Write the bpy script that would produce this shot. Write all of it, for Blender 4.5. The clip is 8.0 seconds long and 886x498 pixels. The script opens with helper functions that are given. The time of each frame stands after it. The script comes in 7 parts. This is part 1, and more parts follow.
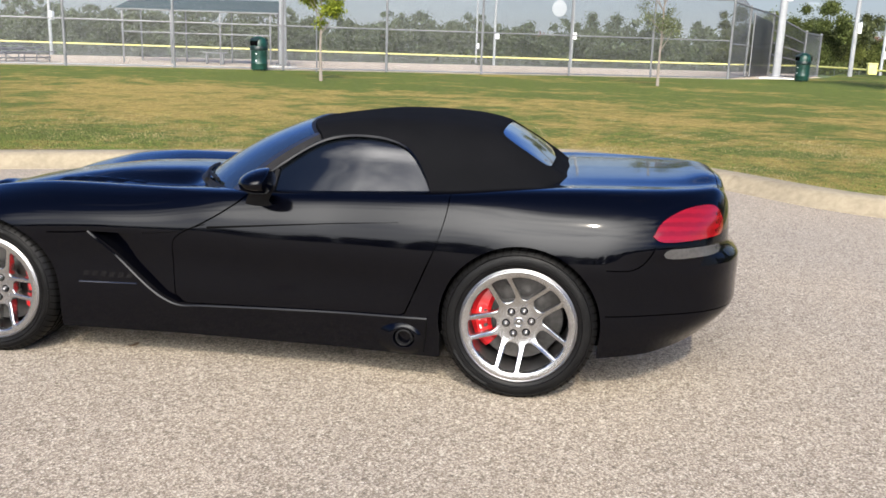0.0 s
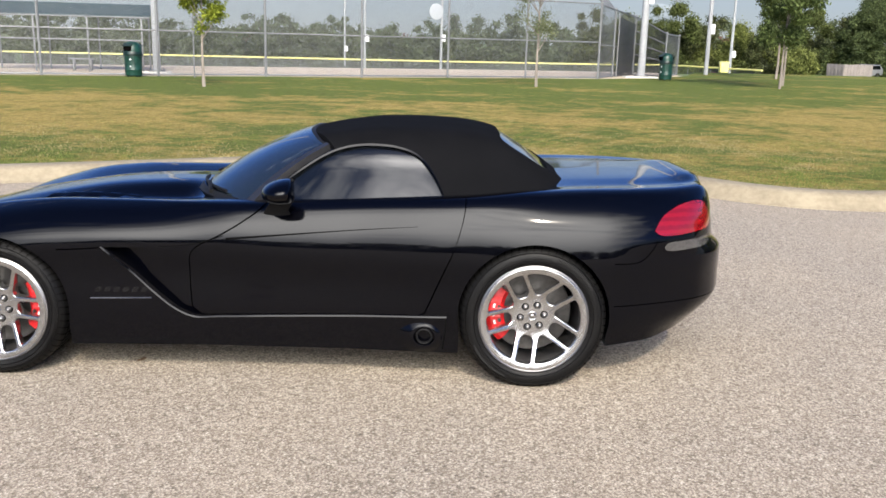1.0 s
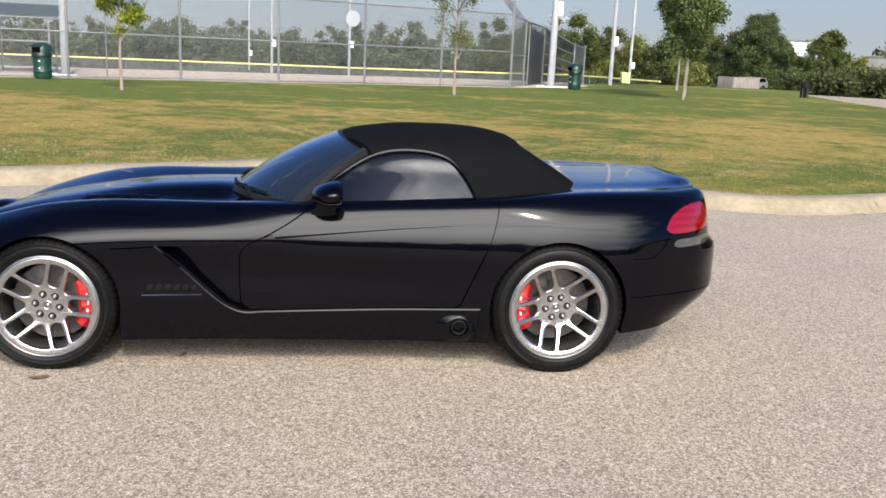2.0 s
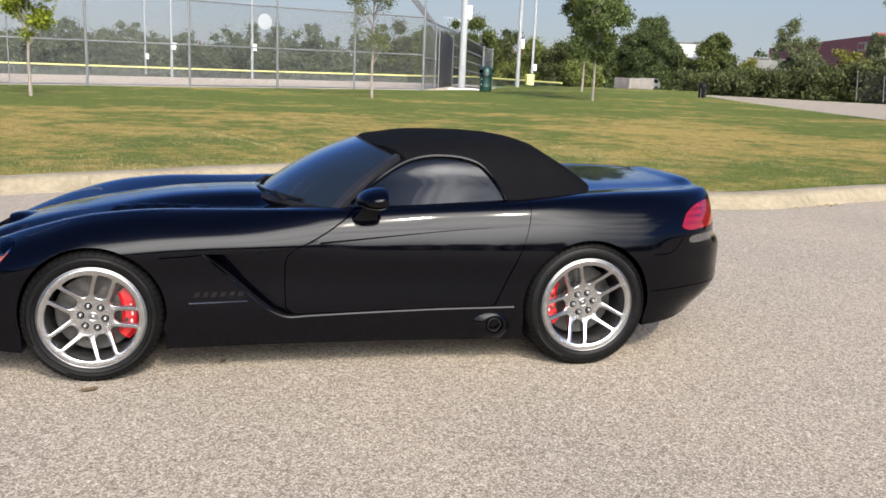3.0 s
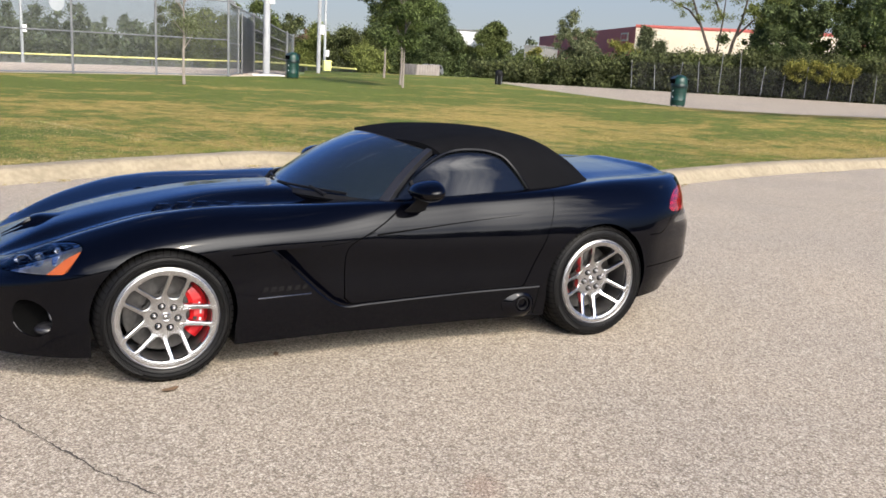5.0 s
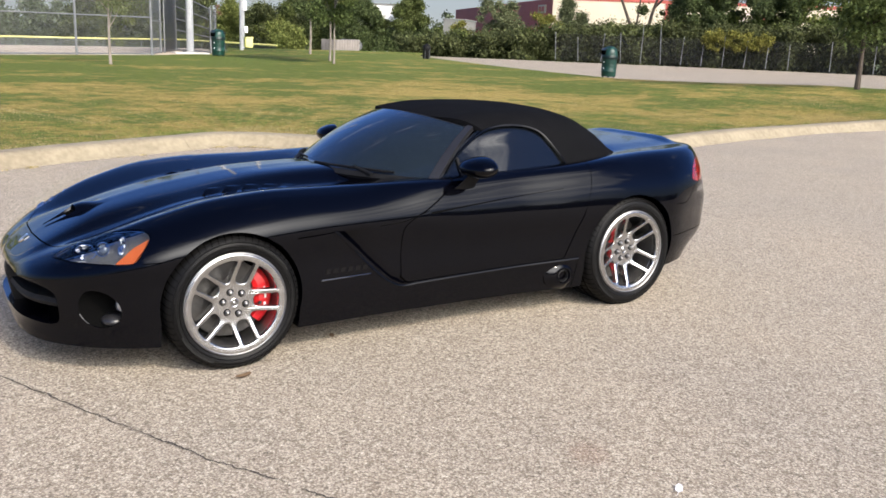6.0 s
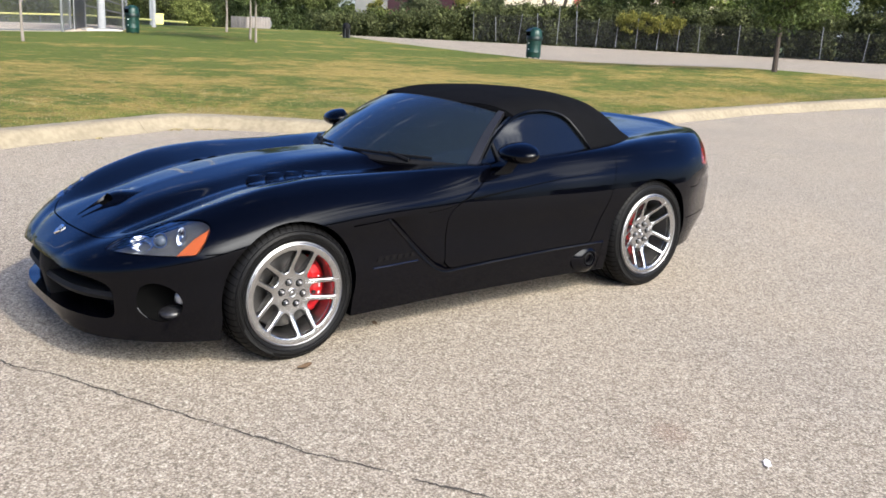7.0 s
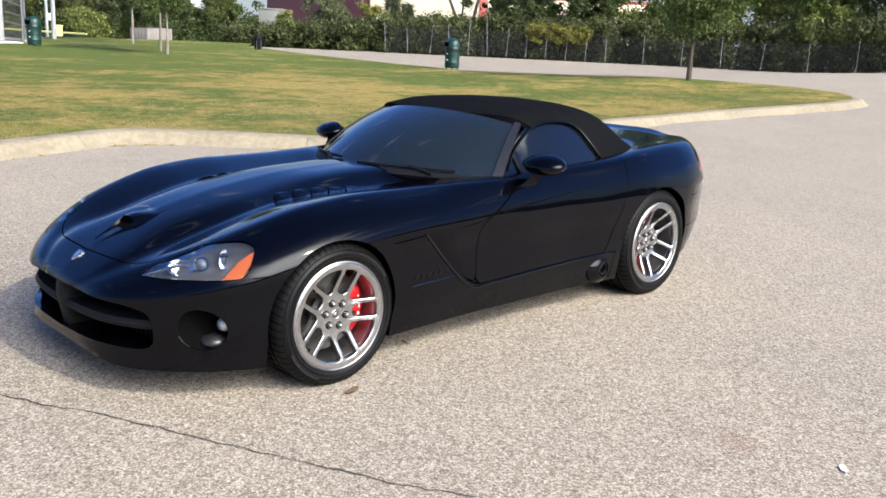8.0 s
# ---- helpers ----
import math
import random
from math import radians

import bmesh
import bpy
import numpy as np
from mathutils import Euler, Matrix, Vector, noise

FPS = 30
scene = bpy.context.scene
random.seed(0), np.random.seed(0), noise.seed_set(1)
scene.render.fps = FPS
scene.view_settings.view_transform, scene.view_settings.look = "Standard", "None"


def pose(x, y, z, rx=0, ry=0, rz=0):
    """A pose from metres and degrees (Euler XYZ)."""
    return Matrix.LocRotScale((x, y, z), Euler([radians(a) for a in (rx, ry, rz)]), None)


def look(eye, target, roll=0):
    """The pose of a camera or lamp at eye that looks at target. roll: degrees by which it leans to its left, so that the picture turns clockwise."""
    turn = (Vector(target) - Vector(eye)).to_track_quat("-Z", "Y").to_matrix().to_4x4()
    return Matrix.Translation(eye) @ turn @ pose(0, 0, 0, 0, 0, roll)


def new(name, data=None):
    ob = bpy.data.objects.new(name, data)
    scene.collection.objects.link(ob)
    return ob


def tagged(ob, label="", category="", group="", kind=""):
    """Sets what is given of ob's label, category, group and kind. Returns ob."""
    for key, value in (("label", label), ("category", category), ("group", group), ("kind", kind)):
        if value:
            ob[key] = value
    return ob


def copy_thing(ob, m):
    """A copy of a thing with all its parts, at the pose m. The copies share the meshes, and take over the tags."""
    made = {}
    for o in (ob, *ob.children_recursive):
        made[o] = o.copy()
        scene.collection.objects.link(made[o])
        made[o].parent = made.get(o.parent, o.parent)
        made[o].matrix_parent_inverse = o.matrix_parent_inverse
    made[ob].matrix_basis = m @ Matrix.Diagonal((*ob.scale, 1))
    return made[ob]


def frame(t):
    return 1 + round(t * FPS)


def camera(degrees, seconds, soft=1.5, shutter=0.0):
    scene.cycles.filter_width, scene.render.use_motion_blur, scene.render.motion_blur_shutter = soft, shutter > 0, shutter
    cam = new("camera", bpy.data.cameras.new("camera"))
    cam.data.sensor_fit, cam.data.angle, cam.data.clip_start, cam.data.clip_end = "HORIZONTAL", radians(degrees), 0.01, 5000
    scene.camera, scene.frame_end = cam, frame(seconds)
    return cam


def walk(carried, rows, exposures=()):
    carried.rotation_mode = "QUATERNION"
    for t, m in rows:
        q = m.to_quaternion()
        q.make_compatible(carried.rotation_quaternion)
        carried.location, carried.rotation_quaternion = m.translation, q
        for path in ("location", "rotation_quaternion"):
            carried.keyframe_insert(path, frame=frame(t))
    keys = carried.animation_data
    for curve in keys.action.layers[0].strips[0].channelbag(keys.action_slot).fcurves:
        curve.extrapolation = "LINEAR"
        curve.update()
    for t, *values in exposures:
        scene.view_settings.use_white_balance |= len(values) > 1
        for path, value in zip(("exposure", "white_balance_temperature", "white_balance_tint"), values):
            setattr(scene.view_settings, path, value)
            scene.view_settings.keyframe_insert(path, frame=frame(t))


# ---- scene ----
cam = camera(52.7, 8.0, soft=1.6)
PATH = [
    (0, (0.192, -4.646, 1.564), (-0.083, -2.721, 1.096), 1.9),
    (0.5, (-0.134, -4.781, 1.568), (-0.296, -2.838, 1.119), 1.6),
    (1, (-0.458, -4.898, 1.593), (-0.444, -2.95, 1.137), 1.5),
    (1.5, (-0.773, -5.12, 1.625), (-0.618, -3.176, 1.18), 2.4),
    (2, (-1.129, -5.207, 1.605), (-0.894, -3.269, 1.171), 2.6),
    (2.2, (-1.283, -5.231, 1.604), (-1.01, -3.298, 1.169), 2.5),
    (3.3, (-2.03, -5.266, 1.612), (-1.496, -3.384, 1.198), 2.3),
    (3.5, (-2.157, -5.234, 1.61), (-1.565, -3.369, 1.194), 2.2),
    (4, (-2.55, -5.24, 1.618), (-1.856, -3.412, 1.197), 2.6),
    (4.2, (-2.691, -5.251, 1.629), (-1.97, -3.433, 1.211), 2.4),
    (5.5, (-3.582, -4.962, 1.626), (-2.577, -3.292, 1.177), 3.4),
    (6, (-3.882, -4.802, 1.611), (-2.828, -3.17, 1.137), 2.4),
    (6.5, (-4.155, -4.591, 1.622), (-3.034, -3.01, 1.128), 2.3),
    (7, (-4.462, -4.4, 1.612), (-3.248, -2.894, 1.104), 3.1),
    (7.5, (-4.66, -4.126, 1.584), (-3.372, -2.677, 1.095), 2.9),
    (8, (-4.867, -3.895, 1.576), (-3.494, -2.52, 1.101), 3.0),
]
SUN_TO = Vector((0.23, -1.12, 1.0)).normalized()
walk(cam, [(t, look(eye, target, roll)) for t, eye, target, roll in PATH], ((0.0, 0.42, 6480, 10), (2.0, 0.35, 6500, 11), (3.5, 0.36, 6500, 10), (5.5, 0.36, 6600, 11), (7.0, 0.49, 6350, 9), (8.0, 0.57, 6250, 9)))

# ---- world, sun, exposure ----
world = bpy.data.worlds.new("sky")
scene.world = world
world.use_nodes = True
wn = world.node_tree.nodes
wl = world.node_tree.links
wn.clear()
sky = wn.new("ShaderNodeTexSky")
sky.sky_type = "NISHITA"
sky.sun_disc = False
sky.sun_elevation = math.asin(SUN_TO.z)
sky.sun_rotation = math.atan2(SUN_TO.x, SUN_TO.y)
sky.air_density, sky.dust_density, sky.ozone_density = 0.8, 0.3, 5.0
geo = wn.new("ShaderNodeTexCoord")
axis = wn.new("ShaderNodeSeparateXYZ")
wl.new(geo.outputs["Generated"], axis.inputs[0])
mapp = wn.new("ShaderNodeMapping")
mapp.inputs["Scale"].default_value = (1.3, 2.0, 6.0)
cloud = wn.new("ShaderNodeTexNoise")
cloud.inputs["Scale"].default_value, cloud.inputs["Detail"].default_value, cloud.inputs["Roughness"].default_value = 2.6, 8, 0.62
ramp = wn.new("ShaderNodeValToRGB")
ramp.color_ramp.elements[0].position, ramp.color_ramp.elements[1].position = 0.42, 0.82
ramp.color_ramp.elements[1].color = (0.85, 0.85, 0.85, 1)
mixw = wn.new("ShaderNodeMix")
mixw.data_type = "RGBA"
mixw.inputs[7].default_value = (7.0, 7.3, 7.8, 1)
bg = wn.new("ShaderNodeBackground")
bg.inputs["Strength"].default_value = 0.12
wo = wn.new("ShaderNodeOutputWorld")
wl.new(geo.outputs["Generated"], mapp.inputs["Vector"])
wl.new(mapp.outputs["Vector"], cloud.inputs["Vector"])
# thin cloud brightens round an unseen bank, added west of the sun for reflections
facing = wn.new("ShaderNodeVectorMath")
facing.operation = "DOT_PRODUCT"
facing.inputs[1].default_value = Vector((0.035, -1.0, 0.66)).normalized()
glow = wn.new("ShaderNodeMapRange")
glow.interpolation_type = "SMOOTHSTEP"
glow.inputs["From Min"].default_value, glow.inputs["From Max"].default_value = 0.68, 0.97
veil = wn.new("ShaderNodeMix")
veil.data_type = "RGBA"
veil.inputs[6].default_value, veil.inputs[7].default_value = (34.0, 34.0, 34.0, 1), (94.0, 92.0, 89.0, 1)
cover = wn.new("ShaderNodeMath")
cover.operation = "MULTIPLY_ADD"
cover.inputs[1].default_value = 0.56
thick = wn.new("ShaderNodeMath")
thick.operation = "ADD"
thick.use_clamp = True
thick.inputs[1].default_value = -0.21
wl.new(geo.outputs["Generated"], facing.inputs[0])
wl.new(facing.outputs["Value"], glow.inputs["Value"])
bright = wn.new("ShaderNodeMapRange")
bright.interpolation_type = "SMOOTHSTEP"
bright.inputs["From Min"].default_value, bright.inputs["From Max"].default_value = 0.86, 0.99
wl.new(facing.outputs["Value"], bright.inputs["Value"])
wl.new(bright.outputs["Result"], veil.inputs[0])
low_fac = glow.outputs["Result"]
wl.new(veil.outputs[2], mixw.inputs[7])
thin = wn.new("ShaderNodeMapRange")
thin.interpolation_type = "SMOOTHSTEP"
for socket, value in zip(("From Min", "From Max", "To Min", "To Max"), (0.66, 0.97, 1.0, 0.1)):
    thin.inputs[socket].default_value = value
dense = wn.new("ShaderNodeMath")
dense.operation = "MULTIPLY"
wl.new(axis.outputs["Z"], thin.inputs["Value"])
wl.new(glow.outputs["Result"], dense.inputs[0])
wl.new(thin.outputs["Result"], dense.inputs[1])
wl.new(dense.outputs[0], cover.inputs[0])
wl.new(cloud.outputs["Fac"], cover.inputs[2])
wl.new(cover.outputs[0], thick.inputs[0])
wl.new(thick.outputs[0], ramp.inputs["Fac"])
wl.new(ramp.outputs["Color"], mixw.inputs[0])
# pale haze low in the sky, all round
low_sky = wn.new("ShaderNodeValToRGB")
low_sky.color_ramp.interpolation = "EASE"
low_sky.color_ramp.elements[0].position, low_sky.color_ramp.elements[1].position = 0.02, 0.30
low_sky.color_ramp.elements[0].color, low_sky.color_ramp.elements[1].color = (0.85, 0.85, 0.85, 1), (0, 0, 0, 1)
haze = wn.new("ShaderNodeMix")
haze.data_type = "RGBA"
haze.inputs[7].default_value = (2.55, 2.9, 3.25, 1)
wl.new(axis.outputs["Z"], low_sky.inputs["Fac"])
# haze below the added bank is brightened too, for reflections low in the flank
low_glow = wn.new("ShaderNodeMix")
low_glow.data_type = "RGBA"
low_glow.inputs[6].default_value, low_glow.inputs[7].default_value = (2.75, 3.0, 3.3, 1), (30.0, 29.5, 29.0, 1)
wl.new(low_glow.outputs[2], haze.inputs[7])
wl.new(low_fac, low_glow.inputs[0])
wl.new(low_sky.outputs["Color"], haze.inputs[0])
deep = wn.new("ShaderNodeHueSaturation")
deep.inputs["Saturation"].default_value = 1.0
wl.new(sky.outputs["Color"], deep.inputs["Color"])
# the sky deepens quickly above the haze
height = wn.new("ShaderNodeValToRGB")
e = height.color_ramp.elements
e.new(0.10), e.new(0.27)
for el, (at, colour) in zip(e, ((0.0, (1, 1, 1)), (0.09, (0.85, 0.92, 1.0)), (0.27, (0.60, 0.82, 1.26)), (1.0, (0.66, 0.88, 1.28)))):
    el.position, el.color = at, (*colour, 1)
depth = wn.new("ShaderNodeMix")
depth.data_type, depth.blend_type = "RGBA", "MULTIPLY"
depth.inputs[0].default_value = 1.0
wl.new(axis.outputs["Z"], height.inputs["Fac"])
wl.new(deep.outputs["Color"], depth.inputs[6])
wl.new(height.outputs["Color"], depth.inputs[7])
wl.new(depth.outputs[2], haze.inputs[6])
wl.new(haze.outputs[2], mixw.inputs[6])
# extra glow of that added bank; it is not centred on the sun
ring = wn.new("ShaderNodeMath")
ring.operation = "POWER"
ring.use_clamp = True
ring.inputs[1].default_value = 14.0
bank_glow = wn.new("ShaderNodeMix")
bank_glow.data_type, bank_glow.blend_type = "RGBA", "ADD"
bank_glow.clamp_result = False
bank_glow.inputs[7].default_value = (17.0, 16.3, 15.3, 1)
lift = wn.new("ShaderNodeMath")
lift.operation = "MAXIMUM"
lift.inputs[1].default_value = 0.0
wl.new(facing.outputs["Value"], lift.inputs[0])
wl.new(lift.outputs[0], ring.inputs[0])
wl.new(ring.outputs[0], bank_glow.inputs[0])
wl.new(mixw.outputs[2], bank_glow.inputs[6])
wl.new(bank_glow.outputs[2], bg.inputs["Color"])
wl.new(bg.outputs["Background"], wo.inputs["Surface"])
sun = new("sun", bpy.data.lights.new("sun", "SUN"))
sun.data.energy, sun.data.angle, sun.data.color = 2.75, radians(0.6), (1.0, 0.89, 0.735)
sun.matrix_world = look(SUN_TO * 60, (0, 0, 0))


# ---- materials ----
def mat(name, color=(0.5, 0.5, 0.5), rough=0.5, metal=0.0, **extra):
    m = bpy.data.materials.new(name)
    m.use_nodes = True
    b = m.node_tree.nodes["Principled BSDF"]
    b.inputs["Base Color"].default_value = (*color, 1)
    b.inputs["Roughness"].default_value = rough
    b.inputs["Metallic"].default_value = metal
    for k, v in extra.items():
        b.inputs[k.replace("_", " ")].default_value = v
    return m


def node(m, kind, **inputs):
    n = m.node_tree.nodes.new("ShaderNode" + kind)
    for k, v in inputs.items():
        n.inputs[k.replace("_", " ")].default_value = v
    return n


def join(m, a, b):
    m.node_tree.links.new(a, b)


def coords(m, scale=(1, 1, 1), turn=0.0, space="Object"):
    tc, mp = node(m, "TexCoord"), node(m, "Mapping")
    mp.inputs["Scale"].default_value = scale
    mp.inputs["Rotation"].default_value = (0, 0, turn)
    join(m, tc.outputs[space], mp.inputs["Vector"])
    return mp.outputs["Vector"]


def world_coords(m, scale=(1, 1, 1)):
    g, mp = node(m, "NewGeometry"), node(m, "Mapping")
    mp.inputs["Scale"].default_value = scale
    join(m, g.outputs["Position"], mp.inputs["Vector"])
    return mp.outputs["Vector"]


def noise_tex(m, vec, scale, detail=4.0, rough=0.55):
    n = node(m, "TexNoise", Scale=scale, Detail=detail, Roughness=rough)
    join(m, vec, n.inputs["Vector"])
    return n.outputs["Fac"]


def ramp_of(m, fac, stops):
    r = node(m, "ValToRGB")
    e = r.color_ramp.elements
    while len(e) < len(stops):
        e.new(0.5)
    for el, (p, c) in zip(e, stops):
        el.position, el.color = p, (*c, 1)
    join(m, fac, r.inputs["Fac"])
    return r.outputs["Color"]


def mixed(m, fac, a, b, blend="MIX"):
    n = m.node_tree.nodes.new("ShaderNodeMix")
    n.data_type, n.blend_type = "RGBA", blend
    for socket, v in ((n.inputs[0], fac), (n.inputs[6], a), (n.inputs[7], b)):
        if isinstance(v, (int, float)):
            socket.default_value = v
        elif isinstance(v, tuple):
            socket.default_value = (*v, 1)
        else:
            join(m, v, socket)
    return n.outputs[2]


def shade(m, color=None, rough=None, bump=None, strength=0.3, distance=0.01):
    b = m.node_tree.nodes["Principled BSDF"]
    if color is not None:
        join(m, color, b.inputs["Base Color"])
    if rough is not None:
        join(m, rough, b.inputs["Roughness"])
    if bump is not None:
        n = node(m, "Bump", Strength=strength, Distance=distance)
        join(m, bump, n.inputs["Height"])
        join(m, n.outputs["Normal"], b.inputs["Normal"])
    return m


def speckled(name, c1, c2, rough, scale=30, metal=0.0, bump=0.15, dist=0.002, **extra):
    m = mat(name, c1, rough, metal, **extra)
    v = coords(m)
    f = noise_tex(m, v, scale, 5)
    g = noise_tex(m, v, scale * 0.12, 3)
    col = mixed(m, 0.5, ramp_of(m, f, [(0.35, c1), (0.65, c2)]), ramp_of(m, g, [(0.35, c1), (0.65, c2)]))
    return shade(m, col, None, f, bump, dist)


def make_asphalt():
    m = mat("chip_seal_asphalt", (0.3, 0.27, 0.23), 0.85)
    v = world_coords(m)
    cells = node(m, "TexVoronoi", Scale=125.0)
    join(m, v, cells.inputs["Vector"])
    big = node(m, "TexVoronoi", Scale=68.0)
    join(m, v, big.inputs["Vector"])
    stones = ramp_of(m, cells.outputs["Color"], [(0.0, (0.045, 0.038, 0.030)), (0.22, (0.20, 0.168, 0.130)), (0.5, (0.385, 0.336, 0.272)), (0.8, (0.56, 0.50, 0.42)), (1.0, (0.80, 0.75, 0.67))])
    stones2 = ramp_of(m, big.outputs["Color"], [(0.0, (0.16, 0.125, 0.09)), (0.5, (0.37, 0.325, 0.265)), (1.0, (0.59, 0.535, 0.455))])
    col = mixed(m, 0.42, stones, stones2)
    gaps = ramp_of(m, cells.outputs["Distance"], [(0.35, (1, 1, 1)), (0.75, (0.45, 0.42, 0.4))])
    col = mixed(m, 0.8, col, gaps, "MULTIPLY")
    clump = noise_tex(m, v, 30, 3, 0.7)
    col = mixed(m, 1.0, col, ramp_of(m, clump, [(0.33, (0.88, 0.87, 0.86)), (0.68, (1.10, 1.10, 1.09))]), "MULTIPLY")
    # dark chips and a few pale ones among the stones
    chips = node(m, "TexVoronoi", Scale=88.0)
    join(m, v, chips.inputs["Vector"])
    col = mixed(m, 0.34, col, ramp_of(m, chips.outputs["Color"], [(0.20, (0.40, 0.38, 0.37)), (0.32, (0.62, 0.61, 0.60)), (0.37, (1.04, 1.04, 1.04)), (0.74, (1.06, 1.06, 1.06)), (0.80, (1.35, 1.34, 1.32))]), "MULTIPLY")
    wear = noise_tex(m, v, 0.55, 4)
    col = mixed(m, 0.55, col, ramp_of(m, wear, [(0.3, (0.76, 0.755, 0.73)), (0.7, (1.04, 0.99, 0.885))]), "MULTIPLY")
    stain = noise_tex(m, v, 3.3, 5, 0.7)
    col = mixed(m, 0.5, col, ramp_of(m, stain, [(0.3, (0.78, 0.77, 0.77)), (0.45, (1, 1, 1))]), "MULTIPLY")
    h = mixed(m, 0.5, cells.outputs["Distance"], big.outputs["Distance"])
    return shade(m, col, None, h, 0.55, 0.006)


def make_lawn():
    m = mat("dry_lawn", (0.1, 0.12, 0.03), 0.9)
    m.node_tree.nodes["Principled BSDF"].inputs["Specular IOR Level"].default_value = 0.12
    v = world_coords(m)
    fine = noise_tex(m, v, 34, 6, 0.75)
    patch = noise_tex(m, world_coords(m, (0.75, 1.0, 1.0)), 0.24, 6, 0.62)
    small = noise_tex(m, v, 1.5, 9, 0.78)
    tuft = noise_tex(m, v, 6.5, 7, 0.80)
    green = ramp_of(m, fine, [(0.30, (0.025, 0.037, 0.008)), (0.5, (0.080, 0.108, 0.022)), (0.70, (0.166, 0.200, 0.052))])
    straw = ramp_of(m, fine, [(0.30, (0.10, 0.074, 0.022)), (0.5, (0.265, 0.200, 0.062)), (0.70, (0.46, 0.36, 0.135))])
    # the strip along the ball field and the far corner stay green
    axis = node(m, "SeparateXYZ")
    join(m, v, axis.inputs[0])
    lush = node(m, "MapRange")
    lush.interpolation_type = "SMOOTHSTEP"
    for socket, value in zip(("From Min", "From Max", "To Min", "To Max"), (14.0, 22.0, 0.0, 0.065)):
        lush.inputs[socket].default_value = value
    join(m, axis.outputs["Y"], lush.inputs["Value"])
    both = mixed(m, 0.5, patch, small)
    dry = node(m, "Math")
    dry.operation = "SUBTRACT"
    join(m, both, dry.inputs[0])
    join(m, lush.outputs["Result"], dry.inputs[1])
    col = mixed(m, ramp_of(m, dry.outputs[0], [(0.452, (0.02, 0.02, 0.02)), (0.490, (0.46, 0.46, 0.46)), (0.536, (0.97, 0.97, 0.97))]), green, straw)
    col = mixed(m, 1.0, col, ramp_of(m, tuft, [(0.30, (0.50, 0.52, 0.42)), (0.46, (1.08, 1.08, 1.03)), (0.66, (1.62, 1.54, 1.50))]), "MULTIPLY")
    return shade(m, col, None, mixed(m, 0.6, fine, tuft), 1.0, 0.09)


def leaf_mat(name, dark, light, trans=0.35):
    m = mat(name, dark, 0.6)
    b = m.node_tree.nodes["Principled BSDF"]
    b.inputs["Specular IOR Level"].default_value = 0.12
    g = node(m, "NewGeometry")
    col = ramp_of(m, g.outputs["Random Per Island"], [(0.0, dark), (0.6, light), (1.0, tuple(min(1, c * 1.5) for c in light))])
    join(m, col, b.inputs["Base Color"])
    t = node(m, "BsdfTranslucent")
    join(m, col, t.inputs["Color"])
    mx = node(m, "MixShader", Fac=trans)
    out = m.node_tree.nodes["Material Output"]
    join(m, b.outputs[0], mx.inputs[1])
    join(m, t.outputs[0], mx.inputs[2])
    join(m, mx.outputs[0], out.inputs["Surface"])
    return m


def make_mesh_fabric(name, cover, color):
    m = mat(name, color, 0.5, 0.6)
    b = m.node_tree.nodes["Principled BSDF"]
    v = coords(m)
    w1 = node(m, "TexWave", Scale=9.0)
    w2 = node(m, "TexWave", Scale=9.0)
    w1.wave_type = w2.wave_type = "BANDS"
    w1.bands_direction, w2.bands_direction = "DIAGONAL", "DIAGONAL"
    join(m, v, w1.inputs["Vector"])
    mp = node(m, "Mapping")
    mp.inputs["Scale"].default_value = (-1, -1, 1)
    join(m, v, mp.inputs["Vector"])
    join(m, mp.outputs["Vector"], w2.inputs["Vector"])
    wires = mixed(m, 1.0, w1.outputs["Fac"], w2.outputs["Fac"], "LIGHTEN")
    fac = ramp_of(m, wires, [(1.0 - cover * 1.2, (0, 0, 0)), (1.0, (1, 1, 1))])
    t = node(m, "BsdfTransparent")
    mx = node(m, "MixShader")
    join(m, fac, mx.inputs[0])
    join(m, t.outputs[0], mx.inputs[1])
    join(m, b.outputs[0], mx.inputs[2])
    join(m, mx.outputs[0], m.node_tree.nodes["Material Output"].inputs["Surface"])
    return m


def make_paint():
    m = mat("black_car_paint", (0.001, 0.0011, 0.002), 0.3)
    b = m.node_tree.nodes["Principled BSDF"]
    b.inputs["Specular IOR Level"].default_value = 0.008
    v = coords(m)
    dust = noise_tex(m, v, 5, 6, 0.7)
    join(m, ramp_of(m, dust, [(0.35, (0.26, 0.26, 0.26)), (0.75, (0.34, 0.34, 0.34))]), b.inputs["Roughness"])
    f = noise_tex(m, v, 900, 2)
    join(m, mixed(m, ramp_of(m, f, [(0.6, (0, 0, 0)), (0.8, (1, 1, 1))]), (0.0006, 0.0007, 0.0016), (0.0022, 0.0026, 0.0066)), b.inputs["Base Color"])
    b.inputs["Coat IOR"].default_value = 1.5
    join(m, ramp_of(m, dust, [(0.35, (0.045, 0.045, 0.045)), (0.75, (0.075, 0.075, 0.075))]), b.inputs["Coat Roughness"])
    turn = node(m, "LayerWeight", Blend=0.5)
    join(m, ramp_of(m, turn.outputs["Facing"], [(0.02, (0.43, 0.43, 0.43)), (0.38, (0.43, 0.43, 0.43)), (0.60, (0.72, 0.72, 0.72)), (0.85, (1, 1, 1))]), b.inputs["Coat Weight"])
    return m


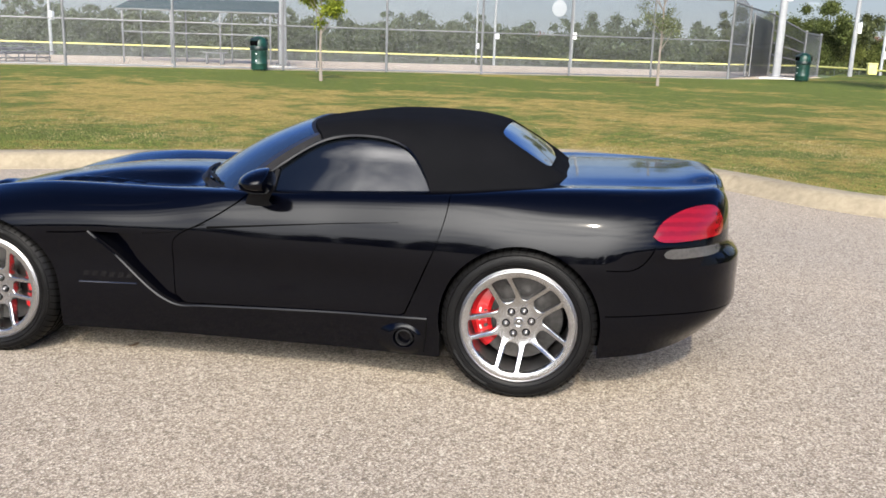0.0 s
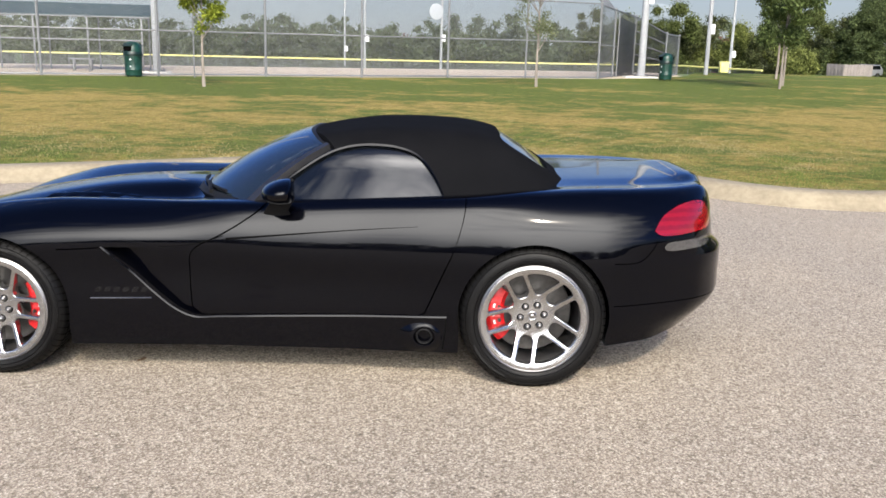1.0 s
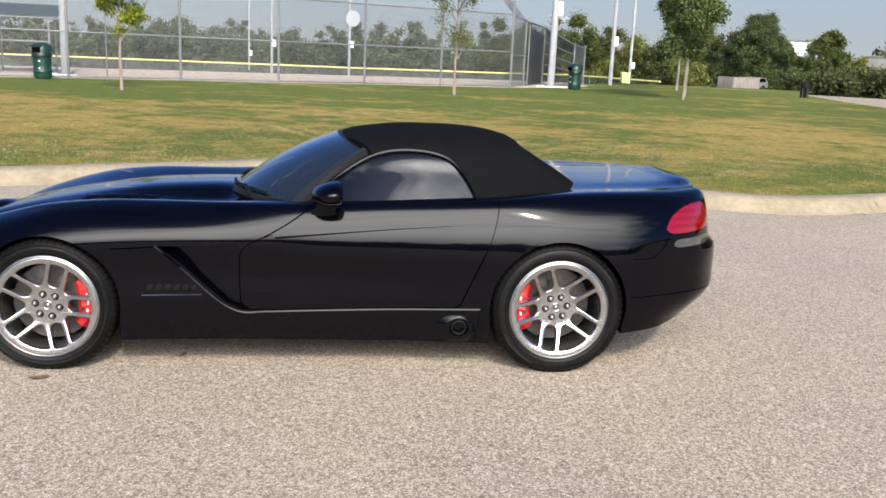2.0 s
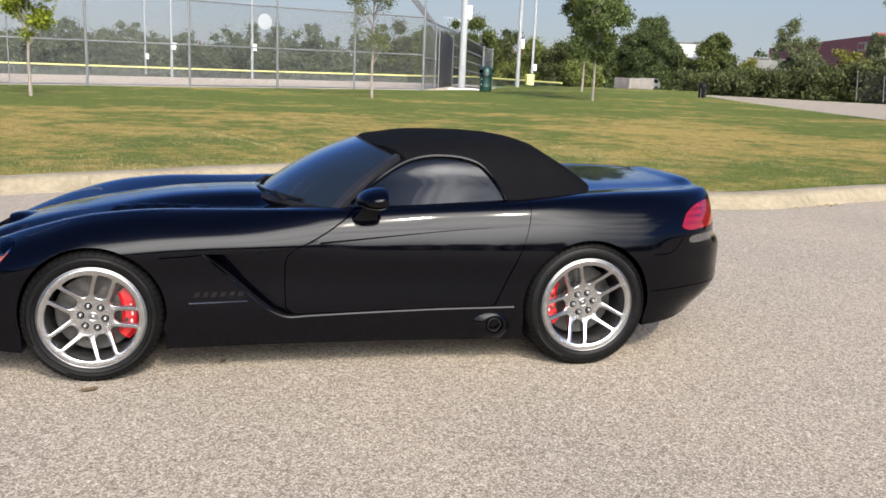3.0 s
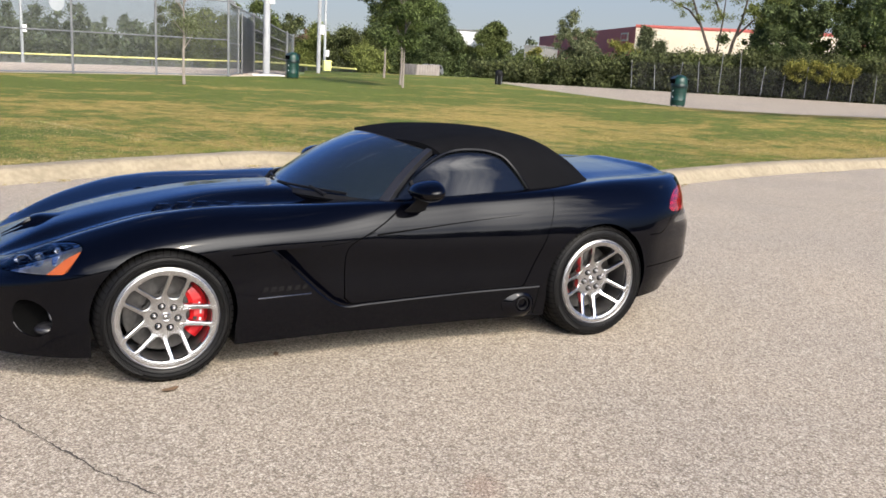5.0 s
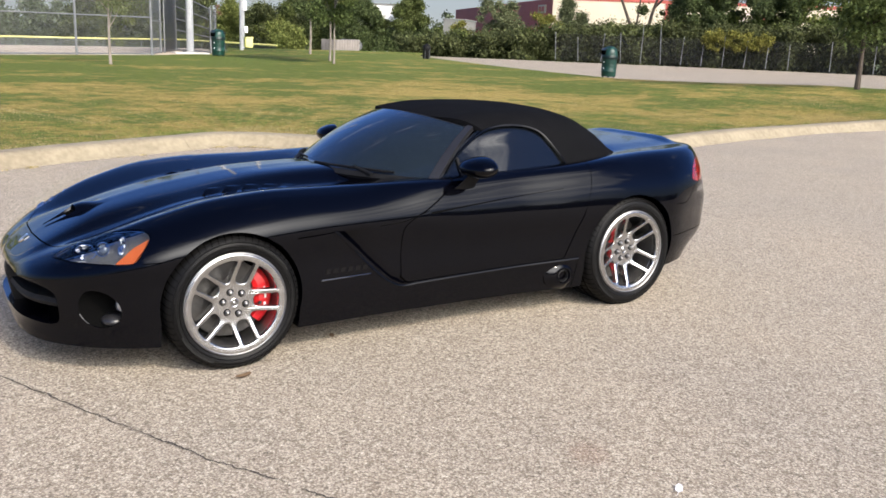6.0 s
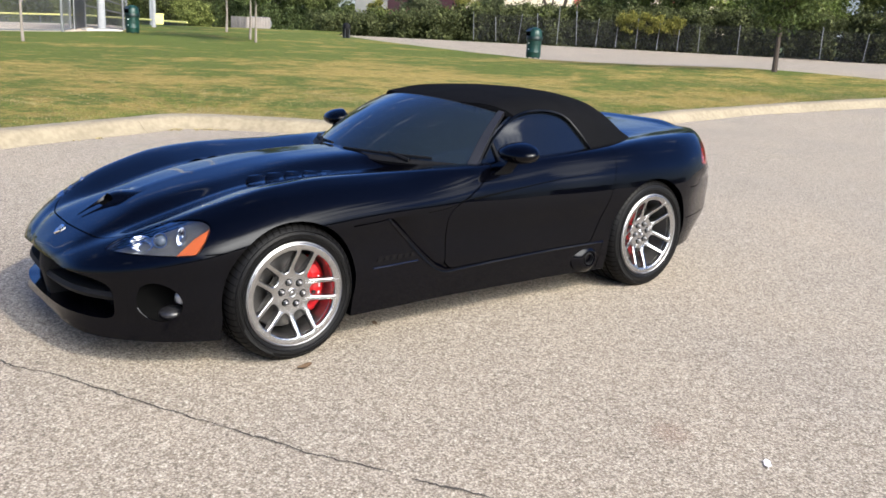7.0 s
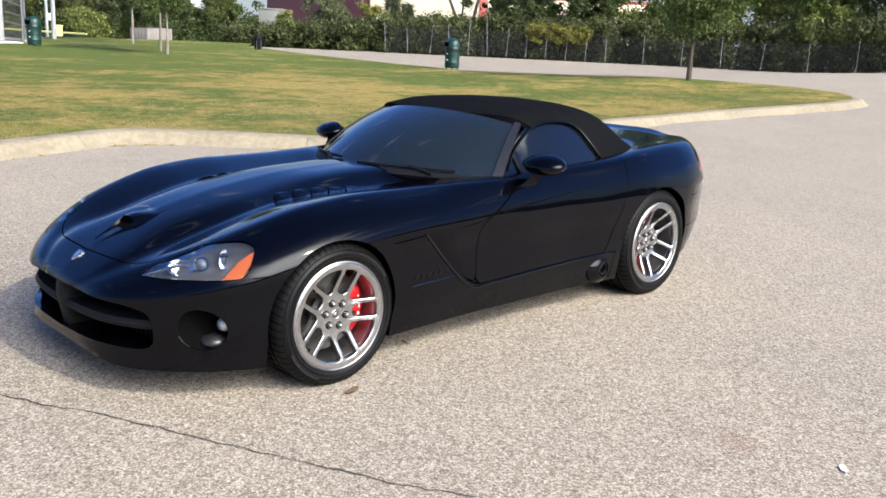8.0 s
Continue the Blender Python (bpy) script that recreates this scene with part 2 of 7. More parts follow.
def make_fabric():
    m = mat("black_soft_top_cloth", (0.012, 0.012, 0.013), 0.85)
    v = coords(m)
    w = noise_tex(m, v, 420, 2)
    g = noise_tex(m, v, 6, 5)
    col = mixed(m, 0.5, ramp_of(m, w, [(0.3, (0.0026, 0.0027, 0.0031)), (0.7, (0.0068, 0.0069, 0.0077))]), ramp_of(m, g, [(0.3, (0.0050, 0.0051, 0.0057)), (0.7, (0.0080, 0.0081, 0.0090))]))
    m.node_tree.nodes["Principled BSDF"].inputs["Specular IOR Level"].default_value = 0.015
    return shade(m, col, None, w, 0.25, 0.001)


def make_tyre():
    m = mat("tyre_rubber", (0.01, 0.01, 0.0105), 0.48)
    m.node_tree.nodes["Principled BSDF"].inputs["Specular IOR Level"].default_value = 0.14
    v = coords(m)
    g = noise_tex(m, v, 18, 6, 0.7)
    col = ramp_of(m, g, [(0.3, (0.0026, 0.0026, 0.0029)), (0.7, (0.0062, 0.0060, 0.0057))])
    return shade(m, col, None, noise_tex(m, v, 160, 3), 0.2, 0.002)


def tinted(name, color, mixing, film=(0.004, 0.005, 0.006)):
    m = mat(name, film, 0.03)
    b = m.node_tree.nodes["Principled BSDF"]
    b.inputs["Specular IOR Level"].default_value = 0.1
    t = node(m, "BsdfTransparent", Color=(*color, 1))
    mx = node(m, "MixShader", Fac=mixing)
    gl = node(m, "BsdfGlossy", Color=(1, 1, 1, 1), Roughness=0.02)
    fr = node(m, "Fresnel", IOR=1.5)
    m2 = node(m, "MixShader")
    join(m, t.outputs[0], mx.inputs[1])
    join(m, b.outputs[0], mx.inputs[2])
    join(m, fr.outputs[0], m2.inputs[0])
    join(m, mx.outputs[0], m2.inputs[1])
    join(m, gl.outputs[0], m2.inputs[2])
    join(m, m2.outputs[0], m.node_tree.nodes["Material Output"].inputs["Surface"])
    return m


ASPHALT, LAWN = make_asphalt(), make_lawn()
CONCRETE = speckled("kerb_concrete", (0.185, 0.152, 0.100), (0.30, 0.254, 0.172), 0.85, 14, bump=0.4, dist=0.004)
SLAB = speckled("slab_concrete", (0.50, 0.48, 0.44), (0.62, 0.60, 0.55), 0.85, 10)
INFIELD = speckled("infield_dirt", (0.42, 0.35, 0.26), (0.51, 0.43, 0.33), 0.95, 1.4)
OUTFIELD = speckled("outfield_grass", (0.07, 0.11, 0.03), (0.12, 0.16, 0.05), 0.95, 2.5)
PAINT, CLOTH, TYRE = make_paint(), make_fabric(), make_tyre()
TRIM = speckled("black_plastic", (0.006, 0.006, 0.0065), (0.012, 0.012, 0.0125), 0.55, 60, Specular_IOR_Level=0.10)
# near-black for black liners and for the shade in gaps, slots and openings
GAP = mat("dark_gap", (0.003, 0.003, 0.003), 0.9, 0.0, Specular_IOR_Level=0.0)
GLASS_SIDE = tinted("tinted_side_glass", (0.05, 0.055, 0.06), 0.75)
GLASS_WIND = tinted("windscreen_glass", (0.40, 0.48, 0.50), 0.40, (0.024, 0.034, 0.040))
GLASS_BACK = tinted("rear_window_glass", (0.05, 0.06, 0.08), 0.8)
ALLOY = speckled("polished_alloy", (0.37, 0.368, 0.368), (0.48, 0.478, 0.477), 0.27, 40, 1.0, 0.05, 0.0005)
BARREL = speckled("rim_barrel_alloy", (0.27, 0.265, 0.265), (0.36, 0.355, 0.355), 0.42, 30, 1.0)
CHROME = mat("chrome", (0.85, 0.85, 0.86), 0.06, 1.0)
DISC = speckled("brake_disc_steel", (0.06, 0.058, 0.055), (0.11, 0.105, 0.10), 0.5, 40, 1.0)
CALIPER = speckled("red_caliper_paint", (0.62, 0.012, 0.016), (0.75, 0.02, 0.022), 0.28, 30, Coat_Weight=0.6)
TAIL_RED = mat("red_lens", (0.24, 0.002, 0.006), 0.10, 0.0, Specular_IOR_Level=0.2, Coat_Weight=1.0, Coat_Roughness=0.02)
tail_v = coords(TAIL_RED, (1, 1, 1))
tail_band = node(TAIL_RED, "TexWave", Scale=9.0, Distortion=2.5)
tail_band.bands_direction = "Z"
join(TAIL_RED, tail_v, tail_band.inputs["Vector"])
shade(TAIL_RED, mixed(TAIL_RED, noise_tex(TAIL_RED, tail_v, 9, 2), ramp_of(TAIL_RED, tail_band.outputs["Fac"], [(0.2, (0.09, 0.0015, 0.003)), (0.8, (0.18, 0.003, 0.006))]), (0.17, 0.003, 0.006)))
LENS_GREY = speckled("clear_reverse_lens", (0.035, 0.034, 0.034), (0.06, 0.059, 0.058), 0.12, 60, Coat_Weight=0.5)
AMBER = mat("amber_lens", (0.40, 0.085, 0.016), 0.3, 0.0, Coat_Weight=0.6)
GALV = speckled("galvanised_steel", (0.15, 0.155, 0.16), (0.21, 0.215, 0.22), 0.5, 25, 0.4)
POLE_GREY = speckled("grey_painted_pole", (0.26, 0.27, 0.28), (0.34, 0.35, 0.36), 0.5, 12)
YELLOW = speckled("yellow_fence_cap", (0.66, 0.60, 0.16), (0.78, 0.72, 0.28), 0.5, 4)
CAN_GREEN = speckled("green_can_paint", (0.003, 0.026, 0.018), (0.006, 0.042, 0.030), 0.4, 25)
CAN_DARK = speckled("dark_green_can_paint", (0.0015, 0.010, 0.008), (0.003, 0.017, 0.013), 0.4, 25)
CANOPY = speckled("canopy_cloth", (0.020, 0.042, 0.050), (0.032, 0.058, 0.066), 0.85, 6, Specular_IOR_Level=0.1)
WOOD_GREY = speckled("weathered_boards", (0.16, 0.14, 0.125), (0.25, 0.22, 0.20), 0.9, 9)
PALE_BARK = speckled("pale_young_bark", (0.17, 0.145, 0.12), (0.27, 0.235, 0.20), 0.95, 26, bump=0.6, dist=0.01)
BARK = speckled("bark", (0.040, 0.030, 0.023), (0.085, 0.066, 0.052), 0.95, 22, bump=0.8, dist=0.02)
RED_WALL = speckled("red_metal_wall", (0.37, 0.082, 0.066), (0.45, 0.105, 0.085), 0.7, 1.2)
CREAM_WALL = speckled("cream_wall", (0.52, 0.44, 0.335), (0.60, 0.515, 0.40), 0.8, 0.6)
GREY_WALL = speckled("grey_wall", (0.15, 0.148, 0.14), (0.20, 0.197, 0.186), 0.8, 0.8)
WHITE = speckled("white_paint", (0.72, 0.72, 0.72), (0.82, 0.82, 0.82), 0.6, 8)
LEAF_YELLOW = leaf_mat("yellow_green_leaves", (0.08, 0.11, 0.012), (0.21, 0.245, 0.03))
LEAF_OLIVE = leaf_mat("olive_leaves", (0.072, 0.088, 0.024), (0.165, 0.185, 0.055))
LEAF_GREEN = leaf_mat("green_leaves", (0.048, 0.075, 0.018), (0.13, 0.17, 0.045))
LEAF_DARK = leaf_mat("dark_green_leaves", (0.034, 0.050, 0.021), (0.082, 0.105, 0.040), 0.3)
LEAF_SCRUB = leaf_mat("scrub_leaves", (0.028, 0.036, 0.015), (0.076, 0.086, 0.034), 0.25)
# leaf colour greyed and lightened to carry the distance haze
LEAF_FAR = leaf_mat("hazed_far_leaves", (0.066, 0.080, 0.048), (0.105, 0.125, 0.072), 0.3)
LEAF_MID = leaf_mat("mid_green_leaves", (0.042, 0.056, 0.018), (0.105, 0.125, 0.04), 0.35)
LEAF_MAPLE = leaf_mat("maple_leaves", (0.034, 0.054, 0.016), (0.105, 0.135, 0.045), 0.3)
LEAF_VINE = leaf_mat("vine_leaves", (0.095, 0.100, 0.020), (0.20, 0.19, 0.048), 0.3)
LEAF_GREY = leaf_mat("grey_green_leaves", (0.070, 0.084, 0.040), (0.15, 0.165, 0.085), 0.3)
LEAF_GRASS = leaf_mat("grass_blades", (0.06, 0.09, 0.018), (0.16, 0.19, 0.05), 0.3)
LEAF_STRAW = leaf_mat("straw_blades", (0.15, 0.12, 0.05), (0.33, 0.27, 0.13), 0.2)
LEAF_RUST = leaf_mat("rust_leaves", (0.10, 0.050, 0.040), (0.15, 0.075, 0.058), 0.2)
FABRIC_CLEAR = make_mesh_fabric("chain_link", 0.09, (0.17, 0.175, 0.18))
FABRIC_DENSE = make_mesh_fabric("dense_chain_link", 0.40, (0.22, 0.23, 0.25))
FABRIC_SHADE = make_mesh_fabric("overgrown_shade_mesh", 0.11, (0.03, 0.03, 0.028))
FABRIC_MID = make_mesh_fabric("open_chain_link", 0.22, (0.20, 0.21, 0.22))
SCREEN = make_mesh_fabric("dark_screen", 0.72, (0.09, 0.095, 0.105))


# ---- mesh helpers ----
def finish(name, bm, material, parent=None, label="", sharp=35.0, smooth=True):
    me = bpy.data.meshes.new(name)
    bmesh.ops.recalc_face_normals(bm, faces=bm.faces)
    bm.to_mesh(me)
    bm.free()
    return mesh_part(name, me, material, parent, label, sharp, smooth)


def mesh_part(name, me, material, parent=None, label="", sharp=35.0, smooth=True):
    if material is not None:
        me.materials.append(material)
    if smooth:
        me.shade_smooth()
        me.set_sharp_from_angle(angle=radians(sharp))
    ob = new(name, me)
    ob.parent = parent
    if label:
        tagged(ob, label)
    return ob


def part(name, bm, material, parent, label="", sharp=35.0, smooth=True):
    return finish(name, bm, material, parent, label, sharp, smooth)


def thing(name, at=(0, 0, 0), turn=0.0, label="", category="", group="", kind=""):
    ob = new(name)
    ob.empty_display_size = 0.2
    ob.matrix_basis = pose(*at, 0, 0, turn)
    return tagged(ob, label, category, group, kind)


def box(bm, lo, hi, bevel=0.0, m=None):
    c = [(a + b) / 2 for a, b in zip(lo, hi)]
    s = [abs(b - a) for a, b in zip(lo, hi)]
    mm = (m or Matrix()) @ Matrix.Translation(c) @ Matrix.Diagonal((*s, 1))
    r = bmesh.ops.create_cube(bm, size=1, matrix=mm)
    if bevel:
        edges = {e for v in r["verts"] for e in v.link_edges}
        bmesh.ops.bevel(bm, geom=list(edges), offset=bevel, segments=2, affect="EDGES", profile=0.5)
    return bm


def tube(bm, a, b, r1, r2=None, sides=12, caps=True):
    a, b = Vector(a), Vector(b)
    d = b - a
    m = Matrix.Translation((a + b) / 2) @ d.to_track_quat("Z", "Y").to_matrix().to_4x4()
    bmesh.ops.create_cone(bm, cap_ends=caps, segments=sides, radius1=r1, radius2=r1 if r2 is None else r2, depth=d.length, matrix=m)
    return bm


def lathe(bm, profile, m=None, steps=48, closed=False):
    """Turns (radius, height) points round the local z axis."""
    m = m or Matrix()
    rings = []
    for i in range(steps):
        a = 2 * math.pi * i / steps
        rings.append([bm.verts.new(m @ Vector((r * math.cos(a), r * math.sin(a), h))) for r, h in profile])
    n = len(profile)
    for i in range(steps):
        p, q = rings[i], rings[(i + 1) % steps]
        for j in range(n if closed else n - 1):
            k = (j + 1) % n
            bm.faces.new((p[j], q[j], q[k], p[k]))
    return bm


def prism(bm, outline, axis, lo, hi):
    """Extrudes a closed 2D outline along an axis ('x', 'y' or 'z') from lo to hi; the outline holds the other two coordinates."""
    def place(p, h):
        u, v = p
        return {"x": (h, u, v), "y": (u, h, v), "z": (u, v, h)}[axis]
    a = [bm.verts.new(place(p, lo)) for p in outline]
    b = [bm.verts.new(place(p, hi)) for p in outline]
    bm.faces.new(a)
    bm.faces.new(b[::-1])
    for i in range(len(a)):
        j = (i + 1) % len(a)
        bm.faces.new((a[i], b[i], b[j], a[j]))
    return bm


def curve_between(table, x):
    """Smooth interpolation (monotone cubic) through (x, value) rows."""
    xs, ys = np.array([r[0] for r in table]), np.array([r[1] for r in table])
    h, d = np.diff(xs), np.diff(ys) / np.diff(xs)
    s = np.zeros(len(xs))
    s[0], s[-1] = d[0], d[-1]
    for i in range(1, len(xs) - 1):
        if d[i - 1] * d[i] > 0:
            w1, w2 = 2 * h[i] + h[i - 1], h[i] + 2 * h[i - 1]
            s[i] = (w1 + w2) / (w1 / d[i - 1] + w2 / d[i])
    x = min(max(x, xs[0]), xs[-1])
    i = min(int(np.searchsorted(xs, x, side="right")) - 1, len(xs) - 2)
    t = (x - xs[i]) / h[i]
    return float(ys[i] * (1 + 2 * t) * (1 - t) ** 2 + h[i] * s[i] * t * (1 - t) ** 2 + ys[i + 1] * t * t * (3 - 2 * t) + h[i] * s[i + 1] * t * t * (t - 1))


def spline(points, counts):
    """Centripetal Catmull-Rom through 2D points; counts samples in each stretch."""
    p = [np.array(q, float) for q in points]
    p = [2 * p[0] - p[1]] + p + [2 * p[-1] - p[-2]]
    out = []
    for i in range(1, len(p) - 2):
        a, b, c, d = p[i - 1:i + 3]
        t0 = 0.0
        t1 = t0 + max(np.linalg.norm(b - a), 1e-5) ** 0.5
        t2 = t1 + max(np.linalg.norm(c - b), 1e-5) ** 0.5
        t3 = t2 + max(np.linalg.norm(d - c), 1e-5) ** 0.5
        for k in range(counts[i - 1]):
            t = t1 + (t2 - t1) * k / counts[i - 1]
            a1, a2, a3 = a + (b - a) * (t - t0) / (t1 - t0), b + (c - b) * (t - t1) / (t2 - t1), c + (d - c) * (t - t2) / (t3 - t2)
            b1, b2 = a1 + (a2 - a1) * (t - t0) / (t2 - t0), a2 + (a3 - a2) * (t - t1) / (t3 - t1)
            out.append(b1 + (b2 - b1) * (t - t1) / (t2 - t1))
    out.append(p[-2])
    return [(float(q[0]), float(q[1])) for q in out]


def smoothstep(a, b, x):
    t = min(max((x - a) / (b - a), 0.0), 1.0)
    return t * t * (3 - 2 * t)


def solid(name, bm):
    me = bpy.data.meshes.new(name)
    bmesh.ops.recalc_face_normals(bm, faces=bm.faces)
    bm.to_mesh(me)
    bm.free()
    return new(name, me)


def carve(base, steps):
    """Applies ('DIFFERENCE' or 'INTERSECT', cutter) steps to a copy of base and returns the mesh."""
    ob = new("carving", base.data.copy())
    for op, cutter in steps:
        md = ob.modifiers.new("cut", "BOOLEAN")
        md.operation, md.object, md.solver = op, cutter, "EXACT"
    bpy.context.view_layer.update()
    me = bpy.data.meshes.new_from_object(ob.evaluated_get(bpy.context.evaluated_depsgraph_get()))
    bpy.data.objects.remove(ob)
    return me


def dress(me, tree, normals_of, reach=0.0015):
    """Shades the faces that lie on the first surface with that surface's own smooth normals, and the cut faces flat."""
    me.shade_smooth()
    loops = [None] * len(me.loops)
    for poly in me.polygons:
        flat = poly.normal.copy()
        for li in poly.loop_indices:
            co = me.vertices[me.loops[li].vertex_index].co
            spot, _, index, gap = tree.find_nearest(co)
            n = flat
            if spot is not None and gap < reach:
                s = normals_of(index, spot)
                if s.dot(flat) > 0.7:
                    n = s
            loops[li] = n
    me.normals_split_custom_set(loops)
    return me


# ---- the sports car: feature lines, along x from nose to tail ----
from mathutils.bvhtree import BVHTree
from mathutils.interpolate import poly_3d_calc

NOSE, TAIL = -3.39, 1.0
CENTRE = [(-3.39, 0.40), (-3.375, 0.445), (-3.33, 0.490), (-3.25, 0.550), (-3.13, 0.610), (-2.9, 0.695), (-2.5, 0.785), (-2.1, 0.836), (-1.72, 0.850), (-1.3, 0.84), (-0.6, 0.85), (0.0, 0.91), (0.2, 0.935), (0.5, 0.945), (0.75, 0.952), (0.88, 0.966), (0.955, 0.945), (1.0, 0.80)]
CREST = [(-3.39, 0.39), (-3.36, 0.45), (-3.27, 0.515), (-3.1, 0.60), (-2.8, 0.715), (-2.5, 0.788), (-2.2, 0.812), (-1.8, 0.815), (-1.33, 0.828), (-0.9, 0.848), (-0.34, 0.878), (0.0, 0.905), (0.4, 0.918), (0.7, 0.921), (0.88, 0.922), (0.96, 0.87), (1.0, 0.74)]
WIDE = [(-3.39, 0.02), (-3.385, 0.20), (-3.36, 0.38), (-3.305, 0.515), (-3.20, 0.66), (-3.04, 0.795), (-2.85, 0.885), (-2.51, 0.93), (-2.1, 0.915), (-1.5, 0.895), (-0.9, 0.90), (-0.4, 0.935), (0.0, 0.955), (0.3, 0.945), (0.56, 0.90), (0.76, 0.82), (0.88, 0.72), (0.95, 0.60), (0.985, 0.44), (1.0, 0.03)]
CREST_SHARE = [(-3.43, 0.72), (-2.9, 0.75), (-2.5, 0.765), (-1.9, 0.80), (-1.33, 0.905), (-0.34, 0.90), (0.1, 0.85), (0.6, 0.82), (0.96, 0.80)]
WAIST = [(-3.43, 0.40), (-3.2, 0.47), (-2.9, 0.55), (-2.5, 0.635), (-1.9, 0.665), (-1.5, 0.655), (-1.15, 0.622), (-0.55, 0.612), (0.0, 0.625), (0.5, 0.635), (0.8, 0.62), (0.96, 0.60)]
TUCK = [(-3.43, 0.0), (-2.9, 0.008), (-2.2, 0.016), (-1.6, 0.020), (-0.8, 0.020), (-0.45, 0.018), (0.0, 0.008), (0.4, 0.012), (1.0, 0.0)]
SILL_IN = [(-3.43, 0.01), (-2.9, 0.02), (-2.2, 0.022), (-1.4, 0.026), (-0.5, 0.028), (0.0, 0.03), (0.6, 0.02), (0.96, 0.0)]
FOOT = [(-3.39, 0.21), (-3.37, 0.165), (-3.28, 0.142), (-2.9, 0.138), (-2.1, 0.146), (-0.4, 0.146), (0.0, 0.17), (0.42, 0.21), (0.83, 0.25), (0.96, 0.33), (1.0, 0.42)]
COUNTS = [7, 7, 7, 7, 8, 8, 7, 7]


def half_section(x):
    w, zc, zr = curve_between(WIDE, x), curve_between(CENTRE, x), curve_between(CREST, x)
    share, waist, foot = curve_between(CREST_SHARE, x), curve_between(WAIST, x), curve_between(FOOT, x)
    hood = smoothstep(-3.3, -2.9, x) * (1 - smoothstep(-1.75, -1.5, x))
    yc = share * w
    flank = smoothstep(0.95, 0.45, abs(x + 0.98))
    ridge = 0.003 * flank
    dome_y = (0.42 - 0.17 * hood) * w
    dome_z = zc - 0.006 - 0.006 * hood
    valley_y = yc * 0.74 * (1 - hood) + 0.415 * w * hood
    valley_z = (zr * 0.6 + (zc - 0.008) * 0.4) * (1 - hood) + (zr - 0.034) * hood
    sill_z = max(0.335, foot + 0.08) if x > -2.9 else foot + 0.15
    mid_z = (waist + sill_z) / 2
    tuck, sill = curve_between(TUCK, x), curve_between(SILL_IN, x)
    pts = [(0, zc), (dome_y, dome_z), (valley_y, valley_z), (yc, zr), (yc + (w - yc) * (0.66 - 0.05 * flank) + ridge, zr - (zr - waist) * 0.36), (w, waist), (w - tuck, mid_z), (w - sill * w, sill_z), (w * 0.965 - sill * w, foot)]
    # the fenders peak in a soft edge, and a fold runs along each side of the bonnet bulge
    k = smoothstep(-3.2, -2.8, x) * (1 - smoothstep(-1.7, -1.35, x))
    return [(y, z + k * (0.0075 * math.exp(-abs(y - yc) / 0.045) - 0.010 * math.exp(-abs(y - valley_y) / 0.05))) for y, z in spline(pts, COUNTS)]


def bend(x, y, z):
    """Tail: the panel between the lamps is set back, the bumper stands out and tucks in below. Nose: leans back above and below the lip."""
    k = smoothstep(0.45, 0.90, x)
    x -= k * (0.055 * smoothstep(0.63, 0.70, z) + 0.14 * smoothstep(0.44, 0.2, z))
    y -= 0.034 * smoothstep(0.35, 0.70, x) * smoothstep(0.0, 0.5, y) * smoothstep(0.70, 0.64, z)
    f = smoothstep(-2.95, -3.3, x)
    x += f * 0.008 * smoothstep(0.33, 0.2, z) - f * 0.012 * smoothstep(0.215, 0.18, z)
    return x, y, z


def stations():
    a = [NOSE + (-2.9 - NOSE) * (1 - math.cos(math.pi / 2 * i / 22)) for i in range(22)]
    b = [-2.9 + (0.4 + 2.9) * i / 70 for i in range(70)]
    c = [0.4 + (TAIL - 0.4) * math.sin(math.pi / 2 * i / 24) for i in range(25)]
    return a + b + c


def loft_rings():
    rings = []
    for x in stations():
        rings.append([Vector(bend(x, y, z)) for y, z in half_section(x)])
    return rings


def loft_body():
    """One closed skin from mirrored half sections, with a flat floor."""
    bm = bmesh.new()
    rings = []
    for half in loft_rings():
        left = [bm.verts.new((p.x, -p.y, p.z)) for p in half]
        right = [left[0]] + [bm.verts.new((p.x, p.y, p.z)) for p in half[1:]]
        rings.append(left[::-1] + right[1:])
    n = len(rings[0])
    for a, b in zip(rings, rings[1:]):
        for j in range(n):
            k = (j + 1) % n
            bm.faces.new((a[j], b[j], b[k], a[k]))
    bm.faces.new(rings[0])
    bm.faces.new(rings[-1][::-1])
    bmesh.ops.recalc_face_normals(bm, faces=bm.faces)
    return bm


skin_bm = loft_body()
SKIN = new("skin", bpy.data.meshes.new("skin"))
skin_bm.to_mesh(SKIN.data)
skin_bm.normal_update()
skin_bm.faces.ensure_lookup_table()
SKIN_TREE = BVHTree.FromBMesh(skin_bm)
SKIN_FACES = [[v.co.copy() for v in f.verts] for f in skin_bm.faces]
SKIN_NORMALS = []
for f in skin_bm.faces:
    row = []
    for v in f.verts:
        total = Vector()
        for g in v.link_faces:
            if g.normal.dot(f.normal) > 0.6 and len(g.verts) == 4:
                total += g.normal * g.calc_area()
        row.append(total.normalized() if total.length > 0 else f.normal.copy())
    SKIN_NORMALS.append(row)
skin_bm.free()


def skin_normal(index, spot):
    w = poly_3d_calc(SKIN_FACES[index], spot)
    n = Vector()
    for k, q in zip(w, SKIN_NORMALS[index]):
        n += q * k
    return n.normalized()


def on_side(x, z, lift=0.0):
    """The point of the left flank at x, z."""
    hit, n, *_ = SKIN_TREE.ray_cast(Vector((x, -2, z)), Vector((0, 1, 0)))
    return hit + n * lift, n


def on_top(x, y, lift=0.0):
    hit, n, *_ = SKIN_TREE.ray_cast(Vector((x, y, 3)), Vector((0, 0, -1)))
    return hit + n * lift, n


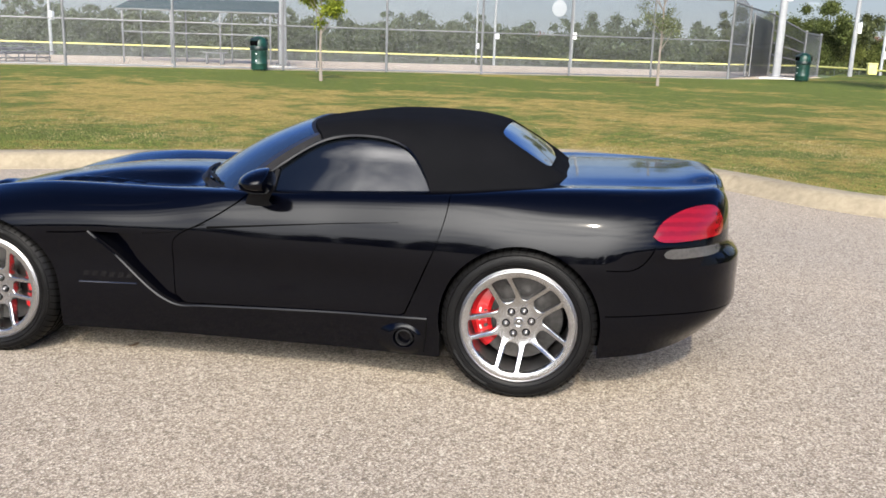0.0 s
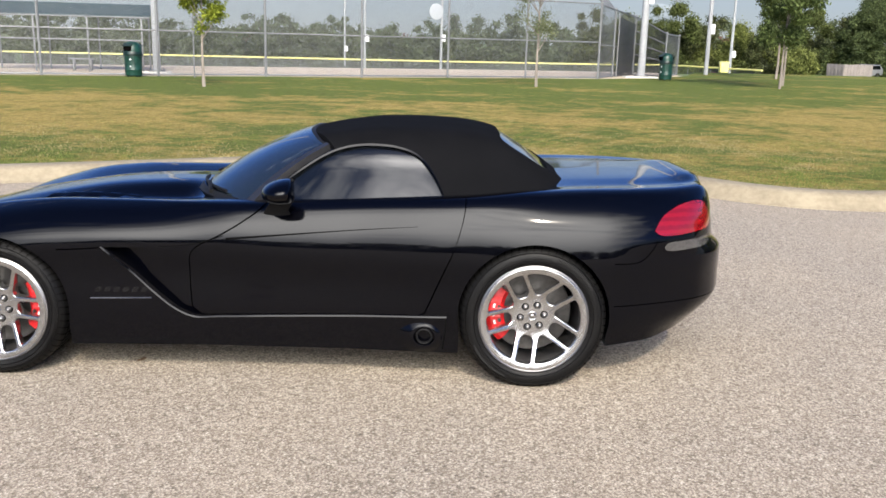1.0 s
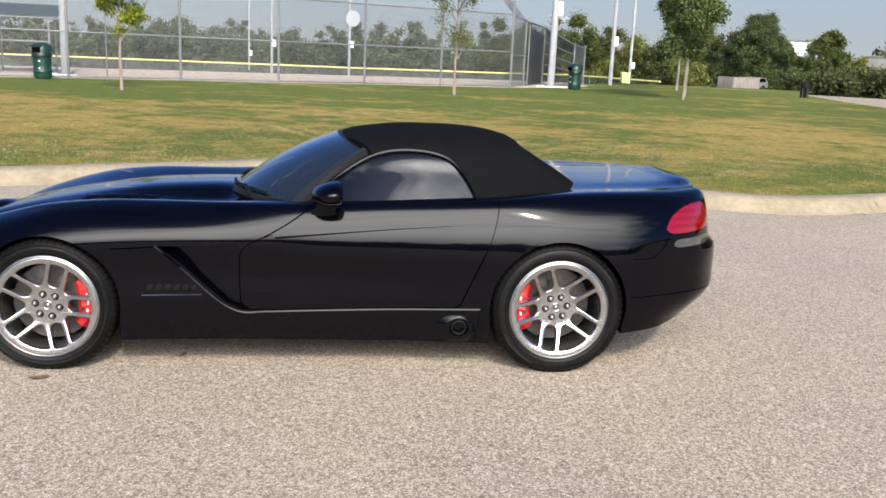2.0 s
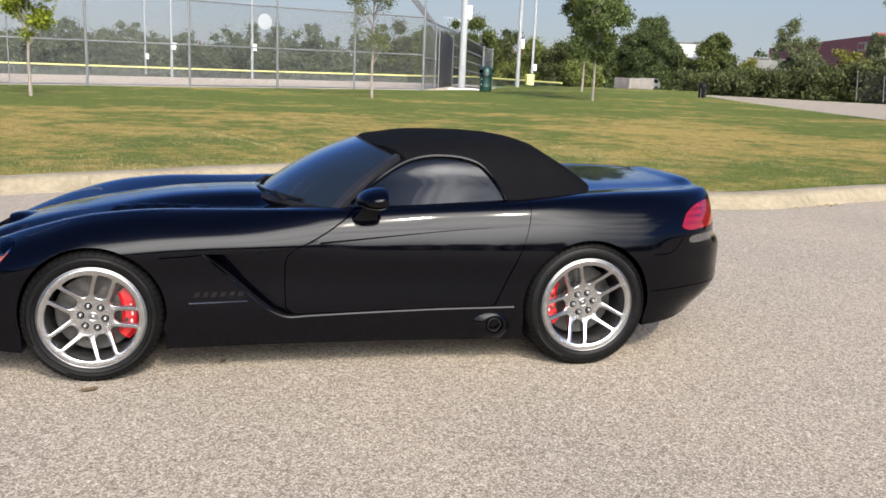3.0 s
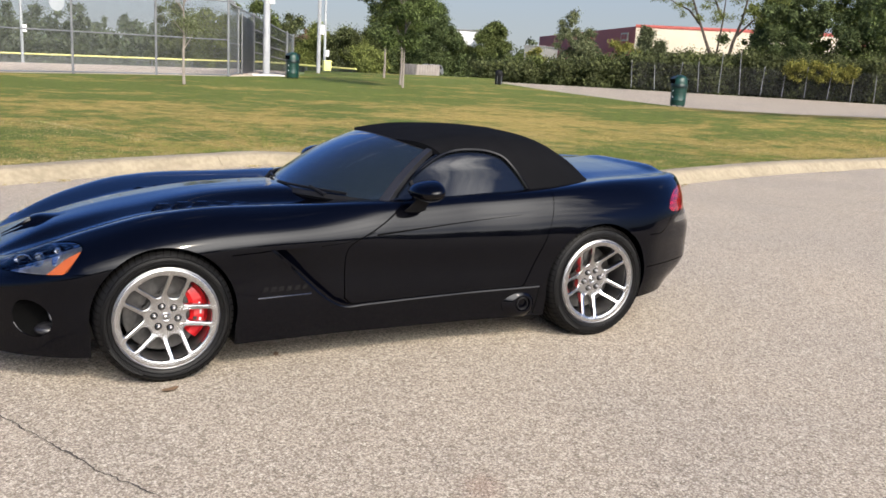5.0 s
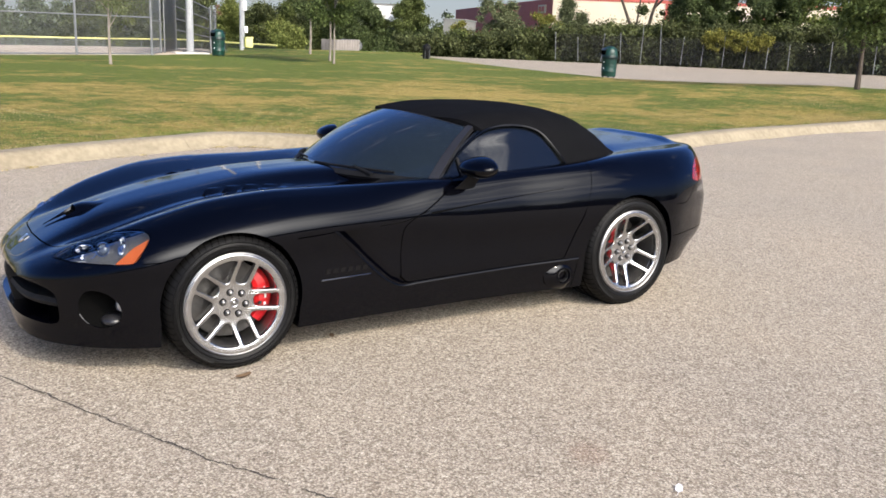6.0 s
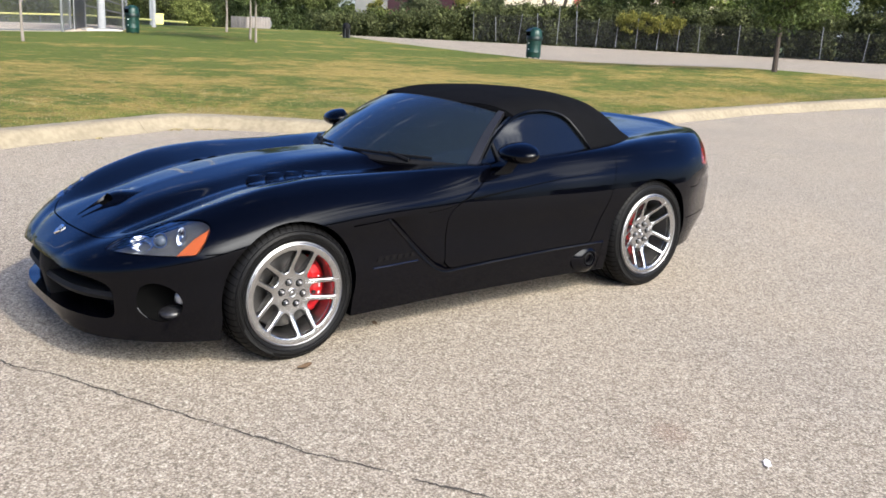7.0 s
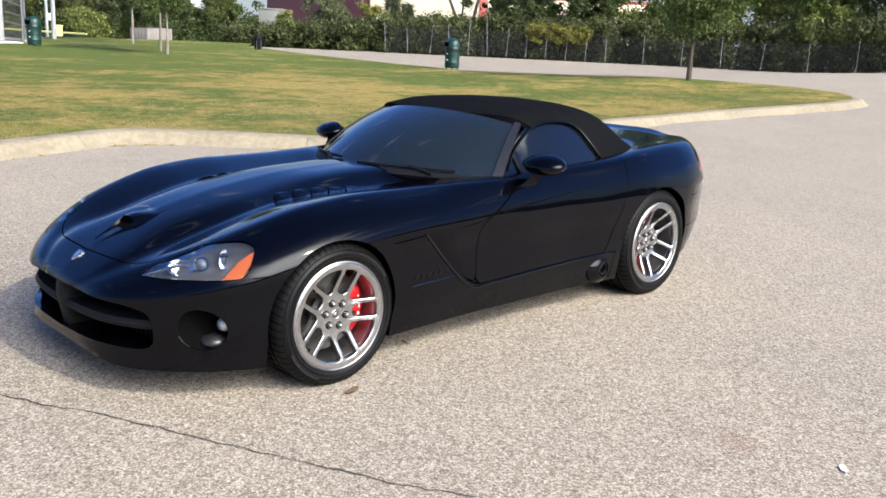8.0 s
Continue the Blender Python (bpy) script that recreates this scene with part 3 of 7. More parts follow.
def both_sides(outline, inner, outer):
    """A cutter on both flanks: the outline (x, z) from inner to outer half width."""
    bm = bmesh.new()
    prism(bm, outline, "y", -outer, -inner)
    prism(bm, outline, "y", inner, outer)
    return solid("cutter", bm)


def arc(cx, cz, r, a0, a1, n):
    return [(cx + r * math.cos(radians(a0 + (a1 - a0) * i / n)), cz + r * math.sin(radians(a0 + (a1 - a0) * i / n))) for i in range(n + 1)]


def strip(points, width):
    """A thin closed outline along an open line of 2D points."""
    left, right = [], []
    for i, p in enumerate(points):
        a, b = Vector(points[max(i - 1, 0)]), Vector(points[min(i + 1, len(points) - 1)])
        d = (b - a).normalized()
        n = Vector((-d.y, d.x)) * width / 2
        left.append(tuple(Vector(p) + n))
        right.append(tuple(Vector(p) - n))
    return left + right[::-1]


FRONT_X, REAR_X = -2.51, 0.0
# wheel wells
well_bm = bmesh.new()
for side in (-1, 1):
    for cx, cz, r in ((FRONT_X, 0.325, 0.342), (REAR_X, 0.338, 0.355)):
        outline = arc(cx, cz, r, -12, 192, 44) + [(cx - r * 0.98, -0.2), (cx + r * 0.98, -0.2)]
        lo, hi = sorted((side * 0.55, side * 1.2))
        prism(well_bm, outline, "y", lo, hi)
WELLS = solid("cutter", well_bm)
# cockpit
COCKPIT = solid("cutter", prism(bmesh.new(), [(-1.62, -0.45), (-1.40, -0.69), (-0.36, -0.71), (0.02, -0.62), (0.02, 0.62), (-0.36, 0.71), (-1.40, 0.69), (-1.62, 0.45)], "z", 0.30, 1.5))
# door outline on the flank
DOOR_LINE = spline([(-1.215, 0.95), (-1.255, 0.84), (-1.36, 0.755), (-1.45, 0.70), (-1.59, 0.615), (-1.605, 0.50), (-1.60, 0.34)], [4] * 6)
DOOR_LINE += [(-1.56, 0.304)] + [(-1.0, 0.319), (-0.53, 0.332)]
DOOR_LINE += spline([(-0.505, 0.345), (-0.44, 0.50), (-0.375, 0.66), (-0.335, 0.80), (-0.325, 0.885), (-0.325, 0.95)], [4] * 5)
DOOR_CUT = both_sides(DOOR_LINE, 0.66, 1.2)
cx, cz = -0.95, 0.62
DOOR_CORE = both_sides([(cx + (x - cx) * (1 - 0.005 / max(abs(x - cx), 0.05)), cz + (z - cz) * (1 - 0.005 / max(abs(z - cz), 0.05))) for x, z in DOOR_LINE], 0.68, 1.19)
# side air vent behind the front wheel: a wedge that deepens forwards
def vent_cutter(side):
    bm = bmesh.new()
    rim = [(-1.985, 0.628), (-1.74, 0.628), (-1.715, 0.56), (-1.665, 0.47), (-1.61, 0.40), (-1.54, 0.345), (-1.50, 0.318), (-1.585, 0.305), (-1.66, 0.34), (-1.76, 0.425), (-1.87, 0.53)]
    floor = [0.835, 0.912, 0.908, 0.900, 0.893, 0.886, 0.880, 0.858, 0.846, 0.838, 0.835]
    a = [bm.verts.new((x, side * f, z)) for (x, z), f in zip(rim, floor)]
    b = [bm.verts.new((x, side * 1.15, z)) for x, z in rim]
    bm.faces.new(b)
    for i in range(len(a)):
        j = (i + 1) % len(a)
        bm.faces.new((a[i], a[j], b[j], b[i]))
    for k in ((0, 1, 2, 10), (10, 2, 3, 9), (9, 3, 4, 8), (8, 4, 5, 7), (7, 5, 6)):
        bm.faces.new([a[i] for i in k])
    return solid("cutter", bm)


VENTS = [vent_cutter(-1), vent_cutter(1)]
# panel gaps
GAPS = [
    both_sides(strip([(0.37, 0.405), (0.6, 0.41), (1.2, 0.425)], 0.005), 0.3, 1.2),
    both_sides(strip(spline([(0.36, 0.612), (0.47, 0.615), (0.515, 0.64), (0.545, 0.68), (0.562, 0.715)], [4] * 4), 0.005), 0.82, 1.2),
    both_sides(strip([(-2.20, 0.612), (-2.06, 0.6195), (-2.0, 0.6255)], 0.006), 0.83, 1.2),
    both_sides(strip([(-2.84, 0.552), (-2.88, 0.549), (-2.92, 0.546)], 0.005), 0.80, 1.2),
]
# bonnet shut line seen from above: across the nose and back along the fenders
BONNET = spline([(-1.62, -0.70), (-2.1, -0.725), (-2.6, -0.66), (-2.95, -0.60), (-3.13, -0.50), (-3.225, -0.30), (-3.25, 0.0)], [6] * 6)
front_cut = [(x, y) for x, y in BONNET if x < -2.88]
front_cut = front_cut + [(x, -y) for x, y in front_cut[::-1][1:]]
GAPS.append(solid("cutter", prism(bmesh.new(), strip(front_cut, 0.006), "z", 0.45, 0.9)))
# boot shut line
boot = spline([(0.16, -0.60), (0.45, -0.575), (0.75, -0.54), (0.845, -0.50), (0.862, -0.40), (0.866, 0.0)], [5] * 5)
boot = boot + [(x, -y) for x, y in boot[::-1][1:]]
GAPS.append(solid("cutter", prism(bmesh.new(), strip(boot, 0.005), "z", 0.87, 1.1)))
# grille mouth in two halves, and fog lamp pockets, driven in from the front
MOUTH_LINE = spline([(0.0, 0.428), (0.33, 0.424), (0.52, 0.414), (0.592, 0.385), (0.606, 0.31), (0.585, 0.242), (0.40, 0.228), (0.0, 0.222)], [4] * 7)
MOUTH_LINE = MOUTH_LINE + [(-y, z) for y, z in MOUTH_LINE[::-1][1:-1]]
MOUTH = solid("cutter", prism(bmesh.new(), MOUTH_LINE, "x", -3.6, -3.10))
fog_bm = bmesh.new()
for side in (-1, 1):
    prism(fog_bm, [(side * (0.742 + 0.062 * math.cos(2 * math.pi * i / 20)), 0.328 + 0.090 * math.sin(2 * math.pi * i / 20)) for i in range(20)], "x", -3.6, -2.97)
FOGS = solid("cutter", fog_bm)


def aimed_prism(outline, origin, aim, near, far, mirror=False):
    """An outline in the plane across aim, driven along aim on one side or mirrored to the other."""
    q = Vector(aim).normalized()
    u = Vector((0, 0, 1)).cross(q).normalized()
    v = q.cross(u)
    bm = bmesh.new()
    a = [bm.verts.new(Vector(origin) + u * s + v * t + q * near) for s, t in outline]
    b = [bm.verts.new(Vector(origin) + u * s + v * t + q * far) for s, t in outline]
    bm.faces.new(a)
    bm.faces.new(b[::-1])
    for i in range(len(a)):
        j = (i + 1) % len(a)
        bm.faces.new((a[i], b[i], b[j], a[j]))
    if mirror:
        bmesh.ops.scale(bm, vec=(1, -1, 1), verts=bm.verts)
    return bm


HEAD_AIM, HEAD_AT = (-0.62, -0.62, 0.48), (-3.03, -0.68, 0.60)
HEAD_LINE = spline([(-0.286, -0.066), (-0.21, 0.004), (-0.081, 0.072), (0.059, 0.098), (0.156, 0.095), (0.197, 0.065), (0.198, -0.007), (0.171, -0.073), (0.053, -0.094), (-0.109, -0.094), (-0.21, -0.082), (-0.286, -0.066)], [4] * 11)[:-1]
TAIL_AIM, TAIL_AT = (0.62, -0.75, 0.22), (0.71, -0.75, 0.80)
TAIL_LINE = spline([(-0.206, -0.040), (-0.155, 0.017), (-0.055, 0.060), (0.068, 0.080), (0.159, 0.074), (0.202, 0.036), (0.214, -0.012), (0.182, -0.052), (0.10, -0.066), (0.0, -0.072), (-0.104, -0.074), (-0.182, -0.064), (-0.206, -0.040)], [4] * 12)[:-1]
HEAD_CUT = [solid("cutter", aimed_prism(HEAD_LINE, HEAD_AT, HEAD_AIM, -0.14, 0.3, k)) for k in (False, True)]
TAIL_CUT = [solid("cutter", aimed_prism(TAIL_LINE, TAIL_AT, TAIL_AIM, -0.09, 0.3, k)) for k in (False, True)]

car = thing("sports_car", label="glossy black two-seat sports roadster with black soft top on polished wheels", category="car")
plain = carve(SKIN, [("DIFFERENCE", WELLS), ("DIFFERENCE", COCKPIT)] + [("DIFFERENCE", v) for v in VENTS])
whole = new("whole", plain)
cuts = [("DIFFERENCE", DOOR_CUT)] + [("DIFFERENCE", g) for g in GAPS] + [("DIFFERENCE", MOUTH), ("DIFFERENCE", FOGS)] + [("DIFFERENCE", h) for h in HEAD_CUT + TAIL_CUT]
body_mesh = dress(carve(whole, cuts), SKIN_TREE, skin_normal)
body_mesh.materials.clear()
body_mesh.materials.append(PAINT)
body = new("body", body_mesh)
body.parent = car
doors_mesh = carve(whole, [("INTERSECT", DOOR_CORE)])


def split_sides(me, name, material, parent, label=""):
    """Makes one part of the faces at each side of the car's centre line."""
    made = []
    for side in (-1, 1):
        bm = bmesh.new()
        bm.from_mesh(me)
        bmesh.ops.delete(bm, geom=[v for v in bm.verts if v.co.y * side < 0], context="VERTS")
        m2 = bpy.data.meshes.new(name)
        bm.to_mesh(m2)
        bm.free()
        dress(m2, SKIN_TREE, skin_normal)
        m2.materials.clear()
        m2.materials.append(material)
        ob = new(name, m2)
        ob.parent = parent
        if label:
            tagged(ob, label)
        made.append(ob)
    return made


DOORS = split_sides(doors_mesh, "door", PAINT, car)


def shell_between(near, far):
    """A thin skin that follows the bodywork between two depths."""
    bm = bmesh.new()
    bm.from_mesh(SKIN.data)
    bm.normal_update()
    first = list(bm.verts)
    faces = list(bm.faces)
    bm.verts.index_update()
    spots = [(v.co.copy(), v.normal.copy()) for v in first]
    outer = [bm.verts.new(c - n * near) for c, n in spots]
    inner = [bm.verts.new(c - n * far) for c, n in spots]
    for f in faces:
        ids = [v.index for v in f.verts]
        bm.faces.new([outer[i] for i in ids])
        bm.faces.new([inner[i] for i in ids[::-1]])
    bmesh.ops.delete(bm, geom=faces, context="FACES")
    bmesh.ops.delete(bm, geom=[v for v in bm.verts if not v.link_faces], context="VERTS")
    me = bpy.data.meshes.new("shell")
    bm.to_mesh(me)
    bm.free()
    return new("shell", me)


LENS_SHELL = shell_between(0.0, 0.006)


def lens_parts(cutter_line, at, aim, name, material, label, proud=0.0):
    made = []
    for k in (False, True):
        small = [(s * 0.985, t * 0.965) for s, t in cutter_line]
        cutter = solid("cutter", aimed_prism(small, at, aim, -0.16, 0.3, k))
        me = dress(carve(LENS_SHELL, [("INTERSECT", cutter)]), SKIN_TREE, skin_normal)
        if proud:
            lift = Vector(aim).normalized() * proud
            me.transform(Matrix.Translation((lift.x, lift.y * (-1 if k else 1), lift.z)))
        me.materials.clear()
        me.materials.append(material)
        ob = tagged(new(name, me), label)
        ob.parent = car
        bpy.data.objects.remove(cutter)
        made.append(ob)
    return made


CLEAR = mat("clear_lamp_cover", (1, 1, 1), 0.02)
cb = CLEAR.node_tree
ctr, cgl, cfr, cmx = node(CLEAR, "BsdfTransparent", Color=(0.93, 0.94, 0.95, 1)), node(CLEAR, "BsdfGlossy", Roughness=0.02), node(CLEAR, "Fresnel", IOR=1.22), node(CLEAR, "MixShader")
join(CLEAR, cfr.outputs[0], cmx.inputs[0])
join(CLEAR, ctr.outputs[0], cmx.inputs[1])
join(CLEAR, cgl.outputs[0], cmx.inputs[2])
join(CLEAR, cmx.outputs[0], cb.nodes["Material Output"].inputs["Surface"])
lens_parts(TAIL_LINE, TAIL_AT, TAIL_AIM, "tail_light", TAIL_RED, "glossy red tail light lens")
head_lamps = lens_parts(HEAD_LINE, HEAD_AT, HEAD_AIM, "headlight", CLEAR, "clear almond headlight with chrome projector and amber corner")


# ---- soft top, glass ----
ROOF_Z = [(-1.18, 1.108), (-1.1, 1.137), (-0.95, 1.165), (-0.75, 1.188), (-0.55, 1.193), (-0.35, 1.184), (-0.18, 1.155), (-0.02, 1.075), (0.12, 0.975), (0.2, 0.915), (0.24, 0.88)]
RAIL_Y = [(-1.16, 0.60), (-0.9, 0.62), (-0.5, 0.625), (-0.2, 0.61), (0.0, 0.585), (0.12, 0.53), (0.2, 0.44), (0.24, 0.38)]
RAIL_Z = [(-1.16, 1.048), (-0.98, 1.092), (-0.75, 1.117), (-0.55, 1.105), (-0.3, 1.06), (-0.1, 1.005), (0.06, 0.95), (0.15, 0.912), (0.24, 0.86)]
BELT_Y = [(-1.3, 0.80), (-0.9, 0.815), (-0.42, 0.79), (-0.1, 0.77), (0.06, 0.71), (0.15, 0.62), (0.24, 0.46)]
BELT_Z = [(-1.3, 0.80), (-0.9, 0.82), (-0.42, 0.84), (-0.1, 0.865), (0.08, 0.875), (0.24, 0.84)]


def roof_half(x):
    zt, yr, zr = curve_between(ROOF_Z, x), curve_between(RAIL_Y, x), curve_between(RAIL_Z, x)
    yb, zb = curve_between(BELT_Y, x), curve_between(BELT_Z, x)
    zr = min(zr, zt - 0.012)
    pts = [(0, zt), (yr * 0.5, zt - 0.012), (yr * 0.84, zt - (zt - zr) * 0.42), (yr + 0.012, zr - 0.01), (yr + (yb - yr) * 0.45, zr + (zb - zr) * 0.42), (yb, zb)]
    return spline(pts, [6, 6, 6, 6, 6])


def roof_shell(near, far, x0, x1, n=60):
    bm = bmesh.new()
    grid = []
    for i in range(n + 1):
        x = x0 + (x1 - x0) * i / n
        half = roof_half(x)
        grid.append([Vector((x, -y, z)) for y, z in half[::-1]] + [Vector((x, y, z)) for y, z in half[1:]])
    cols = len(grid[0])
    nrm = []
    for i in range(n + 1):
        row = []
        for j in range(cols):
            a = grid[min(i + 1, n)][j] - grid[max(i - 1, 0)][j]
            b = grid[i][min(j + 1, cols - 1)] - grid[i][max(j - 1, 0)]
            q = a.cross(b).normalized()
            row.append(q if q.z > -0.2 else -q)
        nrm.append(row)
    top = [[bm.verts.new(grid[i][j] - nrm[i][j] * near) for j in range(cols)] for i in range(n + 1)]
    low = [[bm.verts.new(grid[i][j] - nrm[i][j] * far) for j in range(cols)] for i in range(n + 1)]
    for i in range(n):
        for j in range(cols - 1):
            bm.faces.new((top[i][j], top[i + 1][j], top[i + 1][j + 1], top[i][j + 1]))
            bm.faces.new((low[i][j], low[i][j + 1], low[i + 1][j + 1], low[i + 1][j]))
        for j in (0, cols - 1):
            bm.faces.new((top[i][j], top[i + 1][j], low[i + 1][j], low[i][j]))
    for i in (0, n):
        for j in range(cols - 1):
            bm.faces.new((top[i][j], top[i][j + 1], low[i][j + 1], low[i][j]))
    return solid("shell", bm)


WINDOW = spline([(-1.30, 0.83), (-1.10, 0.985), (-0.97, 1.062), (-0.87, 1.092), (-0.76, 1.100), (-0.64, 1.088), (-0.555, 1.055), (-0.49, 0.985), (-0.44, 0.90), (-0.415, 0.83)], [5] * 9)
WINDOW = WINDOW + [(-0.41, 0.74), (-1.35, 0.74)]
WINDOW_BIG = [(-0.8 + (x + 0.8) * 1.03, 0.95 + (z - 0.95) * 1.06) for x, z in WINDOW]
roof = roof_shell(0.0, 0.025, -1.175, 0.235)
glass = roof_shell(0.014, 0.019, -1.29, -0.34, 50)
back_glass = roof_shell(0.010, 0.015, -0.30, 0.18, 40)
WIN_CUT = both_sides(WINDOW, 0.4, 1.1)
GLASS_CUT = both_sides([p for p in WINDOW_BIG], 0.45, 1.1)
REAR_LINE = spline([(0.0, 0.155), (0.24, 0.15), (0.40, 0.135), (0.445, 0.09), (0.47, -0.08), (0.44, -0.125), (0.2, -0.145), (0.0, -0.15)], [5] * 7)
REAR_LINE = REAR_LINE + [(-s, t) for s, t in REAR_LINE[::-1][1:-1]]
REAR_AIM, REAR_AT = (0.56, 0.0, 0.83), (-0.01, 0, 1.07)
REAR_CUT = solid("cutter", aimed_prism(REAR_LINE, REAR_AT, REAR_AIM, -0.12, 0.2))
REAR_BIG = solid("cutter", aimed_prism([(s * 1.03, t * 1.06) for s, t in REAR_LINE], REAR_AT, REAR_AIM, -0.13, 0.2))
header_edge = [(-1.118 + 0.13 * (abs(y) / 0.585) ** 2.4, y) for y in (-0.95 + 1.9 * i / 40 for i in range(41))]
HEADER_CUT = solid("cutter", prism(bmesh.new(), [(-2.2, -0.95)] + header_edge + [(-2.2, 0.95)], "z", 0.5, 1.5))
mesh_part("soft_top", carve(roof, [("DIFFERENCE", WIN_CUT), ("DIFFERENCE", REAR_CUT), ("DIFFERENCE", HEADER_CUT)]), CLOTH, car, "taut black cloth soft top", 30)
sides_mesh = carve(glass, [("INTERSECT", GLASS_CUT)])
assert len(sides_mesh.vertices) > 200
for side in (-1, 1):
    bm = bmesh.new()
    bm.from_mesh(sides_mesh)
    bmesh.ops.delete(bm, geom=[v for v in bm.verts if v.co.y * side < 0], context="VERTS")
    part("side_window", bm, GLASS_SIDE, DOORS[0 if side < 0 else 1], "dark tinted side window, fully raised", 30)
mesh_part("rear_window", carve(back_glass, [("INTERSECT", REAR_BIG)]), GLASS_BACK, car, "rear window set in the soft top", 30)


def wind_point(s, t, lift=0.0):
    """The windscreen: s across from -1 to 1, t up from the cowl to the header."""
    low = Vector((-1.70 + 0.36 * abs(s) ** 2.2, 0.755 * s, 0.842 - 0.012 * s * s))
    high = Vector((-1.135 + 0.13 * abs(s) ** 2.4, 0.585 * s, 1.142 - 0.056 * abs(s) ** 2.2))
    p = low.lerp(high, t)
    out = Vector((-0.52, 0.35 * s, 0.84)).normalized()
    return p + out * (0.030 * 4 * t * (1 - t) * (1 - 0.3 * s * s) + lift)


def sheet(fn, s0, s1, t0, t1, ns, nt, thick):
    bm = bmesh.new()
    a = [[bm.verts.new(fn(s0 + (s1 - s0) * i / ns, t0 + (t1 - t0) * j / nt, 0.0)) for j in range(nt + 1)] for i in range(ns + 1)]
    b = [[bm.verts.new(fn(s0 + (s1 - s0) * i / ns, t0 + (t1 - t0) * j / nt, -thick)) for j in range(nt + 1)] for i in range(ns + 1)]
    for i in range(ns):
        for j in range(nt):
            bm.faces.new((a[i][j], a[i + 1][j], a[i + 1][j + 1], a[i][j + 1]))
            bm.faces.new((b[i][j], b[i][j + 1], b[i + 1][j + 1], b[i + 1][j]))
        bm.faces.new((a[i][0], b[i][0], b[i + 1][0], a[i + 1][0]))
        bm.faces.new((a[i][nt], a[i + 1][nt], b[i + 1][nt], b[i][nt]))
    for j in range(nt):
        bm.faces.new((a[0][j], a[0][j + 1], b[0][j + 1], b[0][j]))
        bm.faces.new((a[ns][j], b[ns][j], b[ns][j + 1], a[ns][j + 1]))
    return bm


PILLAR = speckled("satin_black_pillar", (0.012, 0.012, 0.0135), (0.019, 0.019, 0.021), 0.34, 40)
part("windscreen", sheet(lambda s, t, d: wind_point(s, t, d - 0.004), -0.97, 0.97, 0.0, 0.99, 40, 14, 0.006), GLASS_WIND, car, "raked tinted windscreen", 30)
for s0, s1 in ((-1.025, -0.974), (0.974, 1.025)):
    part("windscreen_pillar", sheet(lambda s, t, d: wind_point(s, t, d + 0.006), s0, s1, -0.04, 1.03, 5, 14, 0.03), PILLAR, car, "satin dark windscreen pillar", 30)
part("windscreen_header", sheet(lambda s, t, d: wind_point(s, t, d - 0.010), -1.0, 1.0, 0.955, 1.02, 30, 3, 0.020), TRIM, car)
part("cowl_panel", sheet(lambda s, t, d: wind_point(s, t, d + 0.0) + Vector((-0.02, 0, 0.004)), -0.98, 0.98, -0.06, 0.0, 30, 4, 0.02), TRIM, car, "black plastic cowl under the windscreen")


# ---- car details ----
def along_flank(points, offs, taper=None):
    """Sweeps a small profile along a line (x, z) on the left flank; offs are (up, out) pairs."""
    bm = bmesh.new()
    rings = []
    for i, (x, z) in enumerate(points):
        p, n = on_side(x, z)
        a, _ = on_side(*points[max(i - 1, 0)])
        b, _ = on_side(*points[min(i + 1, len(points) - 1)])
        d = (b - a).normalized()
        up = n.cross(d).normalized()
        if up.z < 0:
            up = -up
        k = taper(i / (len(points) - 1)) if taper else 1.0
        rings.append([bm.verts.new(p + up * u * k + n * o) for u, o in offs])
    k = len(offs)
    for p, q in zip(rings, rings[1:]):
        for j in range(k):
            bm.faces.new((p[j], q[j], q[(j + 1) % k], p[(j + 1) % k]))
    bm.faces.new(rings[0])
    bm.faces.new(rings[-1][::-1])
    return bm


def mirrored(bm):
    c = bm.copy()
    bmesh.ops.scale(c, vec=(1, -1, 1), verts=c.verts)
    bmesh.ops.reverse_faces(c, faces=c.faces)
    return c


def pair(name, bm, material, label="", sharp=35.0, parents=None):
    """The same part on the left and on the right of the car."""
    other = mirrored(bm)
    parents = parents or (car, car)
    return part(name, bm, material, parents[0], label, sharp), part(name, other, material, parents[1], label, sharp)


SILL_LEDGE = spline([(-1.995, 0.634), (-1.88, 0.527), (-1.77, 0.418), (-1.67, 0.336), (-1.59, 0.301), (-1.48, 0.304), (-1.2, 0.314), (-0.8, 0.326), (-0.405, 0.337)], [6] * 8)
pair("sill_ledge", along_flank(SILL_LEDGE, [(-0.015, -0.01), (-0.012, 0.0050), (-0.0085, 0.0068), (-0.0015, 0.0036), (0.003, -0.01)]), PAINT, "bright-edged black sill moulding")
# near-black strips laid on the flank as the shade under the creases
pair("door_crease", along_flank(spline([(-1.43, 0.679), (-1.2, 0.699), (-0.9, 0.726), (-0.545, 0.756)], [8] * 3), [(-0.0085, -0.004), (-0.0085, 0.0007), (0.0020, 0.0007), (0.0020, -0.004)], lambda t: 1.0 - 0.85 * t), GAP, "tapering dark strip for the shade under the door crease")
pair("fender_crease", along_flank(spline([(-1.74, 0.632), (-1.58, 0.648), (-1.44, 0.690)], [8] * 2), [(-0.0018, -0.004), (-0.0018, 0.0006), (0.0018, 0.0006), (0.0018, -0.004)]), GAP)

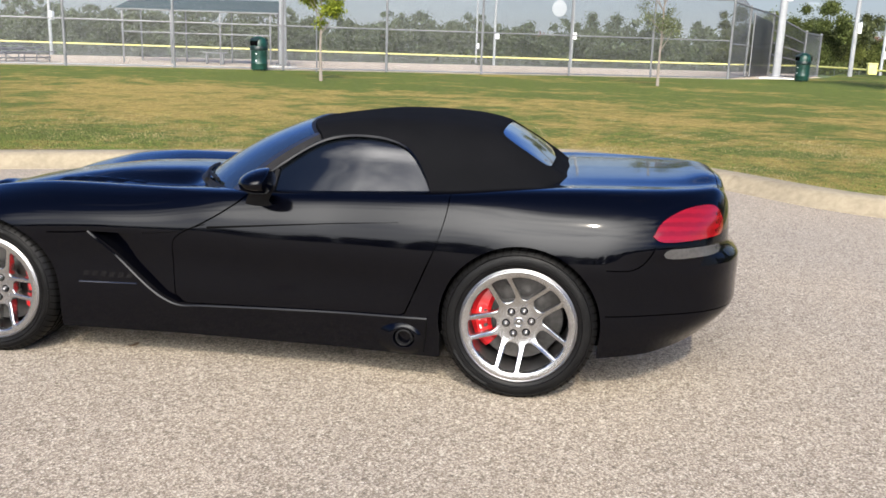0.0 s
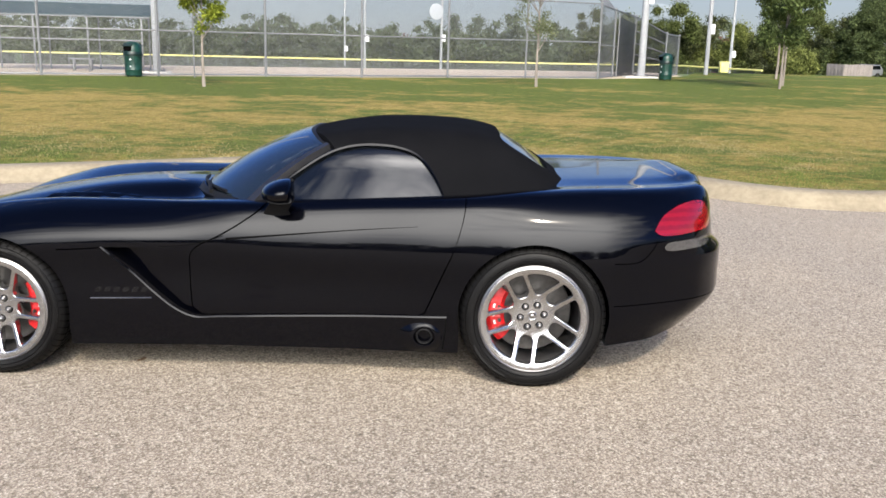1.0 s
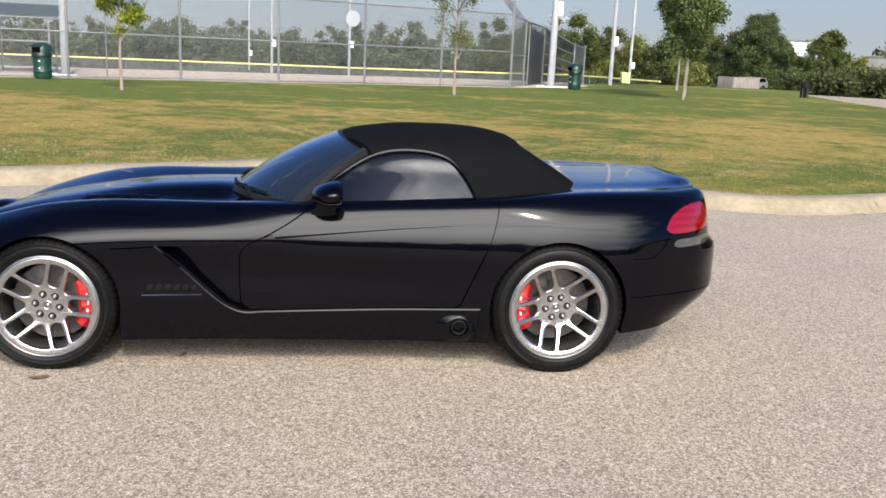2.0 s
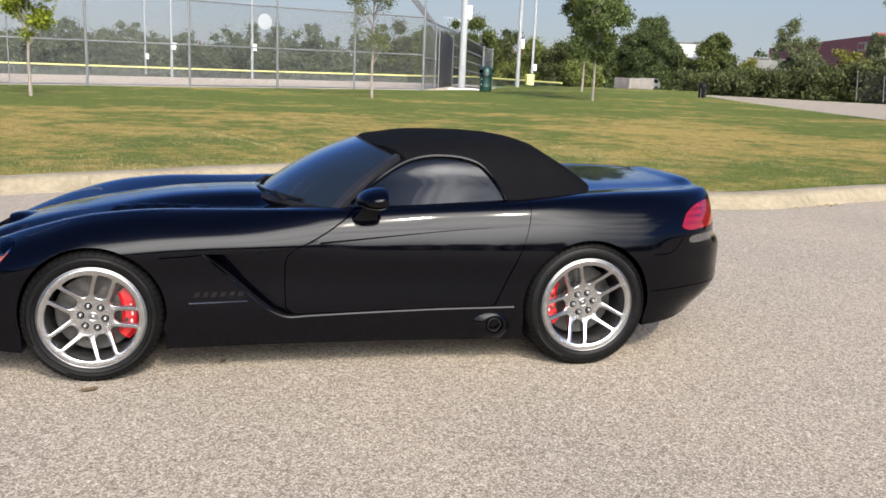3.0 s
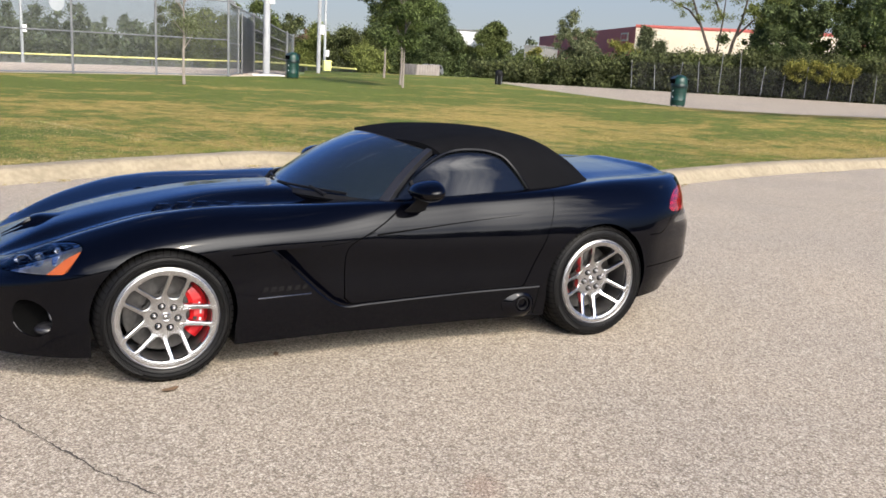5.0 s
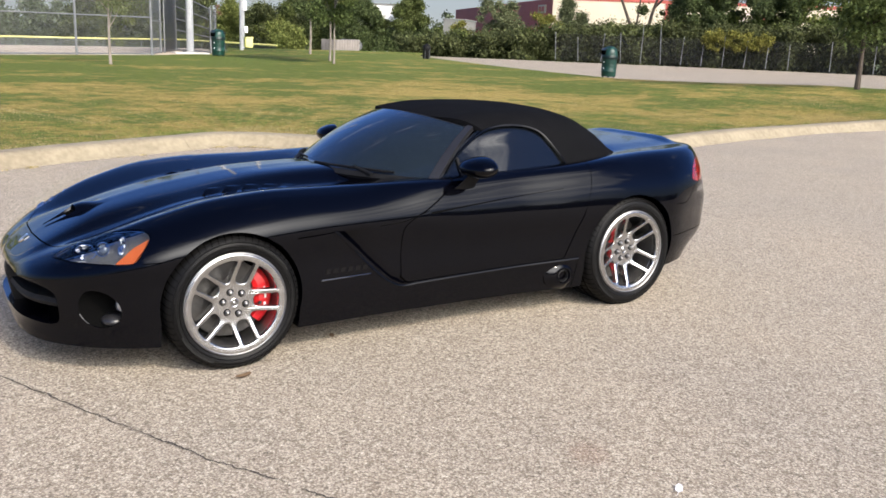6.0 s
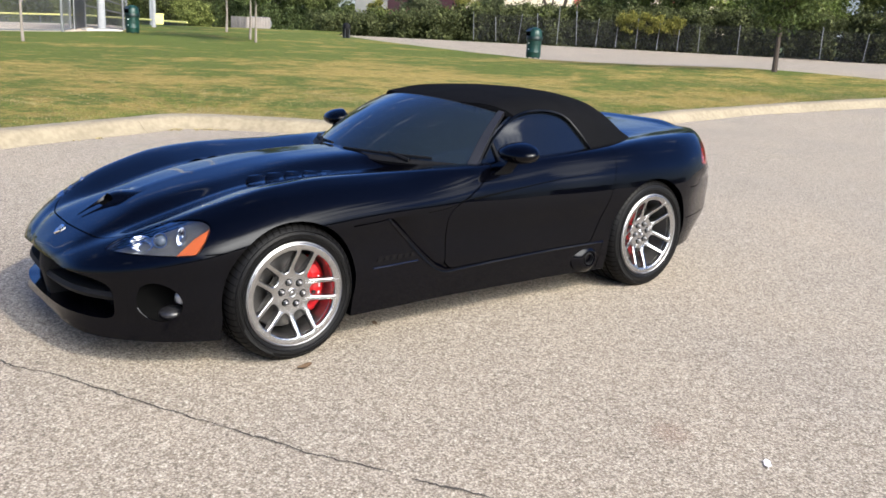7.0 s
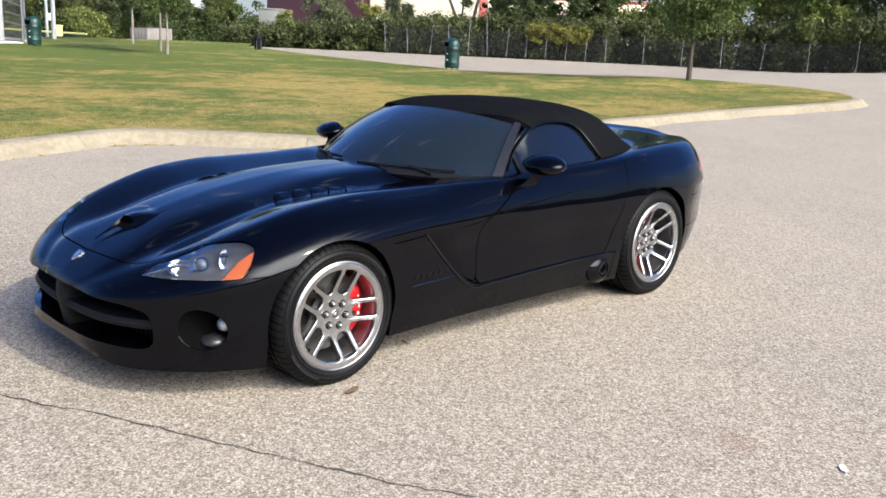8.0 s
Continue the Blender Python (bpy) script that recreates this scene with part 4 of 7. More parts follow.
# exhaust pod in the sill
px, pz = -0.50, 0.232
pp, _ = on_side(px, pz)
bm = bmesh.new()
rows = []
for i in range(24):
    a = 2 * math.pi * i / 24
    ring = []
    for rr, out in ((0.098, -0.008), (0.082, 0.006), (0.068, 0.016), (0.058, 0.021), (0.050, 0.020), (0.046, 0.012), (0.044, -0.03)):
        ring.append(bm.verts.new((px - 0.008 + rr * (1.0 if math.cos(a) > 0 else 1.0 + 0.30 * max(0.0, (rr - 0.058) / 0.04)) * math.cos(a), pp.y - out, pz + rr * 0.88 * math.sin(a))))
    rows.append(ring)
for p, q in zip(rows, rows[1:] + rows[:1]):
    for j in range(len(p) - 1):
        bm.faces.new((p[j], q[j], q[j + 1], p[j + 1]))
pods = pair("exhaust_pod", bm, PAINT, "satin black exhaust outlet surround in the sill", 40)
bm = bmesh.new()
lathe(bm, [(0.030, -0.04), (0.031, 0.016), (0.034, 0.019), (0.038, 0.017), (0.040, -0.04)], Matrix.Translation((px - 0.008, pp.y, pz)) @ Matrix.Rotation(radians(90), 4, "X"), 32)
pair("exhaust_tip", bm, TRIM, "dark exhaust tip", 40, pods)
bm = bmesh.new()
bmesh.ops.create_circle(bm, cap_ends=True, segments=24, radius=0.036, matrix=Matrix.Translation((px - 0.008, pp.y + 0.012, pz)) @ Matrix.Rotation(radians(90), 4, "X"))
pair("exhaust_bore", bm, GAP, "", 40, pods)
# sill end panel joint
pair("sill_joint", along_flank([(-0.405, 0.337), (-0.41, 0.25), (-0.42, 0.165)], [(-0.003, -0.004), (-0.003, 0.0012), (0.003, 0.0012), (0.003, -0.004)]), GAP)

# badge: plain slanted bars over a thin line, in place of lettering
BADGE_DARK = mat("black_chrome_badge", (0.03, 0.03, 0.032), 0.2, 1.0)
BADGE = mat("dark_chrome_badge", (0.10, 0.10, 0.103), 0.14, 1.0)
bm = along_flank([(-2.065 + 0.28 * i / 10, 0.381 + 0.004 * i / 10) for i in range(11)], [(-0.0035, -0.002), (-0.0032, 0.0050), (-0.0015, 0.0056), (0.0030, 0.0020), (0.0035, -0.002)])
pair("badge_line", bm, BADGE, "thin glossy badge line")
for k in range(6):
    x = -2.045 + k * 0.042
    bm = bmesh.new()
    low = [on_side(x + dx, z)[0] for dx, z in ((0, 0.411), (0.026, 0.411), (0.035, 0.435), (0.009, 0.435))]
    a = [bm.verts.new(p + Vector((0, -0.0030 if i < 2 else -0.0010, 0))) for i, p in enumerate(low)]
    b = [bm.verts.new(p + Vector((0, 0.002, 0))) for p in low]
    bm.faces.new(a)
    for i in range(4):
        j = (i + 1) % 4
        bm.faces.new((a[i], a[j], b[j], b[i]))
    pair("badge_bar", bm, BADGE_DARK, "plain dark badge bar")

# door mirrors
def mirror_shape():
    bm = bmesh.new()
    bmesh.ops.create_uvsphere(bm, u_segments=32, v_segments=20, radius=1.0)
    for v in bm.verts:
        x, y, z = v.co
        if x > 0.15:
            x = 0.15 + (x - 0.15) * 0.25
        z *= 0.92 + 0.08 * (1 - y * y)
        v.co = Vector((x * 0.110 - 0.02 * y * y, y * 0.124, z * 0.057 + 0.010 * x))
    return bm


MIRROR_AT = Vector((-1.145, -0.925, 0.909))
bm = mirror_shape()
bmesh.ops.transform(bm, matrix=Matrix.Translation(MIRROR_AT) @ Matrix.Rotation(radians(12), 4, "Z"), verts=bm.verts)
mirrors = pair("door_mirror", bm, PAINT, "rounded black door mirror on a short stalk", 60)
bm = bmesh.new()
foot, _ = on_side(-1.16, 0.79)
path = [Vector((-1.20, foot.y + 0.02, 0.775)), Vector((-1.195, foot.y - 0.025, 0.815)), Vector((-1.155, -0.90, 0.875)), Vector((-1.147, -0.915, 0.90))]
rings = []
for i, p in enumerate(path):
    w, t = (0.072, 0.030) if i == 0 else (0.056 - 0.005 * i, 0.026)
    rings.append([bm.verts.new(p + Vector((math.cos(a) * w, -math.sin(a) * t * 0.6, math.sin(a) * t))) for a in (2 * math.pi * j / 12 for j in range(12))])
for p, q in zip(rings, rings[1:]):
    for j in range(12):
        bm.faces.new((p[j], q[j], q[(j + 1) % 12], p[(j + 1) % 12]))
bm.faces.new(rings[0])
bm.faces.new(rings[-1])
pair("mirror_stalk", bm, TRIM, "black mirror stalk", 40, mirrors)
bm = bmesh.new()
bmesh.ops.create_circle(bm, cap_ends=True, segments=24, radius=1.0)
for v in bm.verts:
    v.co = MIRROR_AT + Vector((0.020, v.co.x * 0.100, v.co.y * 0.042))
pair("mirror_glass", bm, CHROME, "mirror glass", 40, mirrors)

# bonnet louvres: five small scales on each side, each open to the front over a slot coloured near-black as shade
for k in range(5):
    x0 = -2.478 + 0.099 * k
    y0 = -0.335 - 0.0125 * k
    bm, mouth = bmesh.new(), bmesh.new()
    lip, slot = [], []
    for j in range(9):
        s = j / 8
        y = y0 + 0.036 - 0.072 * s
        h = 0.011 * math.sin(math.pi * (0.02 + 0.96 * s) ** 0.55)
        x = x0 + 0.050 * (1 - s) ** 1.5
        row = []
        for dx, f in ((-0.004, 1.0), (0.012, 0.97), (0.036, 0.62), (0.060, 0.26), (0.086, -0.03)):
            p, n = on_top(x + dx * (1.0 - 0.2 * abs(2 * s - 1)), y)
            row.append(bm.verts.new(p + Vector((0, 0, h * f))))
        lip.append(row)
        pa, _ = on_top(x - 0.010, y)
        pb, _ = on_top(x + 0.006, y)
        slot.append((mouth.verts.new(pa + Vector((0, 0, 0.0012))), mouth.verts.new(pb + Vector((0, 0, 0.0016))), mouth.verts.new(pb + Vector((0, 0, max(h - 0.002, 0.002))))))
    for p, q in zip(lip, lip[1:]):
        for j in range(4):
            bm.faces.new((p[j], q[j], q[j + 1], p[j + 1]))
    for p, q in zip(slot, slot[1:]):
        for j in range(2):
            mouth.faces.new((p[j], q[j], q[j + 1], p[j + 1]))
    gills = pair("bonnet_louvre", bm, PAINT, "raised bonnet louvre lip", 50)
    pair("louvre_slot", mouth, GAP, "", 40, gills)

# bonnet scoop
bm = bmesh.new()
rows = []
for i in range(13):
    t = i / 12
    x = -3.045 + 0.17 * t
    w = 0.074 + 0.012 * smoothstep(0, 0.25, t) - 0.03 * smoothstep(0.4, 1, t)
    h = 0.034 * (1 - smoothstep(0.05, 0.9, t))
    row = []
    for j in range(13):
        y = -w + 2 * w * j / 12
        p, _ = on_top(x, y)
        row.append(bm.verts.new(p + Vector((0, 0, h * (1 - abs(2 * j / 12 - 1) ** 3) + 0.0008))))
    rows.append(row)
for p, q in zip(rows, rows[1:]):
    for j in range(12):
        bm.faces.new((p[j], q[j], q[j + 1], p[j + 1]))
scoop = part("bonnet_scoop", bm, PAINT, car, "small raised bonnet air scoop", 50)
# near-black face closes the scoop and stands for the shade inside
bm = bmesh.new()
strip_rows = []
for j in range(13):
    y = -0.071 + 0.142 * j / 12
    pa, _ = on_top(-3.085, y * 0.75)
    pb, _ = on_top(-3.043, y)
    strip_rows.append((bm.verts.new(pa + Vector((0, 0, 0.0012))), bm.verts.new(pb + Vector((0, 0, 0.0016))), bm.verts.new(pb + Vector((0, 0, 0.002 + 0.031 * (1 - abs(2 * j / 12 - 1) ** 3))))))
for p, q in zip(strip_rows, strip_rows[1:]):
    for j in range(2):
        bm.faces.new((p[j], q[j], q[j + 1], p[j + 1]))
part("scoop_mouth", bm, GAP, scoop)
for s in (-1, 1):
    bm = bmesh.new()
    ring = []
    for i in range(9):
        t = i / 8
        p, _ = on_top(-3.19 + 0.148 * t, s * (0.030 + 0.034 * t))
        wv = 0.003 + 0.006 * t
        ring.append([bm.verts.new(p + Vector((0, s * -wv, 0.0005))), bm.verts.new(p + Vector((0, 0, 0.003 + 0.016 * t * t))), bm.verts.new(p + Vector((0, s * wv * 1.6, 0.0002)))])
    for p, q in zip(ring, ring[1:]):
        for j in range(2):
            bm.faces.new((p[j], q[j], q[j + 1], p[j + 1]))
    part("scoop_ramp", bm, PAINT, scoop)

# nose emblem: a plain silver shield
bm = bmesh.new()
shape = [(-0.021, 0.022), (0, 0.025), (0.021, 0.022), (0.0195, -0.004), (0.0, -0.025), (-0.0195, -0.004)]
hit, nn = on_top(-3.287, 0.0)
q = nn.to_track_quat("Z", "Y").to_matrix().to_4x4()
uu, vv = Vector((0, 1, 0)), nn.cross(Vector((0, 1, 0))).normalized()
if vv.z < 0:
    vv = -vv
front = [bm.verts.new(hit + uu * s + vv * t * 1.15 + nn * 0.006) for s, t in shape]
rear = [bm.verts.new(hit + uu * s * 1.1 + vv * t * 1.25 - nn * 0.004) for s, t in shape]
bm.faces.new(front)
for i in range(6):
    j = (i + 1) % 6
    bm.faces.new((front[i], front[j], rear[j], rear[i]))
emblem = part("nose_emblem", bm, CHROME, car, "small plain silver shield emblem")
bm = bmesh.new()
bm.faces.new([bm.verts.new(hit + uu * s * 0.72 + vv * (t * 0.8 + 0.002) + nn * 0.0068) for s, t in shape])
part("emblem_field", bm, mat("emblem_blue_grey", (0.10, 0.14, 0.22), 0.3), emblem)

# grille: dark mesh, crossbar and upright
bm = box(bmesh.new(), (-3.16, -0.60, 0.20), (-3.10, 0.60, 0.44), 0.005)
grille = part("grille", bm, GAP, car, "black grille in two openings with painted crossbar")
for s in (-1, 1):
    bm = bmesh.new()
    rings = []
    for i in range(13):
        y = s * (0.03 + 0.585 * i / 12)
        z = 0.322 + 0.012 * i / 12
        hit, n, *_ = SKIN_TREE.ray_cast(Vector((-4, y, z)), Vector((1, 0, 0)))
        x = hit.x + 0.020
        rings.append([bm.verts.new((x + a, y, z + b)) for a, b in ((0.0, 0.0), (0.010, 0.020), (0.10, 0.018), (0.10, -0.018), (0.010, -0.018))])
    for p, q in zip(rings, rings[1:]):
        for j in range(5):
            bm.faces.new((p[j], q[j], q[(j + 1) % 5], p[(j + 1) % 5]))
    bm.faces.new(rings[0])
    bm.faces.new(rings[-1][::-1])
    part("crossbar", bm, TRIM, grille)
bm = prism(bmesh.new(), [(-3.375, 0.44), (-3.383, 0.36), (-3.35, 0.20), (-3.2, 0.20), (-3.2, 0.44)], "y", -0.035, 0.035)
bmesh.ops.bevel(bm, geom=list(bm.edges), offset=0.012, segments=2, affect="EDGES", profile=0.5)
part("upright", bm, TRIM, grille)
for k in range(28):
    bm = box(bmesh.new(), (-3.175, -0.57 + k * 0.041, 0.205), (-3.165, -0.566 + k * 0.041, 0.435))
    part("mesh_wire", bm, TRIM, grille)

# fog lamps
bm = bmesh.new()
at = Matrix.Translation((-3.000, -0.752, 0.338)) @ Vector((-0.88, -0.35, 0.0)).to_track_quat("Z", "Y").to_matrix().to_4x4()
lathe(bm, [(0.0, 0.016), (0.016, 0.014), (0.027, 0.008), (0.032, -0.004), (0.034, -0.05)], at, 28)
LAMP = mat("lamp_glass_bright", (0.45, 0.46, 0.48), 0.10, 0.7)
pair("fog_lamp", bm, LAMP, "round clear fog lamp in a dark pocket", 40)
bm = bmesh.new()
bmesh.ops.create_uvsphere(bm, u_segments=20, v_segments=12, radius=1.0, matrix=Matrix.Translation((-3.020, -0.712, 0.262)) @ Matrix.Rotation(radians(35), 4, "Z") @ Matrix.Diagonal((0.060, 0.060, 0.030, 1)))
pair("fog_scoop", bm, PILLAR, "painted duct lip under the fog lamp", 40)

bm = bmesh.new()
front, back = [], []
for i in range(24):
    a = 2 * math.pi * i / 24
    y, z = -0.742 + 0.0600 * math.cos(a), 0.328 + 0.0880 * math.sin(a)
    hit, *_ = SKIN_TREE.ray_cast(Vector((-4, y, z)), Vector((1, 0, 0)))
    front.append(bm.verts.new((min(hit.x + 0.004, -2.99), y, z)))
    back.append(bm.verts.new((-2.975, y, z)))
for i in range(24):
    j = (i + 1) % 24
    bm.faces.new((front[i], front[j], back[j], back[i]))
bm.faces.new(back)
pair("fog_pocket", bm, GAP, "matt black fog lamp pocket", 40)

# headlight insides
hq = Vector(HEAD_AIM).normalized()
hu = Vector((0, 0, 1)).cross(hq).normalized()
hv = hq.cross(hu)


def head_spot(s, t, depth):
    p = Vector(HEAD_AT) + hu * s + hv * t
    hit, *_ = SKIN_TREE.ray_cast(p + hq * 0.4, -hq)
    return hit - hq * depth


HOUSING = speckled("lamp_housing", (0.055, 0.056, 0.059), (0.08, 0.081, 0.085), 0.4, 60)
bm = bmesh.new()
ins = [(s * 0.97, t * 0.93) for s, t in HEAD_LINE]
ring_a = [bm.verts.new(head_spot(s, t, 0.012)) for s, t in ins]
ring_b = [bm.verts.new(head_spot(s * 0.90, t * 0.84, 0.040)) for s, t in ins]
mid_v = bm.verts.new(head_spot(0, 0, 0.046))
for i in range(len(ins)):
    j = (i + 1) % len(ins)
    bm.faces.new((ring_a[i], ring_a[j], ring_b[j], ring_b[i]))
    bm.faces.new((ring_b[i], ring_b[j], mid_v))
pair("lamp_housing", bm, HOUSING, "dark headlight housing", 85, head_lamps)
BOWL = mat("bright_reflector", (0.86, 0.86, 0.87), 0.14, 1.0)
for s, t, r, stretch, name in ((-0.108, -0.030, 0.036, 1.55, "reflector_bowl"), (-0.022, -0.012, 0.033, 1.0, "projector_ring"), (0.070, 0.012, 0.030, 0.62, "side_reflector")):
    bm = bmesh.new()
    m = Matrix.Translation(head_spot(s, t, 0.026)) @ Vector((-0.70, -0.62, 0.32)).to_track_quat("Z", "Y").to_matrix().to_4x4() @ Matrix.Diagonal((stretch, 2 - stretch if stretch < 1 else 0.95, 1, 1))
    lathe(bm, [(r * 0.25, -0.022), (r * 0.45, -0.020), (r * 0.6, -0.013), (r * 0.8, -0.006), (r, 0.006), (r * 1.06, 0.006), (r * 1.06, -0.02)], m, 28 if name == "projector_ring" else 11)
    material = BOWL
    rr = pair(name, bm, material, "chrome lamp reflector", 40, head_lamps)
    if name == "projector_ring":
        bm = bmesh.new()
        bmesh.ops.create_uvsphere(bm, u_segments=24, v_segments=14, radius=r * 0.78, matrix=m @ Matrix.Diagonal((1, 1, 0.7, 1)))
        pair("projector_lens", bm, mat("projector_glass", (0.10, 0.12, 0.15), 0.03, 0.0, Coat_Weight=1.0), "glassy projector lens", 60, head_lamps)
bm = bmesh.new()
amber = [(0.080, -0.086), (0.160, -0.072), (0.188, -0.007), (0.190, 0.052), (0.140, 0.002)]
a = [bm.verts.new(head_spot(s, t, 0.010)) for s, t in amber]
b = [bm.verts.new(head_spot(s, t, 0.034)) for s, t in amber]
bm.faces.new(a)
bm.faces.new(b[::-1])
for i in range(5):
    j = (i + 1) % 5
    bm.faces.new((a[i], a[j], b[j], b[i]))
pair("corner_reflector", bm, AMBER, "orange corner reflector", 40, head_lamps)

# reversing lamps under the tail lamps
REV_LINE = spline([(-0.157, -0.004), (-0.14, 0.014), (-0.06, 0.018), (0.064, 0.020), (0.17, 0.020), (0.178, 0.004), (0.150, -0.014), (0.015, -0.026), (-0.139, -0.021), (-0.157, -0.004)], [4] * 9)[:-1]
lens_parts(REV_LINE, (0.74, -0.80, 0.690), (0.62, -0.75, 0.12), "reversing_light", LENS_GREY, "narrow grey reversing light lens", 0.0015)
# wipers
for s0, s1, t0, t1 in ((-0.78, -0.05, -0.01, 0.035), (0.15, 0.80, -0.01, 0.03)):
    bm = bmesh.new()
    pts = [wind_point(s0 + (s1 - s0) * i / 10, t0 + (t1 - t0) * math.sin(math.pi * 0.5 * (1 - i / 10)) * 0.6, 0.014) for i in range(11)]
    for a, b in zip(pts, pts[1:]):
        tube(bm, a, b, 0.008, None, 6)
    wip = part("wiper", bm, TRIM, car, "black windscreen wiper at rest")
    bm = bmesh.new()
    mid_p = pts[4]
    tube(bm, mid_p + Vector((0, 0, 0.008)), wind_point(s0 + 0.12, -0.05, 0.02), 0.010, 0.012, 8)
    part("wiper_arm", bm, TRIM, wip)

# window frame seal along the soft top's edge, and header seam
seal = [p for p in WINDOW if p[1] > 0.84]
for side in (-1, 1):
    bm = bmesh.new()
    rings = []
    for i, (x, z) in enumerate(seal):
        half = roof_half(x)
        y = None
        for (ya, za), (yb, zb) in zip(half, half[1:]):
            if zb <= z <= za:
                y = ya + (yb - ya) * (za - z) / max(za - zb, 1e-6)
        if y is None:
            continue
        rings.append([bm.verts.new((x + dx, side * (y + dy), z + dz)) for dx, dy, dz in ((0, 0.004, 0.006), (0, 0.006, -0.004), (0, -0.012, -0.006), (0, -0.012, 0.006))])
    for p, q in zip(rings, rings[1:]):
        for j in range(4):
            bm.faces.new((p[j], q[j], q[(j + 1) % 4], p[(j + 1) % 4]))
    part("window_seal", bm, PAINT, car, "black rubber window seal")

# upright bar that parts the small fixed quarter glass from the side window
for side in (-1, 1):
    bm = bmesh.new()
    rings = []
    for i in range(7):
        z = 0.800 + 0.135 * i / 6
        x = -1.165 + 0.008 * i / 6
        half = roof_half(x)
        y = next((ya + (yb - ya) * (za - z) / max(za - zb, 1e-6) for (ya, za), (yb, zb) in zip(half, half[1:]) if zb <= z <= za), half[-1][0])
        rings.append([bm.verts.new((x + dx, side * (y + dy), z)) for dx, dy in ((-0.009, -0.004), (-0.009, -0.022), (0.009, -0.022), (0.009, -0.004))])
    for p, q in zip(rings, rings[1:]):
        for j in range(4):
            bm.faces.new((p[j], q[j], q[(j + 1) % 4], p[(j + 1) % 4]))
    part("quarter_glass_bar", bm, TRIM, DOORS[0 if side < 0 else 1], "black quarter glass divider")

# cabin: floor, dash, seats, wheel
part("cabin_floor", box(bmesh.new(), (-1.60, -0.66, 0.302), (0.0, 0.66, 0.325), 0.01), TRIM, car)
bm = prism(bmesh.new(), [(-1.60, 0.50), (-1.60, 0.80), (-1.35, 0.825), (-1.18, 0.79), (-1.15, 0.70), (-1.25, 0.55)], "y", -0.66, 0.66)
bmesh.ops.bevel(bm, geom=list(bm.edges), offset=0.03, segments=2, affect="EDGES", profile=0.5)
part("dashboard", bm, TRIM, car, "dark dashboard")
for y in (-0.34, 0.34):
    bm = prism(bmesh.new(), [(-0.95, 0.33), (-0.98, 0.50), (-0.50, 0.45), (-0.33, 0.98), (-0.24, 0.98), (-0.22, 0.40), (-0.40, 0.33)], "y", y - 0.23, y + 0.23)
    bmesh.ops.bevel(bm, geom=list(bm.edges), offset=0.04, segments=2, affect="EDGES", profile=0.5)
    part("seat", bm, TRIM, car, "black leather bucket seat")
bm = bmesh.new()
m = Matrix.Translation((-1.05, -0.34, 0.77)) @ Matrix.Rotation(radians(-68), 4, "Y")
rings = []
for i in range(32):
    a = 2 * math.pi * i / 32
    rings.append([bm.verts.new(m @ Vector(((0.175 + 0.014 * math.cos(b)) * math.cos(a), (0.175 + 0.014 * math.cos(b)) * math.sin(a), 0.014 * math.sin(b)))) for b in (2 * math.pi * j / 8 for j in range(8))])
for p, q in zip(rings, rings[1:] + rings[:1]):
    for j in range(8):
        bm.faces.new((p[j], q[j], q[(j + 1) % 8], p[(j + 1) % 8]))
for a in (0, 140, 220):
    tube(bm, m @ Vector((0, 0, -0.01)), m @ Vector((0.17 * math.cos(radians(a)), 0.17 * math.sin(radians(a)), 0)), 0.014)
part("steering_wheel", bm, TRIM, car, "black three-spoke steering wheel")
part("underbody", box(bmesh.new(), (-3.2, -0.5, 0.13), (0.45, 0.5, 0.16), 0.01), GAP, car)


# ---- wheels ----
def disc_y(side):
    """Turns a local z axis towards the car's flank."""
    return Matrix.Rotation(radians(90 if side < 0 else -90), 4, "X")


def flat_shape(loops, depth, bevel):
    """A flat plate with holes and rounded edges, from closed 2D loops."""
    cu = bpy.data.curves.new("plate", "CURVE")
    cu.dimensions, cu.fill_mode, cu.extrude, cu.bevel_depth, cu.bevel_resolution, cu.offset = "2D", "BOTH", depth, bevel, 2, -bevel
    for pts in loops:
        s = cu.splines.new("POLY")
        s.points.add(len(pts) - 1)
        for q, (x, y) in zip(s.points, pts):
            q.co = (x, y, 0, 1)
        s.use_cyclic_u = True
    ob = bpy.data.objects.new("plate", cu)
    scene.collection.objects.link(ob)
    bpy.context.view_layer.update()
    me = bpy.data.meshes.new_from_object(ob.evaluated_get(bpy.context.evaluated_depsgraph_get()))
    bpy.data.objects.remove(ob)
    return me


def rounded(pts, r, n=4):
    out = []
    k = len(pts)
    for i in range(k):
        p, a, b = Vector(pts[i]), Vector(pts[i - 1]), Vector(pts[(i + 1) % k])
        rr = min(r, (a - p).length * 0.45, (b - p).length * 0.45)
        s, e = p + (a - p).normalized() * rr, p + (b - p).normalized() * rr
        for j in range(n + 1):
            t = j / n
            out.append(tuple(s * (1 - t) ** 2 + p * 2 * t * (1 - t) + e * t * t))
    return out


def polar(r, a):
    return (r * math.cos(radians(a)), r * math.sin(radians(a)))


